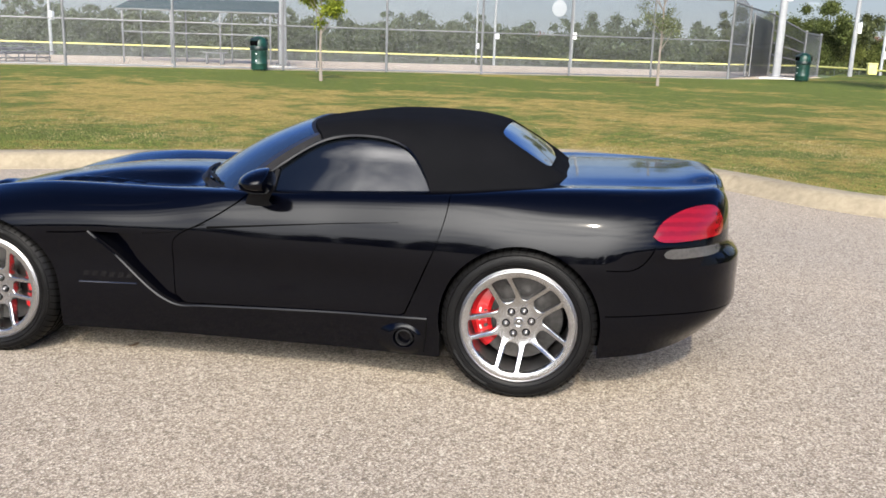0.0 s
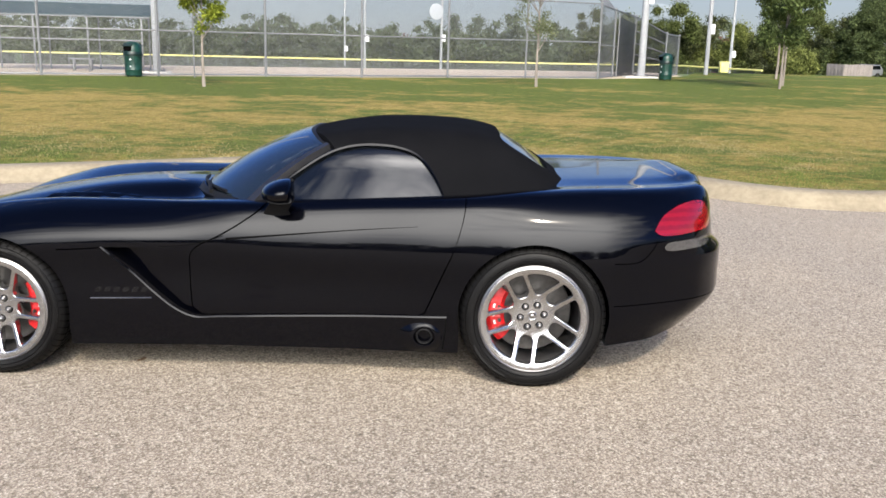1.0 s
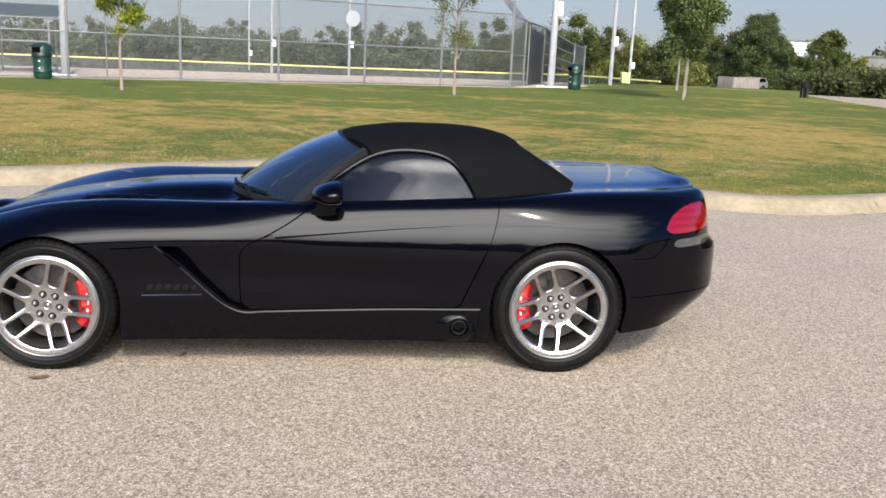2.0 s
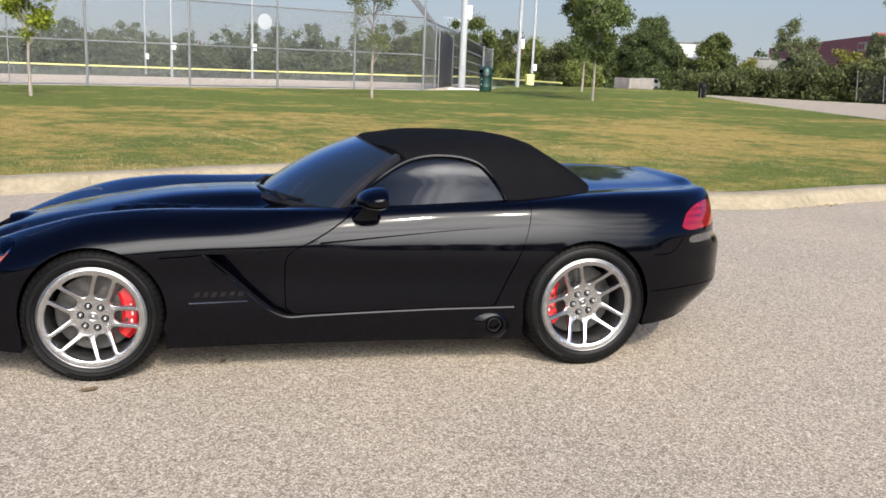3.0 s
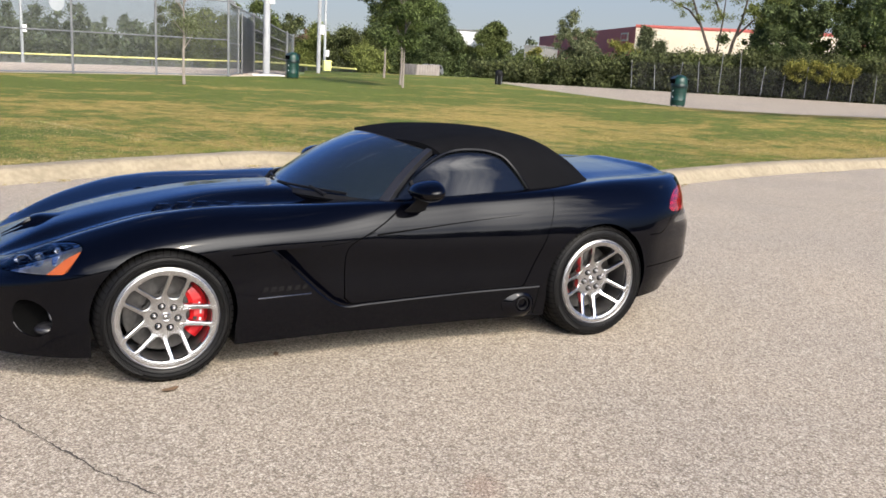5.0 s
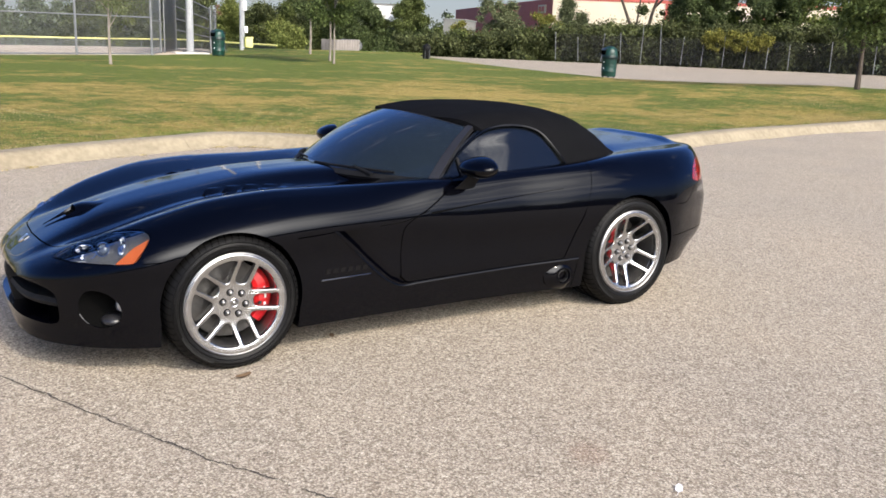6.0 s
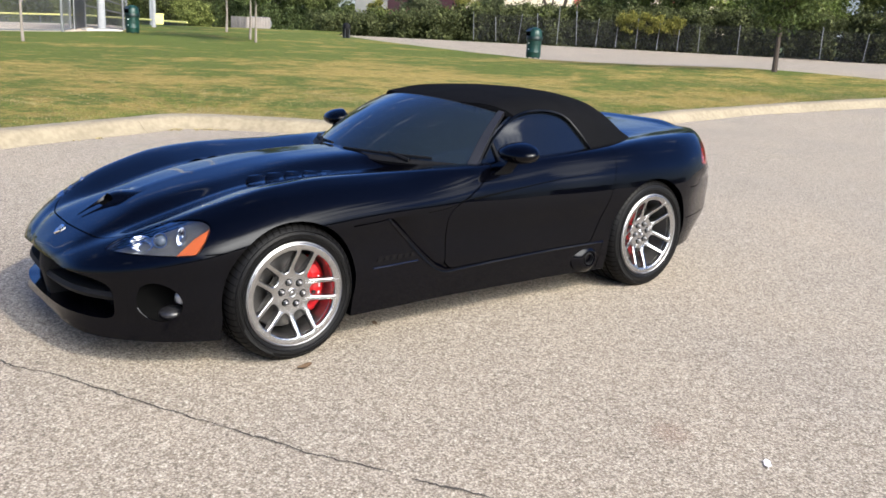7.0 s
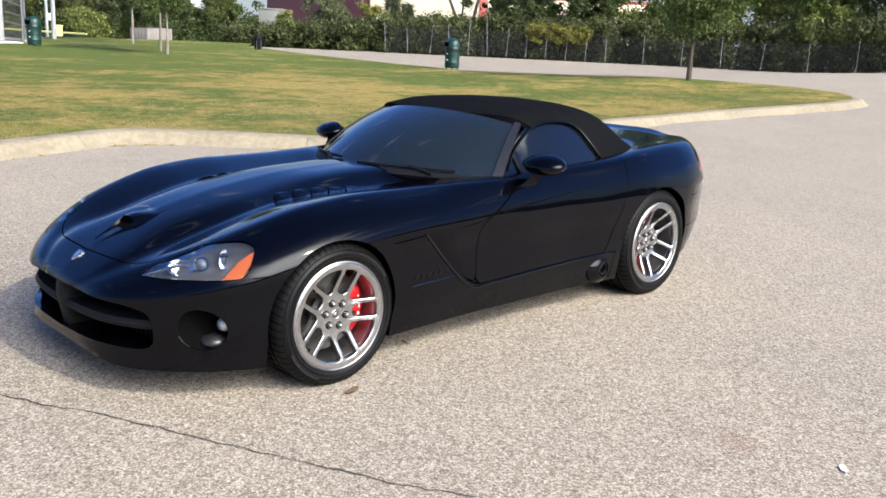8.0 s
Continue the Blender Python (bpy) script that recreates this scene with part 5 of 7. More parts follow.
def wheel_face(rim_r):
    """Five pairs of spokes: a slot within each pair, a wider window between the pairs."""
    loops = [[polar(rim_r, 360 * i / 96) for i in range(96)]]
    for k in range(5):
        a = radians(72 * k)
        slot = [(0.395, -0.060), (0.395, 0.060), (0.455, 0.120), (0.60, 0.128), (0.855, 0.140), (0.872, 0.07), (0.876, 0.0), (0.872, -0.07), (0.855, -0.140), (0.60, -0.128), (0.455, -0.120)]
        slot = [(rim_r * (u * math.cos(a) - v * math.sin(a)), rim_r * (u * math.sin(a) + v * math.cos(a))) for u, v in slot]
        loops.append(rounded(slot, rim_r * 0.075, 5))
        b = 72 * k + 36
        wide = [polar(rim_r * 0.43, b - 5), polar(rim_r * 0.43, b + 5)] + [polar(rim_r * u, b + 36 - math.degrees(math.asin((0.205 + 0.02 * u) / u))) for u in (0.50, 0.66, 0.865)]
        wide += [polar(rim_r * 0.875, b + 10), polar(rim_r * 0.876, b), polar(rim_r * 0.875, b - 10)]
        wide += [polar(rim_r * u, b - 36 + math.degrees(math.asin((0.205 + 0.02 * u) / u))) for u in (0.865, 0.66, 0.50)]
        loops.append(rounded(wide, rim_r * 0.05, 5))
    return loops


NUT_STEEL = mat("wheel_nut_steel", (0.24, 0.235, 0.23), 0.3, 1.0)
LETTERING = mat("faint_raised_lettering", (0.009, 0.009, 0.0088), 0.6, Specular_IOR_Level=0.2)


def wheel(cx, cz, radius, width, rim_r, side, outer, hub, phase, lug_phase, caliper_at):
    root = thing("wheel")
    root.parent = car
    root.matrix_basis = Matrix.Translation((cx, side * outer, cz))
    tagged(root, "polished split-spoke alloy wheel with low-profile tyre")
    out = disc_y(side)
    h = width
    tb = bmesh.new()
    r0 = rim_r - 0.004
    profile = [(r0, -0.012), (r0 + 0.010, -0.003), (r0 + 0.022, 0.004), ((r0 + radius) / 2, 0.006), (radius - 0.030, -0.002), (radius - 0.014, -0.012), (radius - 0.004, -0.030), (radius, -0.055), (radius, -h + 0.055), (radius - 0.004, -h + 0.03), (radius - 0.03, -h), (r0, -h + 0.01)]
    lathe(tb, profile, out, 96)
    tyre = part("tyre", tb, TYRE, root, "black low-profile tyre", 40)
    gr = bmesh.new()
    for k in range(4):
        y = -0.075 - k * (h - 0.15) / 3
        lathe(gr, [(radius - 0.0012, y - 0.006), (radius + 0.0012, y - 0.005), (radius + 0.0012, y + 0.005), (radius - 0.0012, y + 0.006)], out, 72)
    part("tread_groove", gr, GAP, tyre)
    tr = bmesh.new()
    for k in range(60):
        m = out @ Matrix.Rotation(2 * math.pi * k / 60, 4, "Z")
        for line in (((-0.070, 0.0), (-0.055, 0.0), (-0.030, -0.004), (-0.012, -0.014), (-0.005, -0.024)), ((-0.16, 0.0), (-0.082, 0.0))):
            skew = 0.20 if len(line) > 2 else -0.18
            side_a = [tr.verts.new(m @ Vector((radius + dr + 0.0014, (z + 0.07) * skew - 0.0030, z + (0.0010 if dr < 0 else 0)))) for z, dr in line]
            side_b = [tr.verts.new(m @ Vector((radius + dr + 0.0014, (z + 0.07) * skew + 0.0030, z + (0.0010 if dr < 0 else 0)))) for z, dr in line]
            for i in range(len(line) - 1):
                tr.faces.new((side_a[i], side_b[i], side_b[i + 1], side_a[i + 1]))
    part("tread_block_gap", tr, GAP, tyre)
    rings = bmesh.new()
    for rr, hh in ((radius - 0.028, 0.0), (r0 + 0.026, 0.0062)):
        lathe(rings, [(rr - 0.003, hh - 0.002), (rr, hh + 0.0025), (rr + 0.003, hh - 0.002)], out, 96)
    part("sidewall_rib", rings, TYRE, tyre)
    mid = (r0 + radius) / 2 + 0.004
    for start in (30, 205):
        bars = bmesh.new()
        cells = []
        for k in range(25):
            a = radians(start + k * 1.7)
            cells.append([bars.verts.new(out @ Vector((r * math.cos(a), r * math.sin(a), z))) for r, z in ((mid - 0.006, 0.0050), (mid - 0.005, 0.0072), (mid + 0.005, 0.0072), (mid + 0.006, 0.0050))])
        for p, q in zip(cells, cells[1:]):
            for j in range(3):
                bars.faces.new((p[j], q[j], q[j + 1], p[j + 1]))
        part("sidewall_lettering", bars, LETTERING, tyre, "faint raised band of lettering")
    # rim: lip and barrel
    rb = bmesh.new()
    lip = [(rim_r * 0.93, -0.020), (rim_r * 0.965, 0.0), (rim_r * 0.985, 0.004), (rim_r + 0.002, 0.0), (rim_r + 0.003, -0.012), (rim_r - 0.012, -0.022), (rim_r - 0.018, -h + 0.02), (rim_r - 0.03, -h + 0.02), (rim_r - 0.032, -0.04)]
    lathe(rb, lip, out, 96, True)
    rim = part("rim", rb, BARREL, root, "bare alloy rim barrel", 30)
    me = flat_shape(wheel_face(rim_r * 0.975), 0.010, 0.0055)
    drop = outer - hub
    fb = bmesh.new()
    fb.from_mesh(me)
    bmesh.ops.remove_doubles(fb, verts=fb.verts, dist=1e-5)
    for _ in range(4):
        bmesh.ops.triangulate(fb, faces=fb.faces, quad_method="BEAUTY", ngon_method="BEAUTY")
        wide = [e for e in fb.edges if e.calc_length() > 0.022]
        if not wide:
            break
        bmesh.ops.subdivide_edges(fb, edges=wide, cuts=1)
    bmesh.ops.triangulate(fb, faces=fb.faces)
    fb.to_mesh(me)
    fb.free()
    for v in me.vertices:
        r = math.hypot(v.co.x, v.co.y) / rim_r
        back = v.co.z < 0
        v.co.z += -0.012 - (drop - 0.012) * smoothstep(0.97, 0.30, r) - (0.030 * (1 - smoothstep(0.3, 0.95, r)) if back else 0)
    me.transform(out @ Matrix.Rotation(radians(phase), 4, "Z"))
    mesh_part("spokes", me, ALLOY, rim, "polished five-pair spokes", 35)
    cap = bmesh.new()
    lathe(cap, [(0.0, 0.0035), (0.006, 0.003), (0.008, 0.0015), (0.017, 0.0015), (0.020, 0.003), (0.0225, 0.0015), (0.0235, -0.004)], out @ Matrix.Translation((0, 0, -drop + 0.014)), 32)
    part("centre_cap", cap, ALLOY, rim, "small alloy centre cap")
    for k in range(6):
        nb = bmesh.new()
        x, y = polar(0.0565, lug_phase + 60 * k)
        m = out @ Matrix.Translation((x, y, -drop + 0.0162))
        # flat near-black disc on the hub stands for the shaded nut recess
        pocket = bmesh.new()
        lathe(pocket, [(0.0, 0.0008), (0.0170, 0.0008), (0.0178, -0.001)], m, 24)
        part("nut_seat", pocket, GAP, rim, "flat dark disc for the shaded recess round a wheel nut")
        lathe(nb, [(0.0, 0.0200), (0.0050, 0.0190), (0.0092, 0.0160), (0.0118, 0.0115), (0.0126, 0.0060), (0.0126, 0.0)], m, 18)
        part("wheel_nut", nb, NUT_STEEL, rim, "bright metal wheel nut", 50)
    # brake
    db = bmesh.new()
    rd = rim_r * 0.76
    lathe(db, [(0.075, 0.012), (rd - 0.004, 0.012), (rd, 0.009), (rd, -0.016), (rd - 0.004, -0.018), (0.075, -0.018)], out @ Matrix.Translation((0, 0, -drop - 0.085)), 64, True)
    disc = part("brake_disc", db, DISC, root, "grey steel brake disc")
    hb = bmesh.new()
    lathe(hb, [(0.0, 0.050), (0.07, 0.048), (0.082, 0.03), (0.082, -0.02), (0.0, -0.02)], out @ Matrix.Translation((0, 0, -drop - 0.085)), 32)
    part("disc_hat", hb, DISC, disc)
    cal = bmesh.new()
    seg = []
    for i in range(13):
        a = caliper_at - 42 + 84 * i / 12
        e = abs(i - 6) / 6
        ri, rr = rd * (0.66 + 0.06 * e), rd * (1.13 - 0.04 * e * e)
        top = 0.048 - 0.016 * e * e - (0.006 if i in (4, 8) else 0)
        seg.append([cal.verts.new(out @ Matrix.Translation((0, 0, -drop - 0.085)) @ Vector((*polar(r, a), zz))) for r, zz in ((ri, -0.04), (ri, top - 0.016), (ri + 0.018, top), (rr - 0.022, top), (rr, top - 0.02), (rr, -0.04))])
    for p, q in zip(seg, seg[1:]):
        for j in range(6):
            cal.faces.new((p[j], q[j], q[(j + 1) % 6], p[(j + 1) % 6]))
    cal.faces.new(seg[0])
    cal.faces.new(seg[-1][::-1])
    c = part("brake_caliper", cal, CALIPER, root, "bright red brake caliper", 30)
    marks = bmesh.new()
    for k in range(3):
        m = out @ Matrix.Translation((0, 0, -drop - 0.0366)) @ Matrix.Rotation(radians(caliper_at - 13 + 13 * k), 4, "Z")
        box(marks, (rd * 0.90, -0.010, 0.0), (rd * 0.95, 0.010, 0.001), 0.0, m)
    part("caliper_mark", marks, WHITE, c, "plain pale bars on the caliper")
    for da in (-12, 12):
        bridge = bmesh.new()
        m = out @ Matrix.Translation((0, 0, -drop - 0.085)) @ Matrix.Rotation(radians(caliper_at + da), 4, "Z")
        tube(bridge, m @ Vector((rd * 0.80, 0, 0.035)), m @ Vector((rd * 0.80, 0, 0.051)), 0.010, 0.009, 12)
        part("caliper_bolt", bridge, DISC, c)
    return root


for side in (-1, 1):
    wheel(FRONT_X, 0.3215, 0.3275, 0.275, 0.249, side, 0.918, 0.868, 0, 50, 0)
    rear = wheel(REAR_X, 0.335, 0.345, 0.335, 0.256, side, 0.930, 0.850, 43, 8, 183)
    # dark inner wells
for side in (-1, 1):
    for cx, cz, r in ((FRONT_X, 0.325, 0.341), (REAR_X, 0.338, 0.354)):
        wb = bmesh.new()
        outline = arc(cx, cz, r, -10, 190, 30)
        a = [wb.verts.new((x, side * 0.552, z)) for x, z in outline]
        b = [wb.verts.new((x, side * 0.85, z)) for x, z in outline]
        for i in range(len(a) - 1):
            wb.faces.new((a[i], a[i + 1], b[i + 1], b[i]))
        wb.faces.new(a)
        part("wheel_well_liner", wb, GAP, car)
for name in ("cutter", "shell", "whole", "skin"):
    for ob in [o for o in scene.objects if o.name.split(".")[0] == name]:
        bpy.data.objects.remove(ob)

# the lot has a slight cross fall towards the kerb
car.matrix_basis = Matrix.Translation((0, -0.92, 0)) @ Matrix.Rotation(radians(-0.8), 4, "X") @ Matrix.Translation((0, 0.92, 0))


# ---- ground ----
def rise(x, y):
    """The site climbs a little towards the far corner of the lot, and the ball field falls away."""
    up = 0.034 * min(max(x - 11.0, 0.0), 14.0) * (1 - smoothstep(12, 22, y))
    up += 0.006 * min(max(x - 25, 0.0), 40.0)
    fall = smoothstep(38, 80, y - 0.4 * x) * 1.7 + max(0.0, y - 0.4 * x - 80) * 0.045
    return up - min(fall, 7.5)


KERB = spline([(-24, -3.5), (-12, 1.7), (-6.07, 4.40), (-3.85, 5.38), (-2.1, 6.25), (-0.6, 6.85), (0.0, 7.08), (0.6, 6.90), (1.9, 5.85), (3.1, 4.62), (4.0, 4.42), (6.1, 5.05), (8.67, 5.68), (10.8, 5.92), (13.0, 5.78), (15.4, 5.40), (17.4, 5.15), (18.7, 5.25), (19.9, 6.0), (20.8, 7.4), (21.0, 9.0)], [6] * 20)
ROADSIDE = [(20.9, 10.5), (20.4, 12.2), (19.0, 14.6), (18.5, 16.5), (18.9, 19.5), (19.7, 24), (20.2, 28), (21.2, 33), (22.6, 39.5), (27, 46)]
FENCE_LINE = [(-22.6, 20.4), (-19.5, 21.7), (-16.4, 23.0), (-13.3, 24.4), (-10.0, 25.9), (-6.7, 27.6), (-3.4, 28.9), (-0.2, 30.6), (2.95, 31.9), (6.1, 33.2), (8.2, 35.2), (9.9, 37.3), (11.3, 39.4)]


def filled(name, outline, material, height, cell, label, category, kind="structure"):
    """A sheet of ground inside an outline, draped over the site."""
    from mathutils.geometry import delaunay_2d_cdt
    pts = [Vector(p) for p in outline]
    n = len(pts)
    xs, ys = [p.x for p in pts], [p.y for p in pts]
    inner = []
    x = min(xs) + cell
    while x < max(xs):
        y = min(ys) + cell
        while y < max(ys):
            inner.append(Vector((x, y)))
            y += cell
        x += cell
    co, _, faces, *_ = delaunay_2d_cdt(pts + inner, [], [list(range(n))], 1, 1e-4)
    me = bpy.data.meshes.new(name)
    me.from_pydata([(p.x, p.y, height(p.x, p.y)) for p in co], [], faces)
    bm = bmesh.new()
    bm.from_mesh(me)
    bmesh.ops.recalc_face_normals(bm, faces=bm.faces)
    if sum(f.normal.z for f in bm.faces) < 0:
        bmesh.ops.reverse_faces(bm, faces=bm.faces)
    bm.to_mesh(me)
    bm.free()
    ob = mesh_part(name, me, material, None, "", 60)
    return tagged(ob, label, category, "", kind)


def grid_sheet(name, xs, ys, material, height, label, category):
    me = bpy.data.meshes.new(name)
    n = len(ys)
    verts = [(x, y, height(x, y)) for x in xs for y in ys]
    faces = [(i * n + j, (i + 1) * n + j, (i + 1) * n + j + 1, i * n + j + 1) for i in range(len(xs) - 1) for j in range(n - 1)]
    me.from_pydata(verts, [], faces)
    return tagged(mesh_part(name, me, material, None, "", 60), label, category, "", "structure")


far_x = [-2500, -1200, -600, -350] + list(range(-250, 251, 10)) + [350, 600, 1200, 2500]
grid_sheet("ground", far_x, far_x, OUTFIELD, lambda x, y: rise(x, y) - 0.06 + 0.19 * smoothstep(36, 44, y) * (1 - smoothstep(14, 20, x)), "flat open grassland reaching to the horizon", "ground")
lot = [(-70, -70), (62, -70), (62, 22), (56, 24), (45, 26.5), (37, 34.5), (30.5, 40.5), (24, 46), (18, 46), (10, 20), (-30, 8), (-70, 0)]
filled("pavement", lot, ASPHALT, lambda x, y: rise(x, y), 2.5, "worn tan-grey chip-seal asphalt parking lot", "pavement")
lawn_edge = [(x, y) for x, y in KERB] + ROADSIDE + [(24, 47), (14, 47), (11.6, 39.8)] + FENCE_LINE[::-1] + [(-40, 13), (-40, -9)]
filled("lawn", lawn_edge, LAWN, lambda x, y: rise(x, y) + 0.15 + 0.02 * noise.noise(Vector((x * 0.6, y * 0.6, 0))), 0.9, "mown lawn with dry straw-coloured patches", "lawn")
infield = FENCE_LINE + [(11.5, 44), (6.5, 45), (-2, 45.5), (-10, 45), (-20, 36), (-26, 30)]
filled("infield", infield, INFIELD, lambda x, y: rise(x, y) + 0.147, 3.0, "pale tan dirt infield behind the fence", "ball field")

# kerb: cast lengths with open joints
kerb = thing("kerb", label="pale sun-bleached concrete kerb with open joints", category="kerb", kind="structure")
PROFILE = [(-0.38, -0.03), (-0.38, 0.004), (-0.32, 0.03), (-0.245, 0.115), (-0.20, 0.142), (-0.14, 0.152), (0.0, 0.158), (0.03, 0.14), (0.03, -0.05)]


def kerb_ring(line, i):
    a, b = Vector(line[max(i - 1, 0)]), Vector(line[min(i + 1, len(line) - 1)])
    d = (b - a).normalized()
    side = Vector((-d.y, d.x))
    p = Vector(line[i])
    return [(p.x + side.x * o, p.y + side.y * o, rise(p.x, p.y) + z) for o, z in PROFILE]


fine = []
for a, b in zip(KERB, KERB[1:]):
    n = max(1, round(math.dist(a, b) / 0.25))
    fine += [(a[0] + (b[0] - a[0]) * k / n, a[1] + (b[1] - a[1]) * k / n) for k in range(n)]
fine.append(KERB[-1])
run, start, cuts_at = 0.0, 0, []
for i in range(1, len(fine)):
    run += math.dist(fine[i - 1], fine[i])
    if run > 3.05 or i == len(fine) - 1:
        cuts_at.append((start, i))
        start, run = i, 0.0
for a, b in cuts_at:
    bm = bmesh.new()
    rings = [[bm.verts.new((x, y, z + 0.003 * noise.noise(Vector((x * 3, y * 3, z * 9))))) for x, y, z in kerb_ring(fine, i)] for i in range(a, b + 1)]
    d = (Vector(fine[a + 1]) - Vector(fine[a])).normalized() * 0.006
    for v in rings[0]:
        v.co.x, v.co.y = v.co.x + d.x, v.co.y + d.y
    for p, q in zip(rings, rings[1:]):
        for j in range(len(PROFILE) - 1):
            bm.faces.new((p[j], q[j], q[j + 1], p[j + 1]))
    bm.faces.new(rings[0])
    bm.faces.new(rings[-1][::-1])
    part("kerb_length", bm, CONCRETE, kerb, "", 40)

# cracks in the lot
CRACK_MAT = mat("crack_fill", (0.05, 0.043, 0.036), 0.95)


def crack(points, width, seed):
    rng = random.Random(seed)
    line, run = [], 0.0
    for a, b in zip(points, points[1:]):
        d = Vector((b[0] - a[0], b[1] - a[1]))
        side = Vector((-d.y, d.x)).normalized()
        n = max(2, int(d.length / 0.018))
        for k in range(n):
            at = run + d.length * k / n
            sway = 0.030 * noise.noise(Vector((at * 3.1, seed, 0))) + 0.014 * noise.noise(Vector((at * 11, seed, 5))) + rng.gauss(0, 0.0028)
            p = Vector(a) + d * (k / n) + side * sway
            line.append((p.x, p.y, at))
        run += d.length
    bm = bmesh.new()
    prev = None
    for i, (x, y, at) in enumerate(line):
        o, q = line[max(i - 1, 0)], line[min(i + 1, len(line) - 1)]
        d = Vector((q[0] - o[0], q[1] - o[1])).normalized()
        w = width * (0.55 + 0.75 * noise.noise(Vector((at * 5, seed, 9)))) * rng.uniform(0.6, 1.3)
        if w < width * 0.12:
            prev = None
            continue
        z = rise(x, y) + 0.0035
        pair = (bm.verts.new((x - d.y * w, y + d.x * w, z)), bm.verts.new((x + d.y * w, y - d.x * w, z)))
        if prev:
            bm.faces.new((prev[0], prev[1], pair[1], pair[0]))
        prev = pair
    ob = finish("pavement_crack", bm, CRACK_MAT, None, "", 60)
    return tagged(ob, "ragged open crack running across the asphalt", "crack", "", "structure")


crack([(-4.6, 1.1), (-4.05, 0.42), (-3.71, -0.16), (-3.565, -0.40), (-3.39, -0.74), (-3.22, -1.13), (-3.10, -1.37), (-3.01, -1.57), (-2.88, -1.80), (-2.74, -2.03), (-2.5, -2.5), (-2.2, -3.3), (-1.9, -4.6)], 0.006, 3)
crack([(4.6, 3.9), (5.6, 2.6), (7.5, 1.5), (9.5, 1.2)], 0.006, 8)


# ---- ball field ----
def fence_run(name, line, height, rails, post_r, fabric, label, category, tall=None):
    """Posts, rails and wire fabric along a line; each length of fabric hangs between two posts."""
    root = thing(name, (line[0][0], line[0][1], rise(*line[0]) + 0.15), label=label, category=category)
    ox, oy = line[0]
    oz = rise(*line[0]) + 0.15
    base = [Vector((x - ox, y - oy, rise(x, y) + 0.15 - oz)) for x, y in line]
    for k, p in enumerate(base):
        top = (tall or {}).get(k, height)
        bm = tube(bmesh.new(), p - Vector((0, 0, 0.05)), p + Vector((0, 0, top + 0.04)), post_r, None, 10)
        bmesh.ops.create_uvsphere(bm, u_segments=10, v_segments=5, radius=post_r * 1.25, matrix=Matrix.Translation(p + Vector((0, 0, top + 0.04))))
        part("post", bm, GALV, root)
    for a, b in zip(base, base[1:]):
        for h in rails:
            part("rail", tube(bmesh.new(), a + Vector((0, 0, h)), b + Vector((0, 0, h)), post_r * 0.6, None, 8), GALV, root)
        bm = bmesh.new()
        bm.faces.new([bm.verts.new(q) for q in (a + Vector((0, 0, 0.03)), b + Vector((0, 0, 0.03)), b + Vector((0, 0, height)), a + Vector((0, 0, height)))])
        part("wire_mesh", bm, fabric, root, "", 30, False)
    return root


fence_run("ball_field_fence", FENCE_LINE[:10], 3.05, (0.06, 1.5, 3.05), 0.045, FABRIC_CLEAR, "tall galvanised chain-link fence along the ball field", "fence", {k: 6.2 for k in range(5, 9)})
CAGE = [((6.1, 33.2), 3.0), ((7.2, 35.9), 2.9), ((8.85, 39.4), 2.75), ((9.8, 37.0), 1.95), ((11.5, 41.4), 1.9)]


def dugout_cage():
    """Dense chain-link round the dugout, lower towards its far end."""
    (ox, oy), _ = CAGE[0]
    root = thing("backstop_cage", (ox, oy, rise(ox, oy) + 0.15), label="galvanised chain-link dugout cage with dense mesh", category="fence")
    base = [(Vector((x - ox, y - oy, rise(x, y) - rise(ox, oy))), h) for (x, y), h in CAGE]
    up = Vector((0, 0, 1))
    for k, (p, h) in enumerate(base):
        top = 6.2 if k == 0 else h
        bm = tube(bmesh.new(), p - up * 0.05, p + up * (top + 0.04), 0.05, None, 10)
        bmesh.ops.create_uvsphere(bm, u_segments=10, v_segments=5, radius=0.062, matrix=Matrix.Translation(p + up * (top + 0.04)))
        part("post", bm, GALV, root)
    for k, ((a, ha), (b, hb)) in enumerate(zip(base, base[1:])):
        for share in ((0.02, 0.46, 1.0), (0.02, 0.46, 1.0), (0.02, 0.36, 0.55, 0.76, 1.0), (0.02, 1.0))[k]:
            part("rail", tube(bmesh.new(), a + up * ha * share, b + up * hb * share, 0.034, None, 8), GALV, root)
        bm = bmesh.new()
        bm.faces.new([bm.verts.new(q) for q in (a + up * 0.03, b + up * 0.03, b + up * hb, a + up * ha)])
        part("wire_mesh", bm, FABRIC_DENSE if k != 2 else FABRIC_MID, root, "", 30, False)
    # raking struts that carry the hood over home plate
    a, b = base[0][0] + up * 3.0, base[1][0] + up * 2.9
    for k in range(5):
        q = a.lerp(b, 0.15 + 0.2 * k)
        part("hood_strut", tube(bmesh.new(), q, q + Vector((-2.3, -0.5, 2.5)), 0.026, None, 8), GALV, root, "raking hood strut")
    bm = bmesh.new()
    c, d = a.lerp(b, 0.15), a.lerp(b, 0.95)
    lean = Vector((-2.3, -0.5, 2.5))
    bm.faces.new([bm.verts.new(q) for q in (c, d, d + lean, c + lean)])
    part("hood_mesh", bm, FABRIC_CLEAR, root, "", 30, False)
    return root


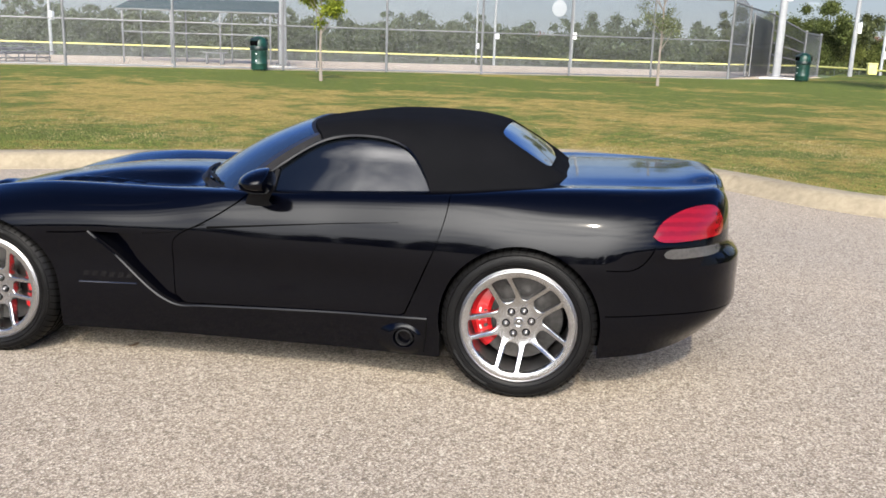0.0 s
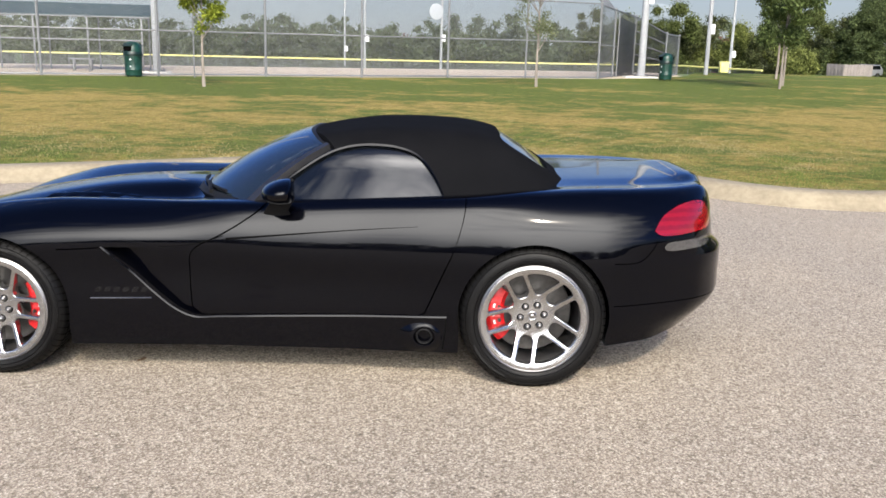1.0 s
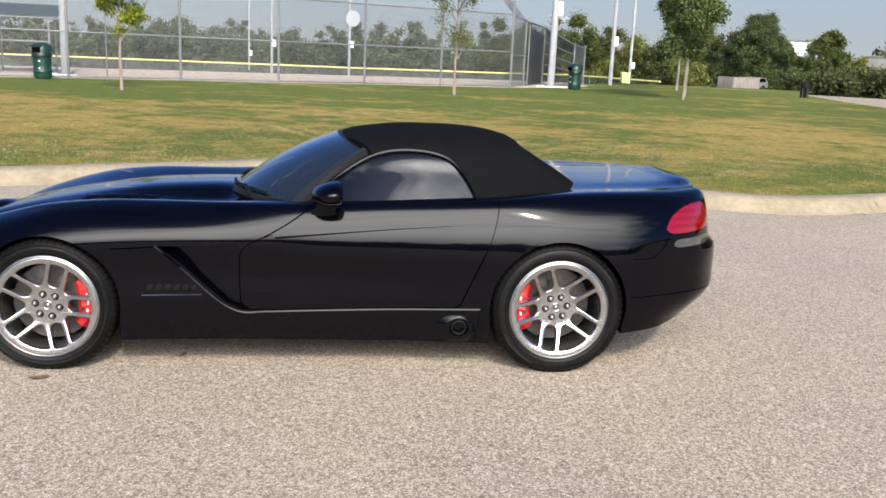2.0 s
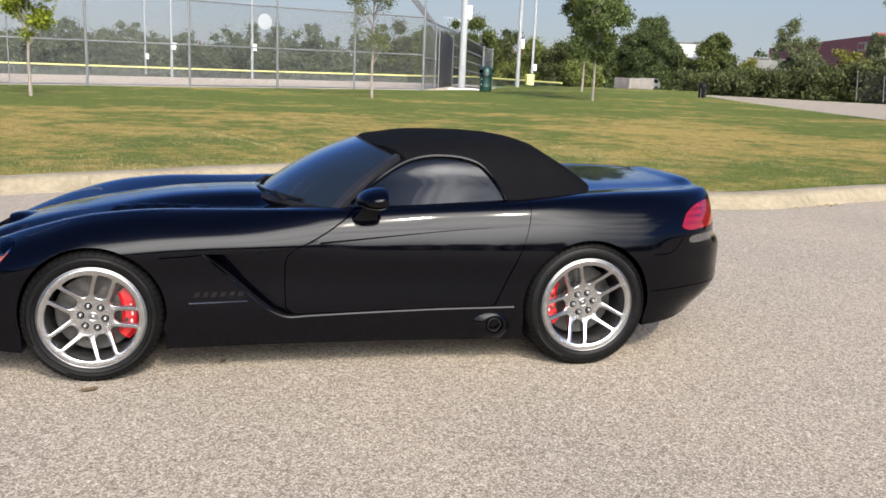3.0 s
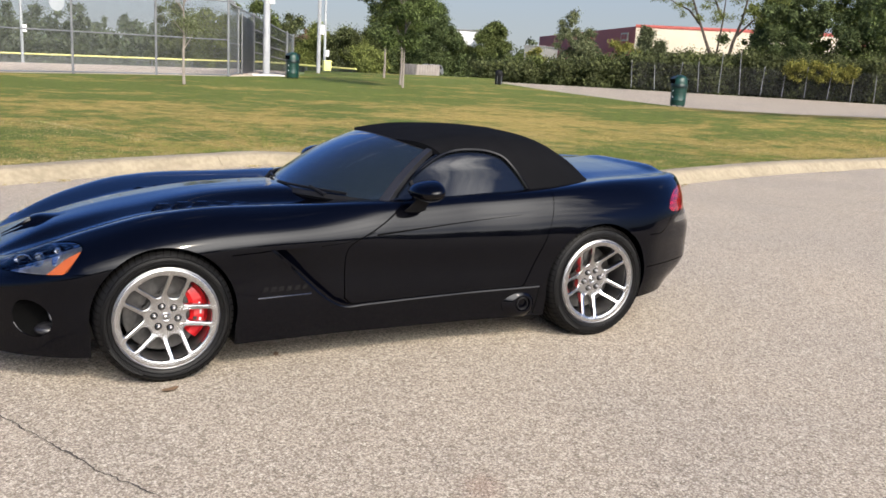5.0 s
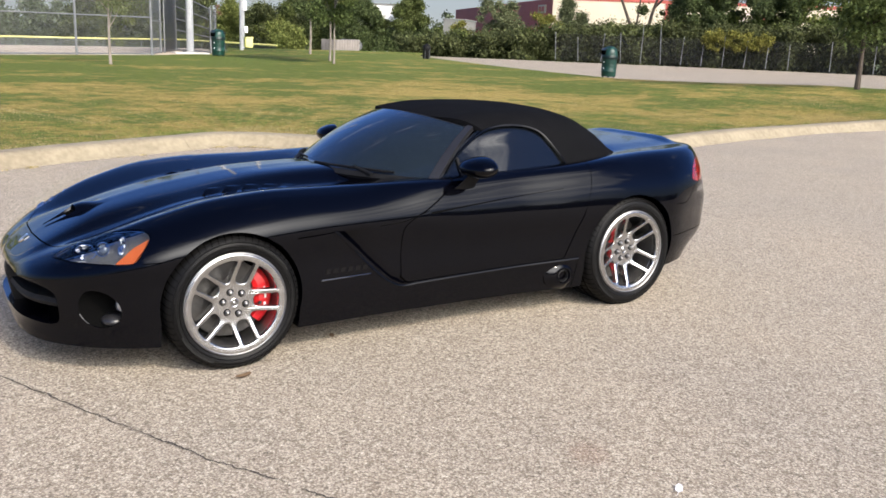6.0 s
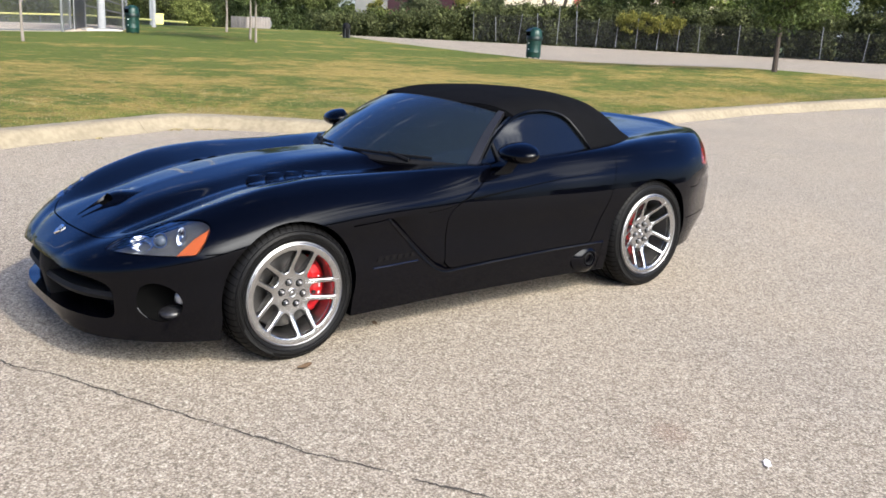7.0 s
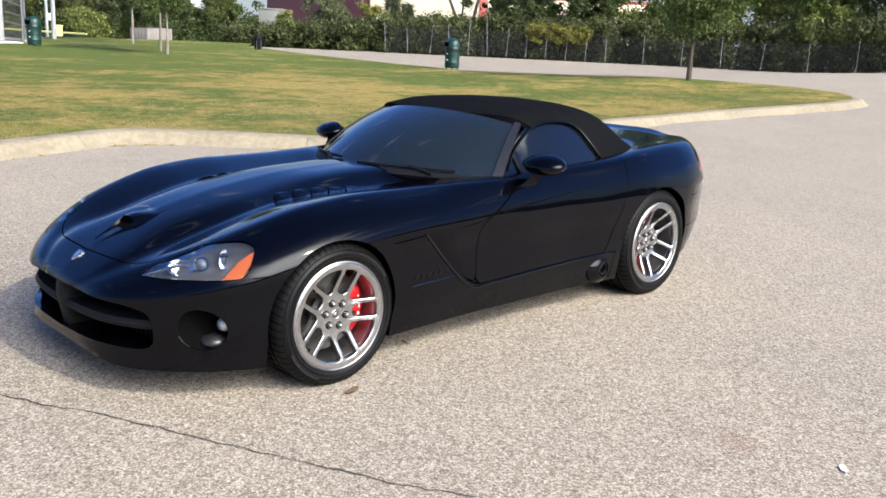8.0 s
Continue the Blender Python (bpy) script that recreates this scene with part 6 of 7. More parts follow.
dugout_cage()
screen = thing("dugout_screen", (7.35, 36.12, 0.17), math.degrees(math.atan2(3.5, 1.65)), "dark wind screen panel hung on the dugout cage", "screen")
bm = bmesh.new()
prism(bm, [(0.05, 0.10), (3.0, 0.05), (3.05, 2.35), (0.0, 2.6)], "y", -0.09, -0.06)
part("screen_cloth", bm, SCREEN, screen)
for x in (0.0, 3.1):
    part("post", tube(bmesh.new(), (x, -0.075, -0.03), (x, -0.075, 2.68 if x == 0 else 2.45), 0.035), GALV, screen)

outfield = thing("outfield_fence", (-50, 68, -1.4), label="low outfield fence with bright yellow plastic cap", category="fence")
cap_line = [(-62, 60, -0.30), (-49.4, 68.1, -0.26), (-33, 75, -0.36), (-16.7, 78.7, -0.40), (0, 79.8, -0.38), (14, 79.0, -0.26), (19, 73.5, -0.04), (22.4, 60, 0.02)]
for (x0, y0, z0), (x1, y1, z1) in zip(cap_line, cap_line[1:]):
    a, b = Vector((x0 + 50, y0 - 68, z0 + 1.4)), Vector((x1 + 50, y1 - 68, z1 + 1.4))
    part("yellow_cap", tube(bmesh.new(), a, b, 0.066, None, 8), YELLOW, outfield, "yellow corrugated fence cap")
    bm = bmesh.new()
    bm.faces.new([bm.verts.new(q) for q in (a - Vector((0, 0, 1.6)), b - Vector((0, 0, 1.6)), b, a)])
    part("wire_mesh", bm, FABRIC_CLEAR, outfield, "", 30, False)
    n = max(2, int((b - a).length / 3.05))
    for k in range(n):
        p = a.lerp(b, k / n)
        part("post", tube(bmesh.new(), p - Vector((0, 0, 1.6)), p, 0.03, None, 6), GALV, outfield)


def light_pole(at, r, height, boxes, label, pad=0.0):
    root = thing("light_pole", at, 0, label, "light pole")
    part("shaft", tube(bmesh.new(), (0, 0, -0.2), (0, 0, height), r, r * 0.75, 20), POLE_GREY, root)
    if pad:
        part("footing", box(bmesh.new(), (-pad, -pad * 0.6, -0.1), (pad, pad * 0.6, 0.06), 0.02), SLAB, root, "concrete footing")
        bm = box(bmesh.new(), (-r * 1.7, -r * 1.7, 0.06), (r * 1.7, r * 1.7, 0.10), 0.006)
        part("base_plate", bm, GALV, root)
        for sx in (-1, 1):
            for sy in (-1, 1):
                part("anchor_bolt", tube(bmesh.new(), (sx * r * 1.4, sy * r * 1.4, 0.1), (sx * r * 1.4, sy * r * 1.4, 0.17), 0.022), GALV, root)
    for z, w, h in boxes:
        part("switch_box", box(bmesh.new(), (r * 0.6, -w / 2, z), (r * 0.6 + w * 0.6, w / 2, z + h), 0.01), WHITE, root, "white electrical box")
    return root


light_pole((-10.7, 28.0, 0.15), 0.135, 12, (), "thick grey steel light pole on a bolted footing", 0.45)
light_pole((8.5, 35.9, 0.15), 0.165, 13, ((3.2, 0.35, 0.6),), "thick grey steel light pole beside the dugout", 0.75)
for x, y, z, r, b in ((-31.3, 46.4, -0.27, 0.10, ((1.9, 0.3, 0.5),)), (-6.3, 64.8, -0.7, 0.10, ((2.0, 0.45, 0.5),)), (-0.5, 65, -0.65, 0.10, ((2.1, 0.45, 0.5),)), (13.4, 42.8, 0.02, 0.11, ((2.2, 0.3, 0.5),)), (21.9, 65.8, -0.4, 0.11, ((1.2, 0.4, 0.5),)), (-9.9, 84.4, -0.95, 0.09, ((1.2, 0.4, 0.5),))):
    light_pole((x, y, z), r, 11, b, "slender grey field light pole with white box")


# dugout shelter with a metal roof
shelter = thing("dugout_shelter", (-14.2, 29.0, 0.15), 12, "open dugout shelter with blue-grey cloth roof on steel posts", "shelter")
bm = bmesh.new()
rows = []
for i in range(25):
    u = i / 24
    sag = 0.05 * math.sin(math.pi * ((u * 3) % 1.0))
    rows.append([(bm.verts.new((-2.9 + 5.9 * u, -1.3 + 2.8 * v, 1.95 + 0.47 * v - sag * math.sin(math.pi * v) + dz)), dz)[0] for dz in (0.0, 0.035) for v in (0.0, 0.25, 0.5, 0.75, 1.0)])
for p, q in zip(rows, rows[1:]):
    for j in range(4):
        bm.faces.new((p[j], q[j], q[j + 1], p[j + 1]))
        bm.faces.new((p[5 + j], p[6 + j], q[6 + j], q[5 + j]))
    for j in (0, 4):
        bm.faces.new((p[j], p[5 + j], q[5 + j], q[j]))
for p in (rows[0], rows[-1]):
    for j in range(4):
        bm.faces.new((p[j], p[j + 1], p[6 + j], p[5 + j]))
part("roof_cloth", bm, CANOPY, shelter, "slightly sagging blue-grey shade cloth", 40)
part("eave_rail", tube(bmesh.new(), (-2.9, -1.28, 1.93), (3.0, -1.28, 1.93), 0.03), GALV, shelter)
for x in (-2.7, -0.95, 0.85, 2.7):
    part("post", box(bmesh.new(), (x - 0.03, -1.25, -0.05), (x + 0.03, -1.19, 1.92), 0.008), GALV, shelter)
    part("post", box(bmesh.new(), (x - 0.03, 1.33, -0.05), (x + 0.03, 1.39, 2.38), 0.008), GALV, shelter)
part("back_rail", tube(bmesh.new(), (-2.7, -1.2, 1.12), (2.7, -1.2, 1.12), 0.03), GALV, shelter)
bench = thing("player_bench", (-13.6, 28.6, 0.15), 12, "low aluminium player bench under the shelter", "bench")
part("seat_plank", box(bmesh.new(), (-0.45, -0.15, 0.40), (0.45, 0.15, 0.45), 0.01), GALV, bench)
for x in (-0.3, 0.3):
    part("leg", box(bmesh.new(), (x - 0.03, -0.12, 0), (x + 0.03, 0.12, 0.40), 0.005), GALV, bench)
bleachers = thing("bleachers", (-18.6, 23.05, 0.15), 75, "small aluminium spectator bleachers with black plank ends", "bleachers")
for i in range(3):
    for name, y, z, w in (("seat_plank", i * 0.6, 0.33 + i * 0.12, 0.26), ("foot_plank", i * 0.6 + 0.3, 0.13 + i * 0.12, 0.25)):
        part(name, box(bmesh.new(), (-0.8, y, z), (2.2, y + w, z + 0.04), 0.008), GALV, bleachers)
        part("end_cap", box(bmesh.new(), (2.2, y - 0.005, z - 0.01), (2.235, y + w + 0.005, z + 0.045), 0.008), TRIM, bleachers, "black plastic plank end cap")
for x in (-0.6, 0.7, 2.0):
    part("frame", tube(bmesh.new(), (x, 0.1, 0.05), (x, 1.6, 0.52), 0.02), GALV, bleachers)
    for y, z in ((0.13, 0.33), (0.73, 0.45), (1.33, 0.57)):
        part("leg", tube(bmesh.new(), (x, y, -0.03), (x, y, z), 0.02), GALV, bleachers)


# ---- litter bins ----
def litter_bin(at, label):
    root = thing("litter_bin", at, 0, label, "litter bin", "park litter bins")
    bm = bmesh.new()
    lathe(bm, [(0.0, 0.02), (0.255, 0.02), (0.27, 0.04), (0.272, 0.20), (0.280, 0.215), (0.272, 0.23), (0.274, 0.42), (0.283, 0.435), (0.274, 0.45), (0.278, 0.66), (0.0, 0.66)], None, 40)
    part("drum", bm, CAN_GREEN, root, "ribbed green steel drum", 30)
    bm = bmesh.new()
    lathe(bm, [(0.280, 0.645), (0.302, 0.655), (0.306, 0.70), (0.300, 0.775), (0.290, 0.79), (0.270, 0.79)], None, 40)
    part("collar", bm, CAN_DARK, root, "dark green lid collar", 30)
    bm = bmesh.new()
    lathe(bm, [(0.285, 0.785), (0.284, 0.84), (0.270, 0.93), (0.235, 1.01), (0.17, 1.075), (0.08, 1.11), (0.0, 1.118)], None, 40)
    lid = part("dome_lid", bm, CAN_GREEN, root, "rounded green dome lid", 30)
    for a in (70, 250):
        m = Matrix.Rotation(radians(a), 4, "Z")
        # solid near-black block stands for the shade inside the opening
        part("flap", box(bmesh.new(), (0.22, -0.14, 0.80), (0.292, 0.14, 0.955), 0.02, m), GAP, lid, "near-black block for the shaded opening under the hood")
        hood = bmesh.new()
        prism(hood, [(0.16, 1.03), (0.305, 0.955), (0.31, 0.97), (0.17, 1.06)], "y", -0.165, 0.165)
        for v in hood.verts:
            v.co = m @ v.co
        part("hood", hood, CAN_DARK, lid, "small hood over the opening", 30)
    for z in (0.30, 0.52):
        part("sticker", box(bmesh.new(), (-0.02, -0.290, z), (0.02, -0.276, z + 0.04), 0.002), WHITE, root, "small pale sticker")
    for k in range(4):
        x, y = polar(0.2, 45 + 90 * k)
        part("foot", tube(bmesh.new(), (x, y, -0.02), (x, y, 0.03), 0.03), CAN_GREEN, root)
    return root


bin_one = litter_bin((-10.5, 24.9, 0.17), "dark green dome-topped park litter bin on the lawn")
for x, y in ((9.05, 33.7), (19.45, 20.5)):
    copy_thing(bin_one, pose(x, y, rise(x, y) + 0.17, 0, 0, random.uniform(0, 360)))


# ---- trees and woods ----
def leaves(name, centres, count, size, material, parent, seed, flat=0.75, label="", core=0):
    """Many small leaf cards in uneven clumps: centres are (x, y, z, radius)."""
    rng = np.random.default_rng(seed)
    c = np.array(centres)
    weight = c[:, 3] ** 2
    pick = rng.choice(len(c), count, p=weight / weight.sum())
    d = rng.normal(size=(count, 3))
    d /= np.linalg.norm(d, axis=1)[:, None]
    r = c[pick, 3] * rng.uniform(0.05, 1.0, count) ** 0.5 * np.clip(rng.normal(1.0, 0.25, count), 0.4, 1.9)
    p = c[pick, :3] + d * r[:, None] * np.array([1, 1, flat])
    u = rng.normal(size=(count, 3))
    u /= np.linalg.norm(u, axis=1)[:, None]
    v = np.cross(u, rng.normal(size=(count, 3)))
    v /= np.linalg.norm(v, axis=1)[:, None]
    s = size * rng.uniform(0.55, 1.35, count)[:, None]
    if core:
        # larger leaf sprays deep inside each clump close the gaps
        p[:core] = c[pick[:core], :3] + d[:core] * (r[:core] * 0.62)[:, None] * np.array([1, 1, flat])
        s[:core] *= 1.9
    verts = np.stack([p - u * s, p + v * s * 0.55, p + u * s, p - v * s * 0.55], 1).reshape(-1, 3)
    faces = np.arange(count * 4).reshape(-1, 4)
    me = bpy.data.meshes.new(name)
    me.from_pydata(verts.tolist(), [], faces.tolist())
    return mesh_part(name, me, material, parent, label, 30, False)


def clumps(rng, centre, rx, rz, n, r0, r1):
    out = []
    for _ in range(n):
        d = Vector((rng.gauss(0, 1), rng.gauss(0, 1), rng.gauss(0, 1))).normalized() * rng.uniform(0.35, 1.0) ** 0.6
        out.append((centre[0] + d.x * rx, centre[1] + d.y * rx, centre[2] + d.z * rz, rng.uniform(r0, r1)))
    return out


def tree(at, height, trunk_r, crown_z, rx, rz, leaf_count, leaf_size, material, label, seed, n_clumps=26, lean=0.0, spread=0.33):
    rng = random.Random(seed)
    root = thing("tree", at, rng.uniform(0, 360) if lean == 0 else 0, label, "tree", "park trees")
    bm = bmesh.new()
    prev, r = Vector((0, 0, -0.1)), trunk_r * 1.25
    for i in range(1, 8):
        t = i / 7
        p = Vector((lean * t ** 1.5 + rng.gauss(0, trunk_r * 0.25), rng.gauss(0, trunk_r * 0.25), height * 0.9 * t))
        q = trunk_r * (1 - 0.8 * t)
        tube(bm, prev, p, r, q, 9)
        prev, r = p, q
    cl = clumps(rng, (lean * 0.7, 0, crown_z), rx, rz, n_clumps, rx * spread * 0.7, rx * spread * 1.25)
    wood = PALE_BARK if trunk_r < 0.07 else BARK
    part("trunk", bm, wood, root, "slender tapered trunk")
    for x, y, z, _ in cl[:12]:
        t = max(0.3, min(0.85, (z - rz * 0.5) / height))
        a = Vector((lean * t ** 1.5, 0, height * 0.9 * t))
        bl = bmesh.new()
        mid = a.lerp(Vector((x, y, z)), 0.5) + Vector((0, 0, -0.06 * height * 0.2))
        tube(bl, a, mid, trunk_r * 0.42, trunk_r * 0.28, 6)
        tube(bl, mid, (x, y, z), trunk_r * 0.28, trunk_r * 0.08, 6)
        part("limb", bl, wood, root)
    leaves("crown", cl, leaf_count, leaf_size, material, root, seed, 0.85, "uneven leafy crown with gaps")
    return root


tree((-7.05, 20.4, 0.15), 3.6, 0.045, 2.55, 0.56, 1.0, 8500, 0.042, LEAF_YELLOW, "young yellow-green shade tree on the lawn", 5, 40, 0.0, 0.42)
tree((2.7, 25.2, 0.15), 4.2, 0.045, 2.95, 0.85, 1.3, 6500, 0.036, LEAF_GREY, "young thin-leaved tree in front of the fence", 7, 40, 0.0, 0.36)
tree((11.9, 28.2, 0.15), 6.6, 0.042, 3.75, 1.25, 2.4, 30000, 0.058, LEAF_MAPLE, "dense green young maple on the lawn", 9, 40)
tree((13.0, 30.9, 0.15), 5.4, 0.05, 3.7, 1.15, 1.6, 9000, 0.06, LEAF_OLIVE, "slim green tree standing behind another", 10, 24)
tree((15.7, 39.0, 0.15), 6.0, 0.06, 3.9, 1.3, 2.0, 11000, 0.07, LEAF_DARK, "dark green tree near the wooden enclosure", 11, 30)
tree((20.15, 10.85, rise(20.15, 10.85) + 0.15), 6.5, 0.072, 3.75, 2.1, 2.1, 30000, 0.058, LEAF_MAPLE, "spreading dark green tree at the lawn's end", 12, 40)

stake = thing("tree_stake", (-8.69, 25.54, 0.15), 0, "slender pale steel stake standing on the lawn", "stake")
part("shaft", tube(bmesh.new(), (0, 0, -0.1), (0, 0, 2.1), 0.022, None, 8), GALV, stake)
part("cap", tube(bmesh.new(), (0, 0, 2.1), (0, 0, 2.13), 0.03, None, 8), GALV, stake)


def woods(name, rows, material, count, size, label, seed, flat=0.9):
    ob = leaves(name, rows, count, size, material, None, seed, flat, "", count // 3)
    return tagged(ob, label, "woods", "", "stuff")


rng = random.Random(21)
far, far_rust = [], []
for i in range(150):
    x = -190 + 300 * i / 149 + rng.uniform(-2, 2)
    y = 205 - abs(x + 20) * 0.18 + rng.uniform(-12, 12)
    base = -6.5
    top = 4.9 + 3.4 * noise.noise(Vector((x * 0.045, 0, 0))) + 2.4 * noise.noise(Vector((x * 0.15, 3, 0))) + rng.uniform(-1.2, 1.2)
    wide = rng.uniform(2.6, 4.6)
    rows = far_rust if rng.random() < 0.025 else far
    for k in range(14):
        h = rng.uniform(0.25, 1.0)
        s = wide * math.sqrt(max(0.04, 1 - (2 * h - 1.1) ** 2 * 0.85))
        a = rng.uniform(0, 6.28)
        rows.append((x + s * math.cos(a) * 0.8, y + s * math.sin(a) * 0.8, base + (top - base) * h, rng.uniform(0.9, 1.9)))
for i in range(300):
    x = -190 + i + rng.uniform(-1, 1)
    for z in (-5.5, -3.8, -2.0, -0.4, 1.2 + 1.6 * noise.noise(Vector((x * 0.06, 12, 0)))):
        far.append((x, 203 - abs(x + 20) * 0.18 + rng.uniform(-4, 4), z + rng.uniform(-0.6, 0.6), rng.uniform(1.5, 2.4)))
woods("far_woods", far, LEAF_FAR, 420000, 0.24, "line of woods beyond the outfield, paled for distance haze", 31)
woods("far_woods", far_rust, LEAF_RUST, 5000, 0.22, "rust-red autumn trees among the far woods", 32)

mids = ([], [], [])
for i in range(30):
    t = i / 29
    x, y = 12 + 28 * t + rng.uniform(-1.2, 1.2), 76 - 9 * t + rng.uniform(-5, 4)
    if t > 0.72:
        continue
    top = 3.9 + 2.4 * noise.noise(Vector((x * 0.35, 1, 0))) + 1.5 * rng.uniform(-1, 1)
    wide = rng.uniform(1.2, 2.1)
    rows = rng.choice(mids)
    for k in range(16):
        a, e = rng.uniform(0, 6.28), rng.uniform(0.0, 1.0)
        s = wide * math.sqrt(max(0.05, 1 - (2 * e - 0.9) ** 2 * 0.75))
        rows.append((x + s * math.cos(a) * 0.75, y + s * math.sin(a) * 0.75, -0.6 + (top + 0.2) * e, rng.uniform(0.45, 0.95)))
    for k in range(3):
        rows.append((x + rng.uniform(-1, 1), y + 1.0, 0.2 + 0.5 * k, 0.9))


def farther(rows, k):
    """The same clumps seen from the lot, k times as far and as large."""
    return [(-2.5 + (x + 2.5) * k, -5 + (y + 5) * k, 1.6 + (z - 1.6) * k, r * k) for x, y, z, r in rows]


mids = [farther(rows, 1.7) for rows in mids]
woods("mid_woods", mids[0], LEAF_MID, 90000, 0.13, "mixed green trees behind the ball field corner", 33)
woods("mid_woods", mids[1], LEAF_SCRUB, 90000, 0.13, "dark green trees behind the ball field corner", 45)
woods("mid_woods", mids[2], LEAF_OLIVE, 70000, 0.13, "olive-green trees behind the ball field corner", 46)
dark, brown, bush = [], [], []
for rows, (x, y), top, r, n in ((dark, (56.8, 117.2), 8.4, 4.3, 110), (brown, (64.9, 112.9), 6.7, 2.9, 70), (brown, (61.9, 116.5), 3.3, 2.2, 26), (brown, (68.6, 110.6), 2.9, 2.0, 26)):
    for _ in range(n):
        e = rng.uniform(0.0, 1.0)
        s = r * math.sqrt(max(0.08, 1 - (2 * e - 0.85) ** 2 * 0.8))
        a, q = rng.uniform(0, 6.28), rng.uniform(0.2, 1.0)
        rows.append((x + s * q * math.cos(a), y + s * q * math.sin(a), -1.4 + (top + 0.8) * e, rng.uniform(0.5, 1.0) * (0.5 + 0.18 * r)))
for i in range(90):
    t = i / 89
    x, y = 52.0 + 17.5 * t + rng.uniform(-0.6, 0.6), 119.5 - 9.5 * t + rng.uniform(-1.5, 1.5)
    top = 1.0 + 0.9 * noise.noise(Vector((i * 0.21, 7, 0)))
    for z in (-1.3, -0.5, 0.3, top):
        bush.append((x, y, z, rng.uniform(0.6, 1.1)))
woods("dark_trees", dark, LEAF_DARK, 90000, 0.12, "tall dark broadleaf trees beyond the road", 34)
woods("brown_trees", brown, LEAF_MID, 60000, 0.14, "brownish green trees beyond the road", 53)
woods("bushes", bush, LEAF_DARK, 30000, 0.13, "low dark bushes at the end of the road", 54)

HEDGE = [(25.5, 45.5), (29.5, 42.5), (34.6, 38.0), (38.9, 33.8), (42.0, 29.8), (46.6, 21.6), (48.8, 16.5), (52, 6)]
low, lit, tall = [], [], []
for i in range(300):
    t = i / 299 * (len(HEDGE) - 1)
    k = min(int(t), len(HEDGE) - 2)
    a, b = Vector(HEDGE[k]), Vector(HEDGE[k + 1])
    p = a.lerp(b, t - k) + Vector((rng.uniform(0.1, 3.2), rng.uniform(0.1, 3.2)))
    g = rise(p.x, p.y)
    share = min(1.0, i / 96)
    top = 0.85 + 1.0 * share + (0.3 + 0.4 * share) * noise.noise(Vector((i * 0.155, 5, 0))) + 0.9 * (i / 299) ** 2
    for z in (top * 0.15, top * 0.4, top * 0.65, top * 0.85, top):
        # some top clumps take lighter leaves: their sunlit look is in the colour
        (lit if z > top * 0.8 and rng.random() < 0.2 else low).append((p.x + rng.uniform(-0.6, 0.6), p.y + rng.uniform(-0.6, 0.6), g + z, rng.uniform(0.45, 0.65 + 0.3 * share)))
for x, y, top, r in ((43.5, 37.5, 8.5, 2.4), (47.5, 34.0, 9, 2.6), (51, 28, 9, 2.8), (53, 22, 9.5, 3.0), (54.5, 15, 9, 3.0), (56, 8, 9, 3.0), (46, 41, 7, 2.0), (43.2, 39.8, 8, 1.7), (45.6, 35.6, 8, 2.3), (49.3, 31, 8.5, 2.5), (52, 25, 9, 2.7), (54, 18.5, 9, 2.9), (55.5, 11.5, 9, 2.9), (48.2, 26.5, 5, 1.9), (50.4, 20.5, 5.5, 2.0), (52.6, 12.5, 5.5, 2.2), (57, 25, 10, 3.2), (58.5, 17, 10, 3.2)):
    for _ in range(44):
        e = rng.uniform(0.0, 1.0)
        w = r * 0.8 * math.sqrt(max(0.08, 1 - (2 * e - 0.85) ** 2 * 0.75))
        tall.append((x + max(-w, min(w, rng.gauss(0, w * 0.6))), y + max(-w, min(w, rng.gauss(0, w * 0.6))), rise(x, y) + 0.8 + (top - 0.8) * e, rng.uniform(0.6, 1.0) * r * 0.42))
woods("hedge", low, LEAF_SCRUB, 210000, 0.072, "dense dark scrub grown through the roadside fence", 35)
woods("hedge", lit, LEAF_MID, 30000, 0.06, "lighter green vines on top of the scrub, coloured as sunlit", 36)
woods("roadside_trees", tall[::2], LEAF_GREEN, 125000, 0.085, "tall green trees behind the roadside fence", 37)
woods("roadside_trees", tall[1::2], LEAF_OLIVE, 125000, 0.085, "tall olive-green trees behind the roadside fence", 52)
soft = []
for x, y, top, r in ((32.6, 46.6, 4.7, 1.5), (33.6, 46.0, 3.6, 1.2), (36.6, 43.6, 4.0, 0.8), (37.3, 43.0, 3.0, 0.9)):
    for _ in range(60):
        e = rng.uniform(0.0, 1.0)
        w = r * (1.05 - 0.75 * e ** 1.6)
        a, q = rng.uniform(0, 6.28), rng.uniform(0.1, 1.0)
        soft.append((x + w * q * math.cos(a), y + w * q * math.sin(a), 0.3 + (top - 0.3) * e, rng.uniform(0.22, 0.5)))
woods("feathery_shrubs", soft, LEAF_GREY, 52000, 0.05, "tall feathery grey-green shrubs before the warehouse", 61)
glade = []
for x, y, top, r in ((34.4, 43.6, 2.6, 1.1), (35.4, 42.9, 2.2, 0.9), (30.2, 46.6, 1.9, 0.8)):
    for _ in range(26):
        a, q, e = rng.uniform(0, 6.28), rng.uniform(0.0, 1.0), rng.uniform(0.2, 1.0)
        glade.append((x + r * q * math.cos(a), y + r * q * math.sin(a), 0.2 + top * e, rng.uniform(0.2, 0.42)))
woods("yellow_shrubs", glade, LEAF_VINE, 20000, 0.045, "sunlit yellow-green shrubs by the roadside", 62)
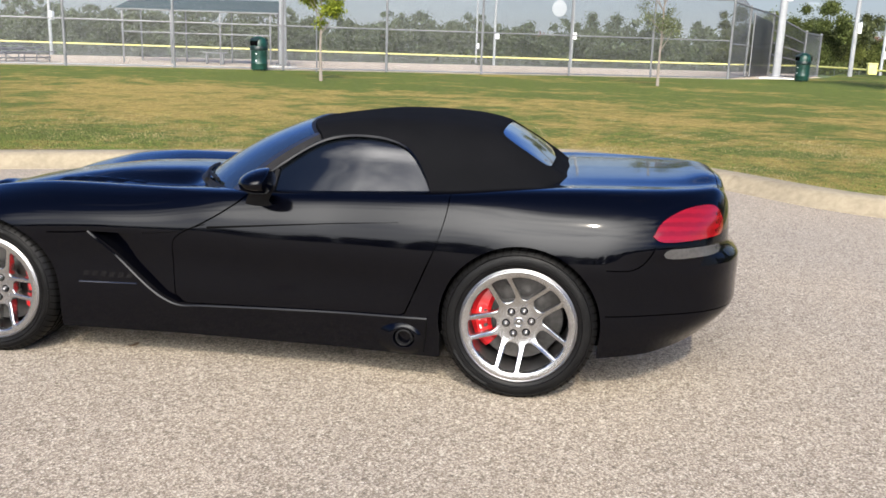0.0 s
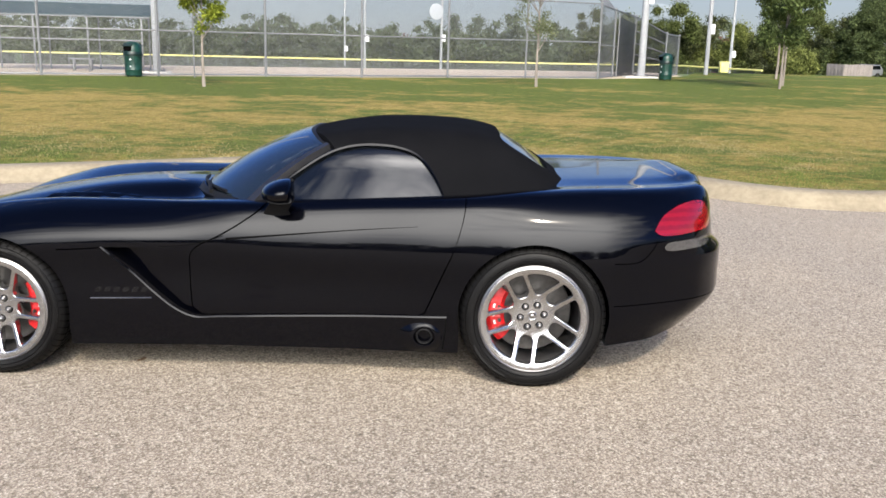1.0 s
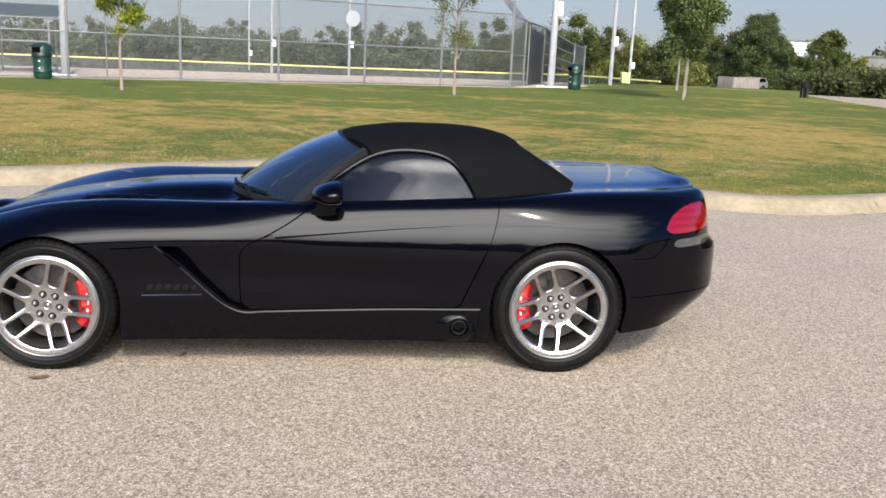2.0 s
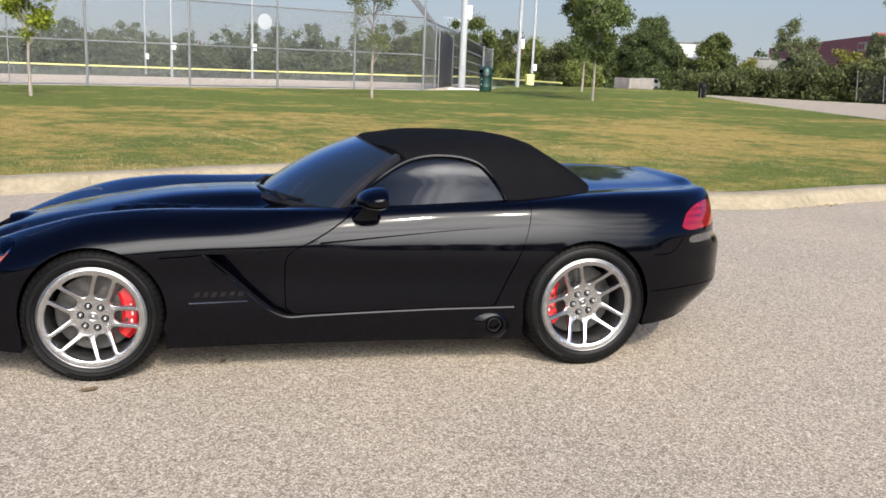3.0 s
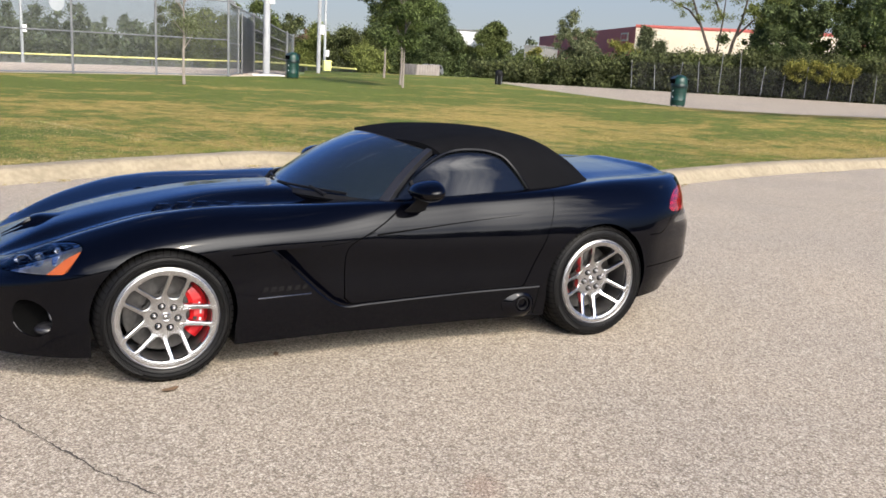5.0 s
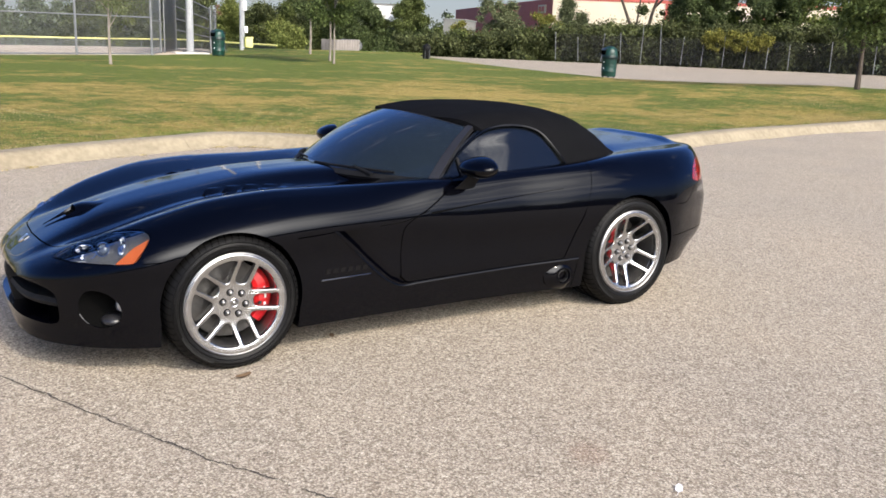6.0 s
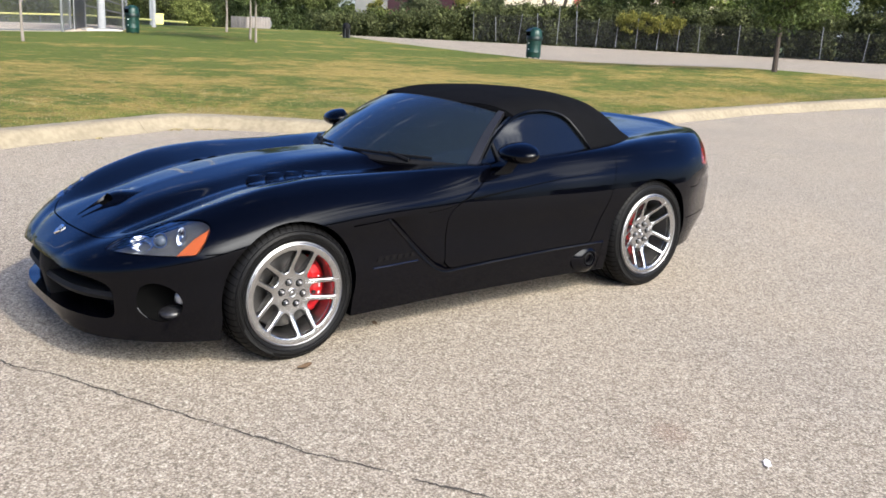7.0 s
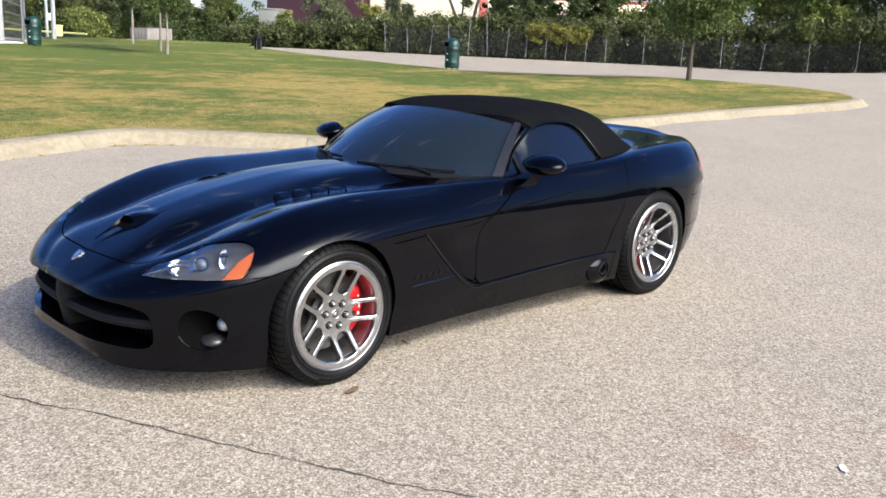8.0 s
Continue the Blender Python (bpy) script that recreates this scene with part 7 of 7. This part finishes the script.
# vines spilling over the roadside fence
vine = []
for i in range(70):
    t = 0.18 + 0.55 * i / 69
    if noise.noise(Vector((i * 0.17, 31, 0))) < -0.12:
        continue
    x, y = 37.6 + 4.6 * t, 34.0 - 5.1 * t
    g = rise(x, y)
    for _ in range(2):
        vine.append((x + rng.uniform(-0.3, 0.5), y + rng.uniform(-0.3, 0.5), g + 1.75 + 0.35 * noise.noise(Vector((i * 0.25, 11, 0))) + rng.uniform(-0.55, 0.35), rng.uniform(0.16, 0.36)))
woods("hanging_vines", vine, LEAF_VINE, 11000, 0.045, "yellow-green vines hanging over the roadside fence", 63)


def forked_tree():
    """A large tree whose bare limbs part low down; side is the direction in which it spreads."""
    root = thing("tree", (38.3, 38.9, 0.2), 0, "large dark forked tree with thin foliage by the fence", "tree", "park trees")
    side, away = Vector((0.735, -0.678, 0)), Vector((0.678, 0.735, 0))
    r = random.Random(15)
    limbs = (
        ((0.0, -0.2), (0.02, 1.0), (-0.10, 1.9), (-0.75, 3.4), (-1.25, 4.6), (-1.9, 6.2), (-2.4, 7.6)),
        ((-1.0, 4.0), (-1.8, 4.9), (-2.7, 5.3), (-3.6, 5.9)),
        ((0.02, 1.2), (0.15, 2.4), (0.30, 4.2), (0.36, 6.0), (0.6, 8.6)),
        ((0.75, -0.2), (0.80, 1.6), (1.05, 3.0), (1.45, 4.4), (1.7, 6.0), (2.3, 8.4)),
        ((1.2, 3.4), (2.1, 4.4), (3.0, 5.0)),
        ((0.3, 4.4), (-0.4, 5.8), (-0.7, 7.4)),
    )
    ends = []
    for k, limb in enumerate(limbs):
        bm = bmesh.new()
        pts = [side * u + away * (r.uniform(-0.1, 0.1) + 0.25 * (k % 3) * max(0, z - 2) / 4) + Vector((0, 0, z)) for u, z in limb]
        r0 = 0.15 if limb[0][1] < 0 else 0.085
        n = len(pts) - 1
        for i, (a, b) in enumerate(zip(pts, pts[1:])):
            tube(bm, a, b, r0 * (1 - 0.8 * i / n), r0 * (1 - 0.8 * (i + 1) / n), 9)
        part("limb" if k else "trunk", bm, BARK, root)
        for p in pts[-3:]:
            for _ in range(5):
                ends.append((p.x + r.gauss(0, 0.55), p.y + r.gauss(0, 0.55), p.z + r.gauss(0.2, 0.4), r.uniform(0.2, 0.5)))
    ends = [q for q in ends if q[2] > 4.3]
    leaves("crown", ends, 11000, 0.05, LEAF_OLIVE, root, 64, 0.8, "thin olive foliage on bare limbs")
    return root


forked_tree()
dim = []
for x, y, z, rx, rz, n in ((41.6, 36.2, 4.6, 2.0, 2.3, 60), (44.6, 33.2, 4.8, 2.3, 2.4, 60)):
    dim += [(x + a, y + b, z + c, q) for a, b, c, q in ((rng.gauss(0, rx * 0.5), rng.gauss(0, rx * 0.5), rng.gauss(0, rz * 0.5), rng.uniform(0.3, 0.7)) for _ in range(n))]
woods("dark_roadside_trees", dim, LEAF_DARK, 50000, 0.065, "dark heavy-limbed trees behind the roadside fence", 65)
behind = []
for i in range(120):
    x = -90 + 180 * i / 119
    y = -58 + rng.uniform(-6, 6)
    top = 7.0 + 3.0 * noise.noise(Vector((x * 0.08, 9, 0))) + 2.2 * noise.noise(Vector((x * 0.3, 2, 0)))
    for k in range(4):
        behind.append((x, y, 0.4 + (top - 0.4) * (k + 0.4) / 4, rng.uniform(1.5, 2.6)))
woods("woods_behind", behind, LEAF_DARK, 40000, 0.36, "dark woods at the edge of the lot", 38)


# roadside fence with barbed wire arms
road_fence = thing("roadside_fence", (27.2, 43.6, 0.2), label="overgrown chain-link fence, shade in its dark mesh, with pale leaning posts", category="fence")
line = [(32.3, 39.3), (34.3, 37.4), (38.5, 33.2), (41.6, 29.4), (46.1, 21.5), (48.2, 16.8), (51, 6)]
posts = []
for a, b in zip(line, line[1:]):
    n = max(1, round(math.dist(a, b) / (1.3 if b[0] < 42 else 2.3)))
    posts += [(a[0] + (b[0] - a[0]) * k / n, a[1] + (b[1] - a[1]) * k / n) for k in range(n)]
# mesh coloured dark to stand for the shade low in the scrub
for (xa, ya), (xb, yb) in zip(posts, posts[1:]):
    bm = bmesh.new()
    bm.faces.new([bm.verts.new((x - 27.2, y - 43.6, rise(x, y) + 0.08 - 0.2 + h)) for x, y, h in ((xa, ya, 0.02), (xb, yb, 0.02), (xb, yb, 1.6), (xa, ya, 1.6))])
    part("wire_mesh", bm, FABRIC_SHADE, road_fence, "", 30, False)
for x, y in posts:
    g = rise(x, y) + 0.08
    p = Vector((x - 27.2, y - 43.6, g - 0.2))
    dx, dy = rng.uniform(-0.2, 0.2), rng.uniform(-0.12, 0.12)
    h = rng.choice((1.45, 1.55, 1.7, 1.8, 2.1))
    top = p + Vector((dx, dy, h))
    bm = tube(bmesh.new(), p, top, 0.024, None, 8)
    if h > 1.9:
        tube(bm, top, top + Vector((-0.18, -0.18, 0.28)), 0.022, None, 6)
    part("post", bm, GALV, road_fence)

# wooden enclosure, parked car, utility box, far buildings
PEN_AT = (40.1, 83.7)
pen = thing("board_enclosure", (*PEN_AT, rise(*PEN_AT) - 0.05), 24, "weathered grey board enclosure beside the road", "enclosure")
for i in range(9):
    part("board", box(bmesh.new(), (-1.9 + i * 0.425, -0.03, 0.0), (-1.5 + i * 0.425, 0.03, 1.55 + rng.uniform(-0.02, 0.02)), 0.008), WOOD_GREY, pen)
for i in range(5):
    part("board", box(bmesh.new(), (1.88, i * 0.425, 0.0), (1.94, i * 0.425 + 0.4, 1.55), 0.008), WOOD_GREY, pen)
    part("board", box(bmesh.new(), (-1.94, i * 0.425, 0.0), (-1.88, i * 0.425 + 0.4, 1.55), 0.008), WOOD_GREY, pen)
post_bin = thing("street_bin", (20.82, 35.8, rise(20.82, 35.8) + 0.1), 0, "small black litter bin standing at the road edge", "litter bin")
bm = bmesh.new()
lathe(bm, [(0.0, 0.0), (0.17, 0.0), (0.18, 0.03), (0.19, 0.50), (0.20, 0.52), (0.20, 0.56), (0.0, 0.56)], None, 24)
part("drum", bm, TRIM, post_bin)
bm = bmesh.new()
lathe(bm, [(0.205, 0.56), (0.205, 0.62), (0.17, 0.72), (0.10, 0.79), (0.0, 0.81)], None, 24)
part("dome_lid", bm, TRIM, post_bin)
for k in range(5):
    part("rib", box(bmesh.new(), (0.178, -0.012, 0.05), (0.196, 0.012, 0.50), 0.0, Matrix.Rotation(radians(72 * k), 4, "Z")), GALV, post_bin)
yellow_box = thing("yellow_utility_box", (17.0, 51.5, 0.05), 0, "small bright yellow utility box near the outfield", "utility box")
part("cabinet", box(bmesh.new(), (-0.25, -0.2, 0), (0.25, 0.2, 0.55), 0.04), YELLOW, yellow_box)
part("lid", box(bmesh.new(), (-0.28, -0.23, 0.55), (0.28, 0.23, 0.66), 0.04), YELLOW, yellow_box)


def suv(at, turn):
    root = thing("parked_suv", at, turn, "silver parked sport utility vehicle by the enclosure", "car")
    side = [(-2.2, 0.35), (-2.25, 0.75), (-2.05, 0.95), (-1.0, 1.05), (-0.5, 1.6), (0.2, 1.72), (1.7, 1.68), (2.1, 1.1), (2.25, 0.95), (2.22, 0.4)]
    b = prism(bmesh.new(), side, "y", -0.88, 0.88)
    bmesh.ops.bevel(b, geom=list(b.edges), offset=0.07, segments=2, affect="EDGES", profile=0.5)
    part("body", b, GALV, root, "silver painted body")
    for s in (-1, 1):
        part("side_window", prism(bmesh.new(), [(-0.8, 1.1), (-0.42, 1.55), (1.6, 1.58), (1.85, 1.12)], "y", s * 0.87, s * 0.892), GLASS_SIDE, root)
        for x in (-1.4, 1.4):
            w = tube(bmesh.new(), (x, s * 0.70, 0.35), (x, s * 0.91, 0.35), 0.35, None, 24)
            ww = part("wheel", w, TYRE, root)
            part("rim", tube(bmesh.new(), (x, s * 0.9, 0.35), (x, s * 0.925, 0.35), 0.21, None, 20), ALLOY, ww)
    part("windscreen", prism(bmesh.new(), [(-1.0, 1.08), (-0.55, 1.58), (-0.58, 1.60), (-1.04, 1.09)], "y", -0.75, 0.75), GLASS_SIDE, root)
    for s in (-0.6, 0.6):
        part("headlight", box(bmesh.new(), (-2.27, s - 0.16, 0.68), (-2.2, s + 0.16, 0.82), 0.02), WHITE, root)
    return root


suv((51.7, 107.6, rise(51.7, 107.6) + 0.1), 20)

hall = thing("warehouse", (66, 81.5, 0.5), -41, "low red and cream warehouse beyond the trees", "building")
part("red_wall", prism(bmesh.new(), [(-0.02, -0.5), (-22.3, 76), (-0.02, 76)], "z", -1, 5.35), RED_WALL, hall, "red metal side wall")
part("cream_wall", box(bmesh.new(), (0, -1, -1), (34, 30, 5.2), 0.05), CREAM_WALL, hall, "cream front wall")
part("parapet_band", box(bmesh.new(), (-0.05, -1.06, 5.2), (34.05, 30, 5.55), 0.03), RED_WALL, hall, "red parapet band")
for x in (13, 24):
    part("pilaster", box(bmesh.new(), (x, -1.10, -1), (x + 1.0, -0.9, 5.2), 0.03), RED_WALL, hall)
part("sign", prism(bmesh.new(), [(-0.88, 2.35), (-1.90, 5.85), (-2.05, 5.80), (-1.03, 2.30)], "z", 3.7, 4.7), CREAM_WALL, hall, "pale blank sign panel")
for a, b in ((0.14, 0.44), (0.56, 0.86)):
    p, q = Vector((-1.03, 2.30)).lerp(Vector((-2.05, 5.80)), a), Vector((-1.03, 2.30)).lerp(Vector((-2.05, 5.80)), b)
    part("sign_bar", prism(bmesh.new(), [(p.x, p.y), (q.x, q.y), (q.x - 0.06, q.y - 0.02), (p.x - 0.06, p.y - 0.02)], "z", 3.9, 4.5), RED_WALL, hall, "plain bar on the sign")
annex = thing("grey_annex", (56.7, 89.06, 0.3), -41, "grey block annex of the warehouse", "building")
part("wall", box(bmesh.new(), (-1.1, 0, -1), (1.5, 12, 2.6), 0.05), GREY_WALL, annex)
part("roof", box(bmesh.new(), (-1.2, -0.1, 2.6), (1.6, 12.1, 2.75), 0.03), GREY_WALL, annex)
white = thing("white_house", (63, 118, 0), -30, "white building among distant trees", "building")
part("wall", box(bmesh.new(), (-2.6, 0, -2), (2.4, 8, 5.0), 0.05), WHITE, white)
part("roof", prism(bmesh.new(), [(-2.75, 5.0), (-2.75, 5.2), (2.55, 5.2), (2.55, 5.0)], "y", -0.15, 8.15), GREY_WALL, white)


# ---- loose grass along the kerb ----
def blades(name, spots, material, seed, label):
    r = np.random.default_rng(seed)
    p = np.array(spots)
    n = len(p)
    h = r.uniform(0.008, 0.026, n)
    a = r.uniform(0, 2 * np.pi, n)
    w = r.uniform(0.003, 0.006, n)
    tip = r.normal(0, 0.5, (n, 2)) * h[:, None]
    base = p.copy()
    left = base + np.stack([np.cos(a) * w, np.sin(a) * w, 0 * w], 1)
    right = base - np.stack([np.cos(a) * w, np.sin(a) * w, 0 * w], 1)
    top = base + np.concatenate([tip, h[:, None]], 1)
    verts = np.stack([left, right, top], 1).reshape(-1, 3)
    me = bpy.data.meshes.new(name)
    me.from_pydata(verts.tolist(), [], np.arange(n * 3).reshape(-1, 3).tolist())
    return tagged(mesh_part(name, me, material, None, "", 30, False), label, "grass", "", "stuff")


rng = random.Random(77)
green_spots, straw_spots = [], []
near_kerb = [(p, q) for p, q in zip(fine, fine[1:]) if -7 < p[0] < 17]
for _ in range(90000):
    (ax, ay), (bx, by) = rng.choice(near_kerb)
    t = rng.random()
    d = Vector((bx - ax, by - ay)).normalized()
    off = 0.02 + 5.0 * rng.random() ** 2.2
    x, y = ax + (bx - ax) * t - d.y * off, ay + (by - ay) * t + d.x * off
    z = rise(x, y) + 0.148 + 0.02 * noise.noise(Vector((x * 0.6, y * 0.6, 0)))
    dry = noise.noise(Vector((x * 0.7, y * 0.7, 4))) + 0.5 * noise.noise(Vector((x * 3, y * 3, 8))) + rng.uniform(-0.3, 0.3)
    (straw_spots if dry > 0.05 else green_spots).append((x, y, z))
blades("grass", green_spots, LEAF_GRASS, 5, "short green grass blades of the lawn")
blades("grass", straw_spots, LEAF_STRAW, 6, "dry straw-coloured grass blades of the lawn")

# round white disc wired to the tall fence
disc = thing("round_sign", (-0.69, 30.27, 2.62), 28, "plain round white disc wired to the chain-link fence", "sign")
bm = bmesh.new()
lathe(bm, [(0.0, 0.012), (0.27, 0.010), (0.30, 0.004), (0.30, -0.008), (0.0, -0.008)], Matrix.Rotation(radians(90), 4, "X"), 40)
part("disc", bm, speckled("dull_white_plastic", (0.27, 0.29, 0.31), (0.31, 0.33, 0.35), 0.6, 6), disc)
for x in (-0.22, 0.22):
    part("wire_tie", tube(bmesh.new(), (x, -0.015, 0.12), (x, 0.08, 0.12), 0.006, None, 6), GALV, disc)


# ---- small litter on the asphalt ----
DRY_LEAF = speckled("dry_leaf", (0.075, 0.045, 0.022), (0.15, 0.09, 0.045), 0.8, 120)
PALE_SCRAP = speckled("pale_paper_scrap", (0.62, 0.60, 0.62), (0.75, 0.73, 0.74), 0.7, 60)


def fallen_leaf(at, turn, length, material, label, category):
    """A curled leaf or scrap: a bent, tapered sheet with a midrib fold."""
    root = thing("fallen_leaf" if category == "leaf" else "paper_scrap", (*at, rise(*at) + 0.003), turn, label, category)
    bm = bmesh.new()
    rows = []
    for i in range(7):
        t = i / 6
        w = length * 0.26 * math.sin(math.pi * (0.08 + 0.84 * t)) * (1 + 0.2 * math.sin(9 * t))
        x, z = length * (t - 0.5), 0.35 * length * (t - 0.45) ** 2 + 0.001
        rows.append([bm.verts.new((x, y * w, z + 0.22 * w * abs(y))) for y in (-1, -0.5, 0, 0.5, 1)])
    for p, q in zip(rows, rows[1:]):
        for j in range(4):
            bm.faces.new((p[j], q[j], q[j + 1], p[j + 1]))
    part("blade", bm, material, root)
    part("stem", tube(bmesh.new(), (-0.5 * length, 0, 0.10 * length), (-0.85 * length, 0.05 * length, 0.002), 0.0012, 0.0008, 5), material, root)
    return root


fallen_leaf((-2.52, -1.02), 15, 0.085, DRY_LEAF, "curled dry brown leaf lying by the front wheel", "leaf")
fallen_leaf((-1.91, -0.69), 70, 0.060, DRY_LEAF, "small dry brown leaf lying under the sill", "leaf")
fallen_leaf((-1.49, -2.77), 40, 0.060, PALE_SCRAP, "small pale scrap lying on the asphalt", "scrap")

# rust-coloured stain on the asphalt
STAIN = mat("rust_stain", (0.30, 0.12, 0.07), 0.9)
st_v = coords(STAIN, (1, 1, 1))
st_n = noise_tex(STAIN, st_v, 26, 5, 0.7)
st_d = node(STAIN, "VectorMath")
st_d.operation = "LENGTH"
join(STAIN, st_v, st_d.inputs[0])
st_e = ramp_of(STAIN, mixed(STAIN, 0.45, st_d.outputs["Value"], st_n), [(0.22, (0.17, 0.17, 0.17)), (0.32, (0, 0, 0))])
st_t, st_m = node(STAIN, "BsdfTransparent"), node(STAIN, "MixShader")
join(STAIN, st_e, st_m.inputs[0])
join(STAIN, st_t.outputs[0], st_m.inputs[1])
join(STAIN, STAIN.node_tree.nodes["Principled BSDF"].outputs[0], st_m.inputs[2])
join(STAIN, st_m.outputs[0], STAIN.node_tree.nodes["Material Output"].inputs["Surface"])
bm = bmesh.new()
bmesh.ops.create_circle(bm, cap_ends=True, segments=28, radius=0.085)
stain = tagged(finish("pavement_stain", bm, STAIN, None, "", 60), "faint rust-coloured stain on the asphalt", "stain", "", "structure")
stain.location = (-1.595, -2.392, rise(-1.595, -2.392) + 0.004)

# dead leaves and grit gathered along the gutter
rng = random.Random(91)
grit = []
for i in range(len(fine)):
    x, y = fine[i]
    if -6 < x < 14 and noise.noise(Vector((x * 0.9, y * 0.9, 2))) > 0.18:
        a, b = Vector(fine[max(i - 1, 0)]), Vector(fine[min(i + 1, len(fine) - 1)])
        d = (b - a).normalized()
        off = 0.39 + rng.uniform(-0.02, 0.05)
        grit.append((x + d.y * off, y - d.x * off, rise(x, y) + 0.006, rng.uniform(0.04, 0.12)))
for x, y in ((2.18, 5.30), (2.76, 4.60), (2.45, 5.0)):
    grit.append((x, y, rise(x, y) + 0.008, 0.14))
gutter = leaves("gutter_litter", grit, 900, 0.012, LEAF_STRAW, None, 92, 0.06)
tagged(gutter, "dead grass and grit gathered along the kerb", "litter", "", "stuff")
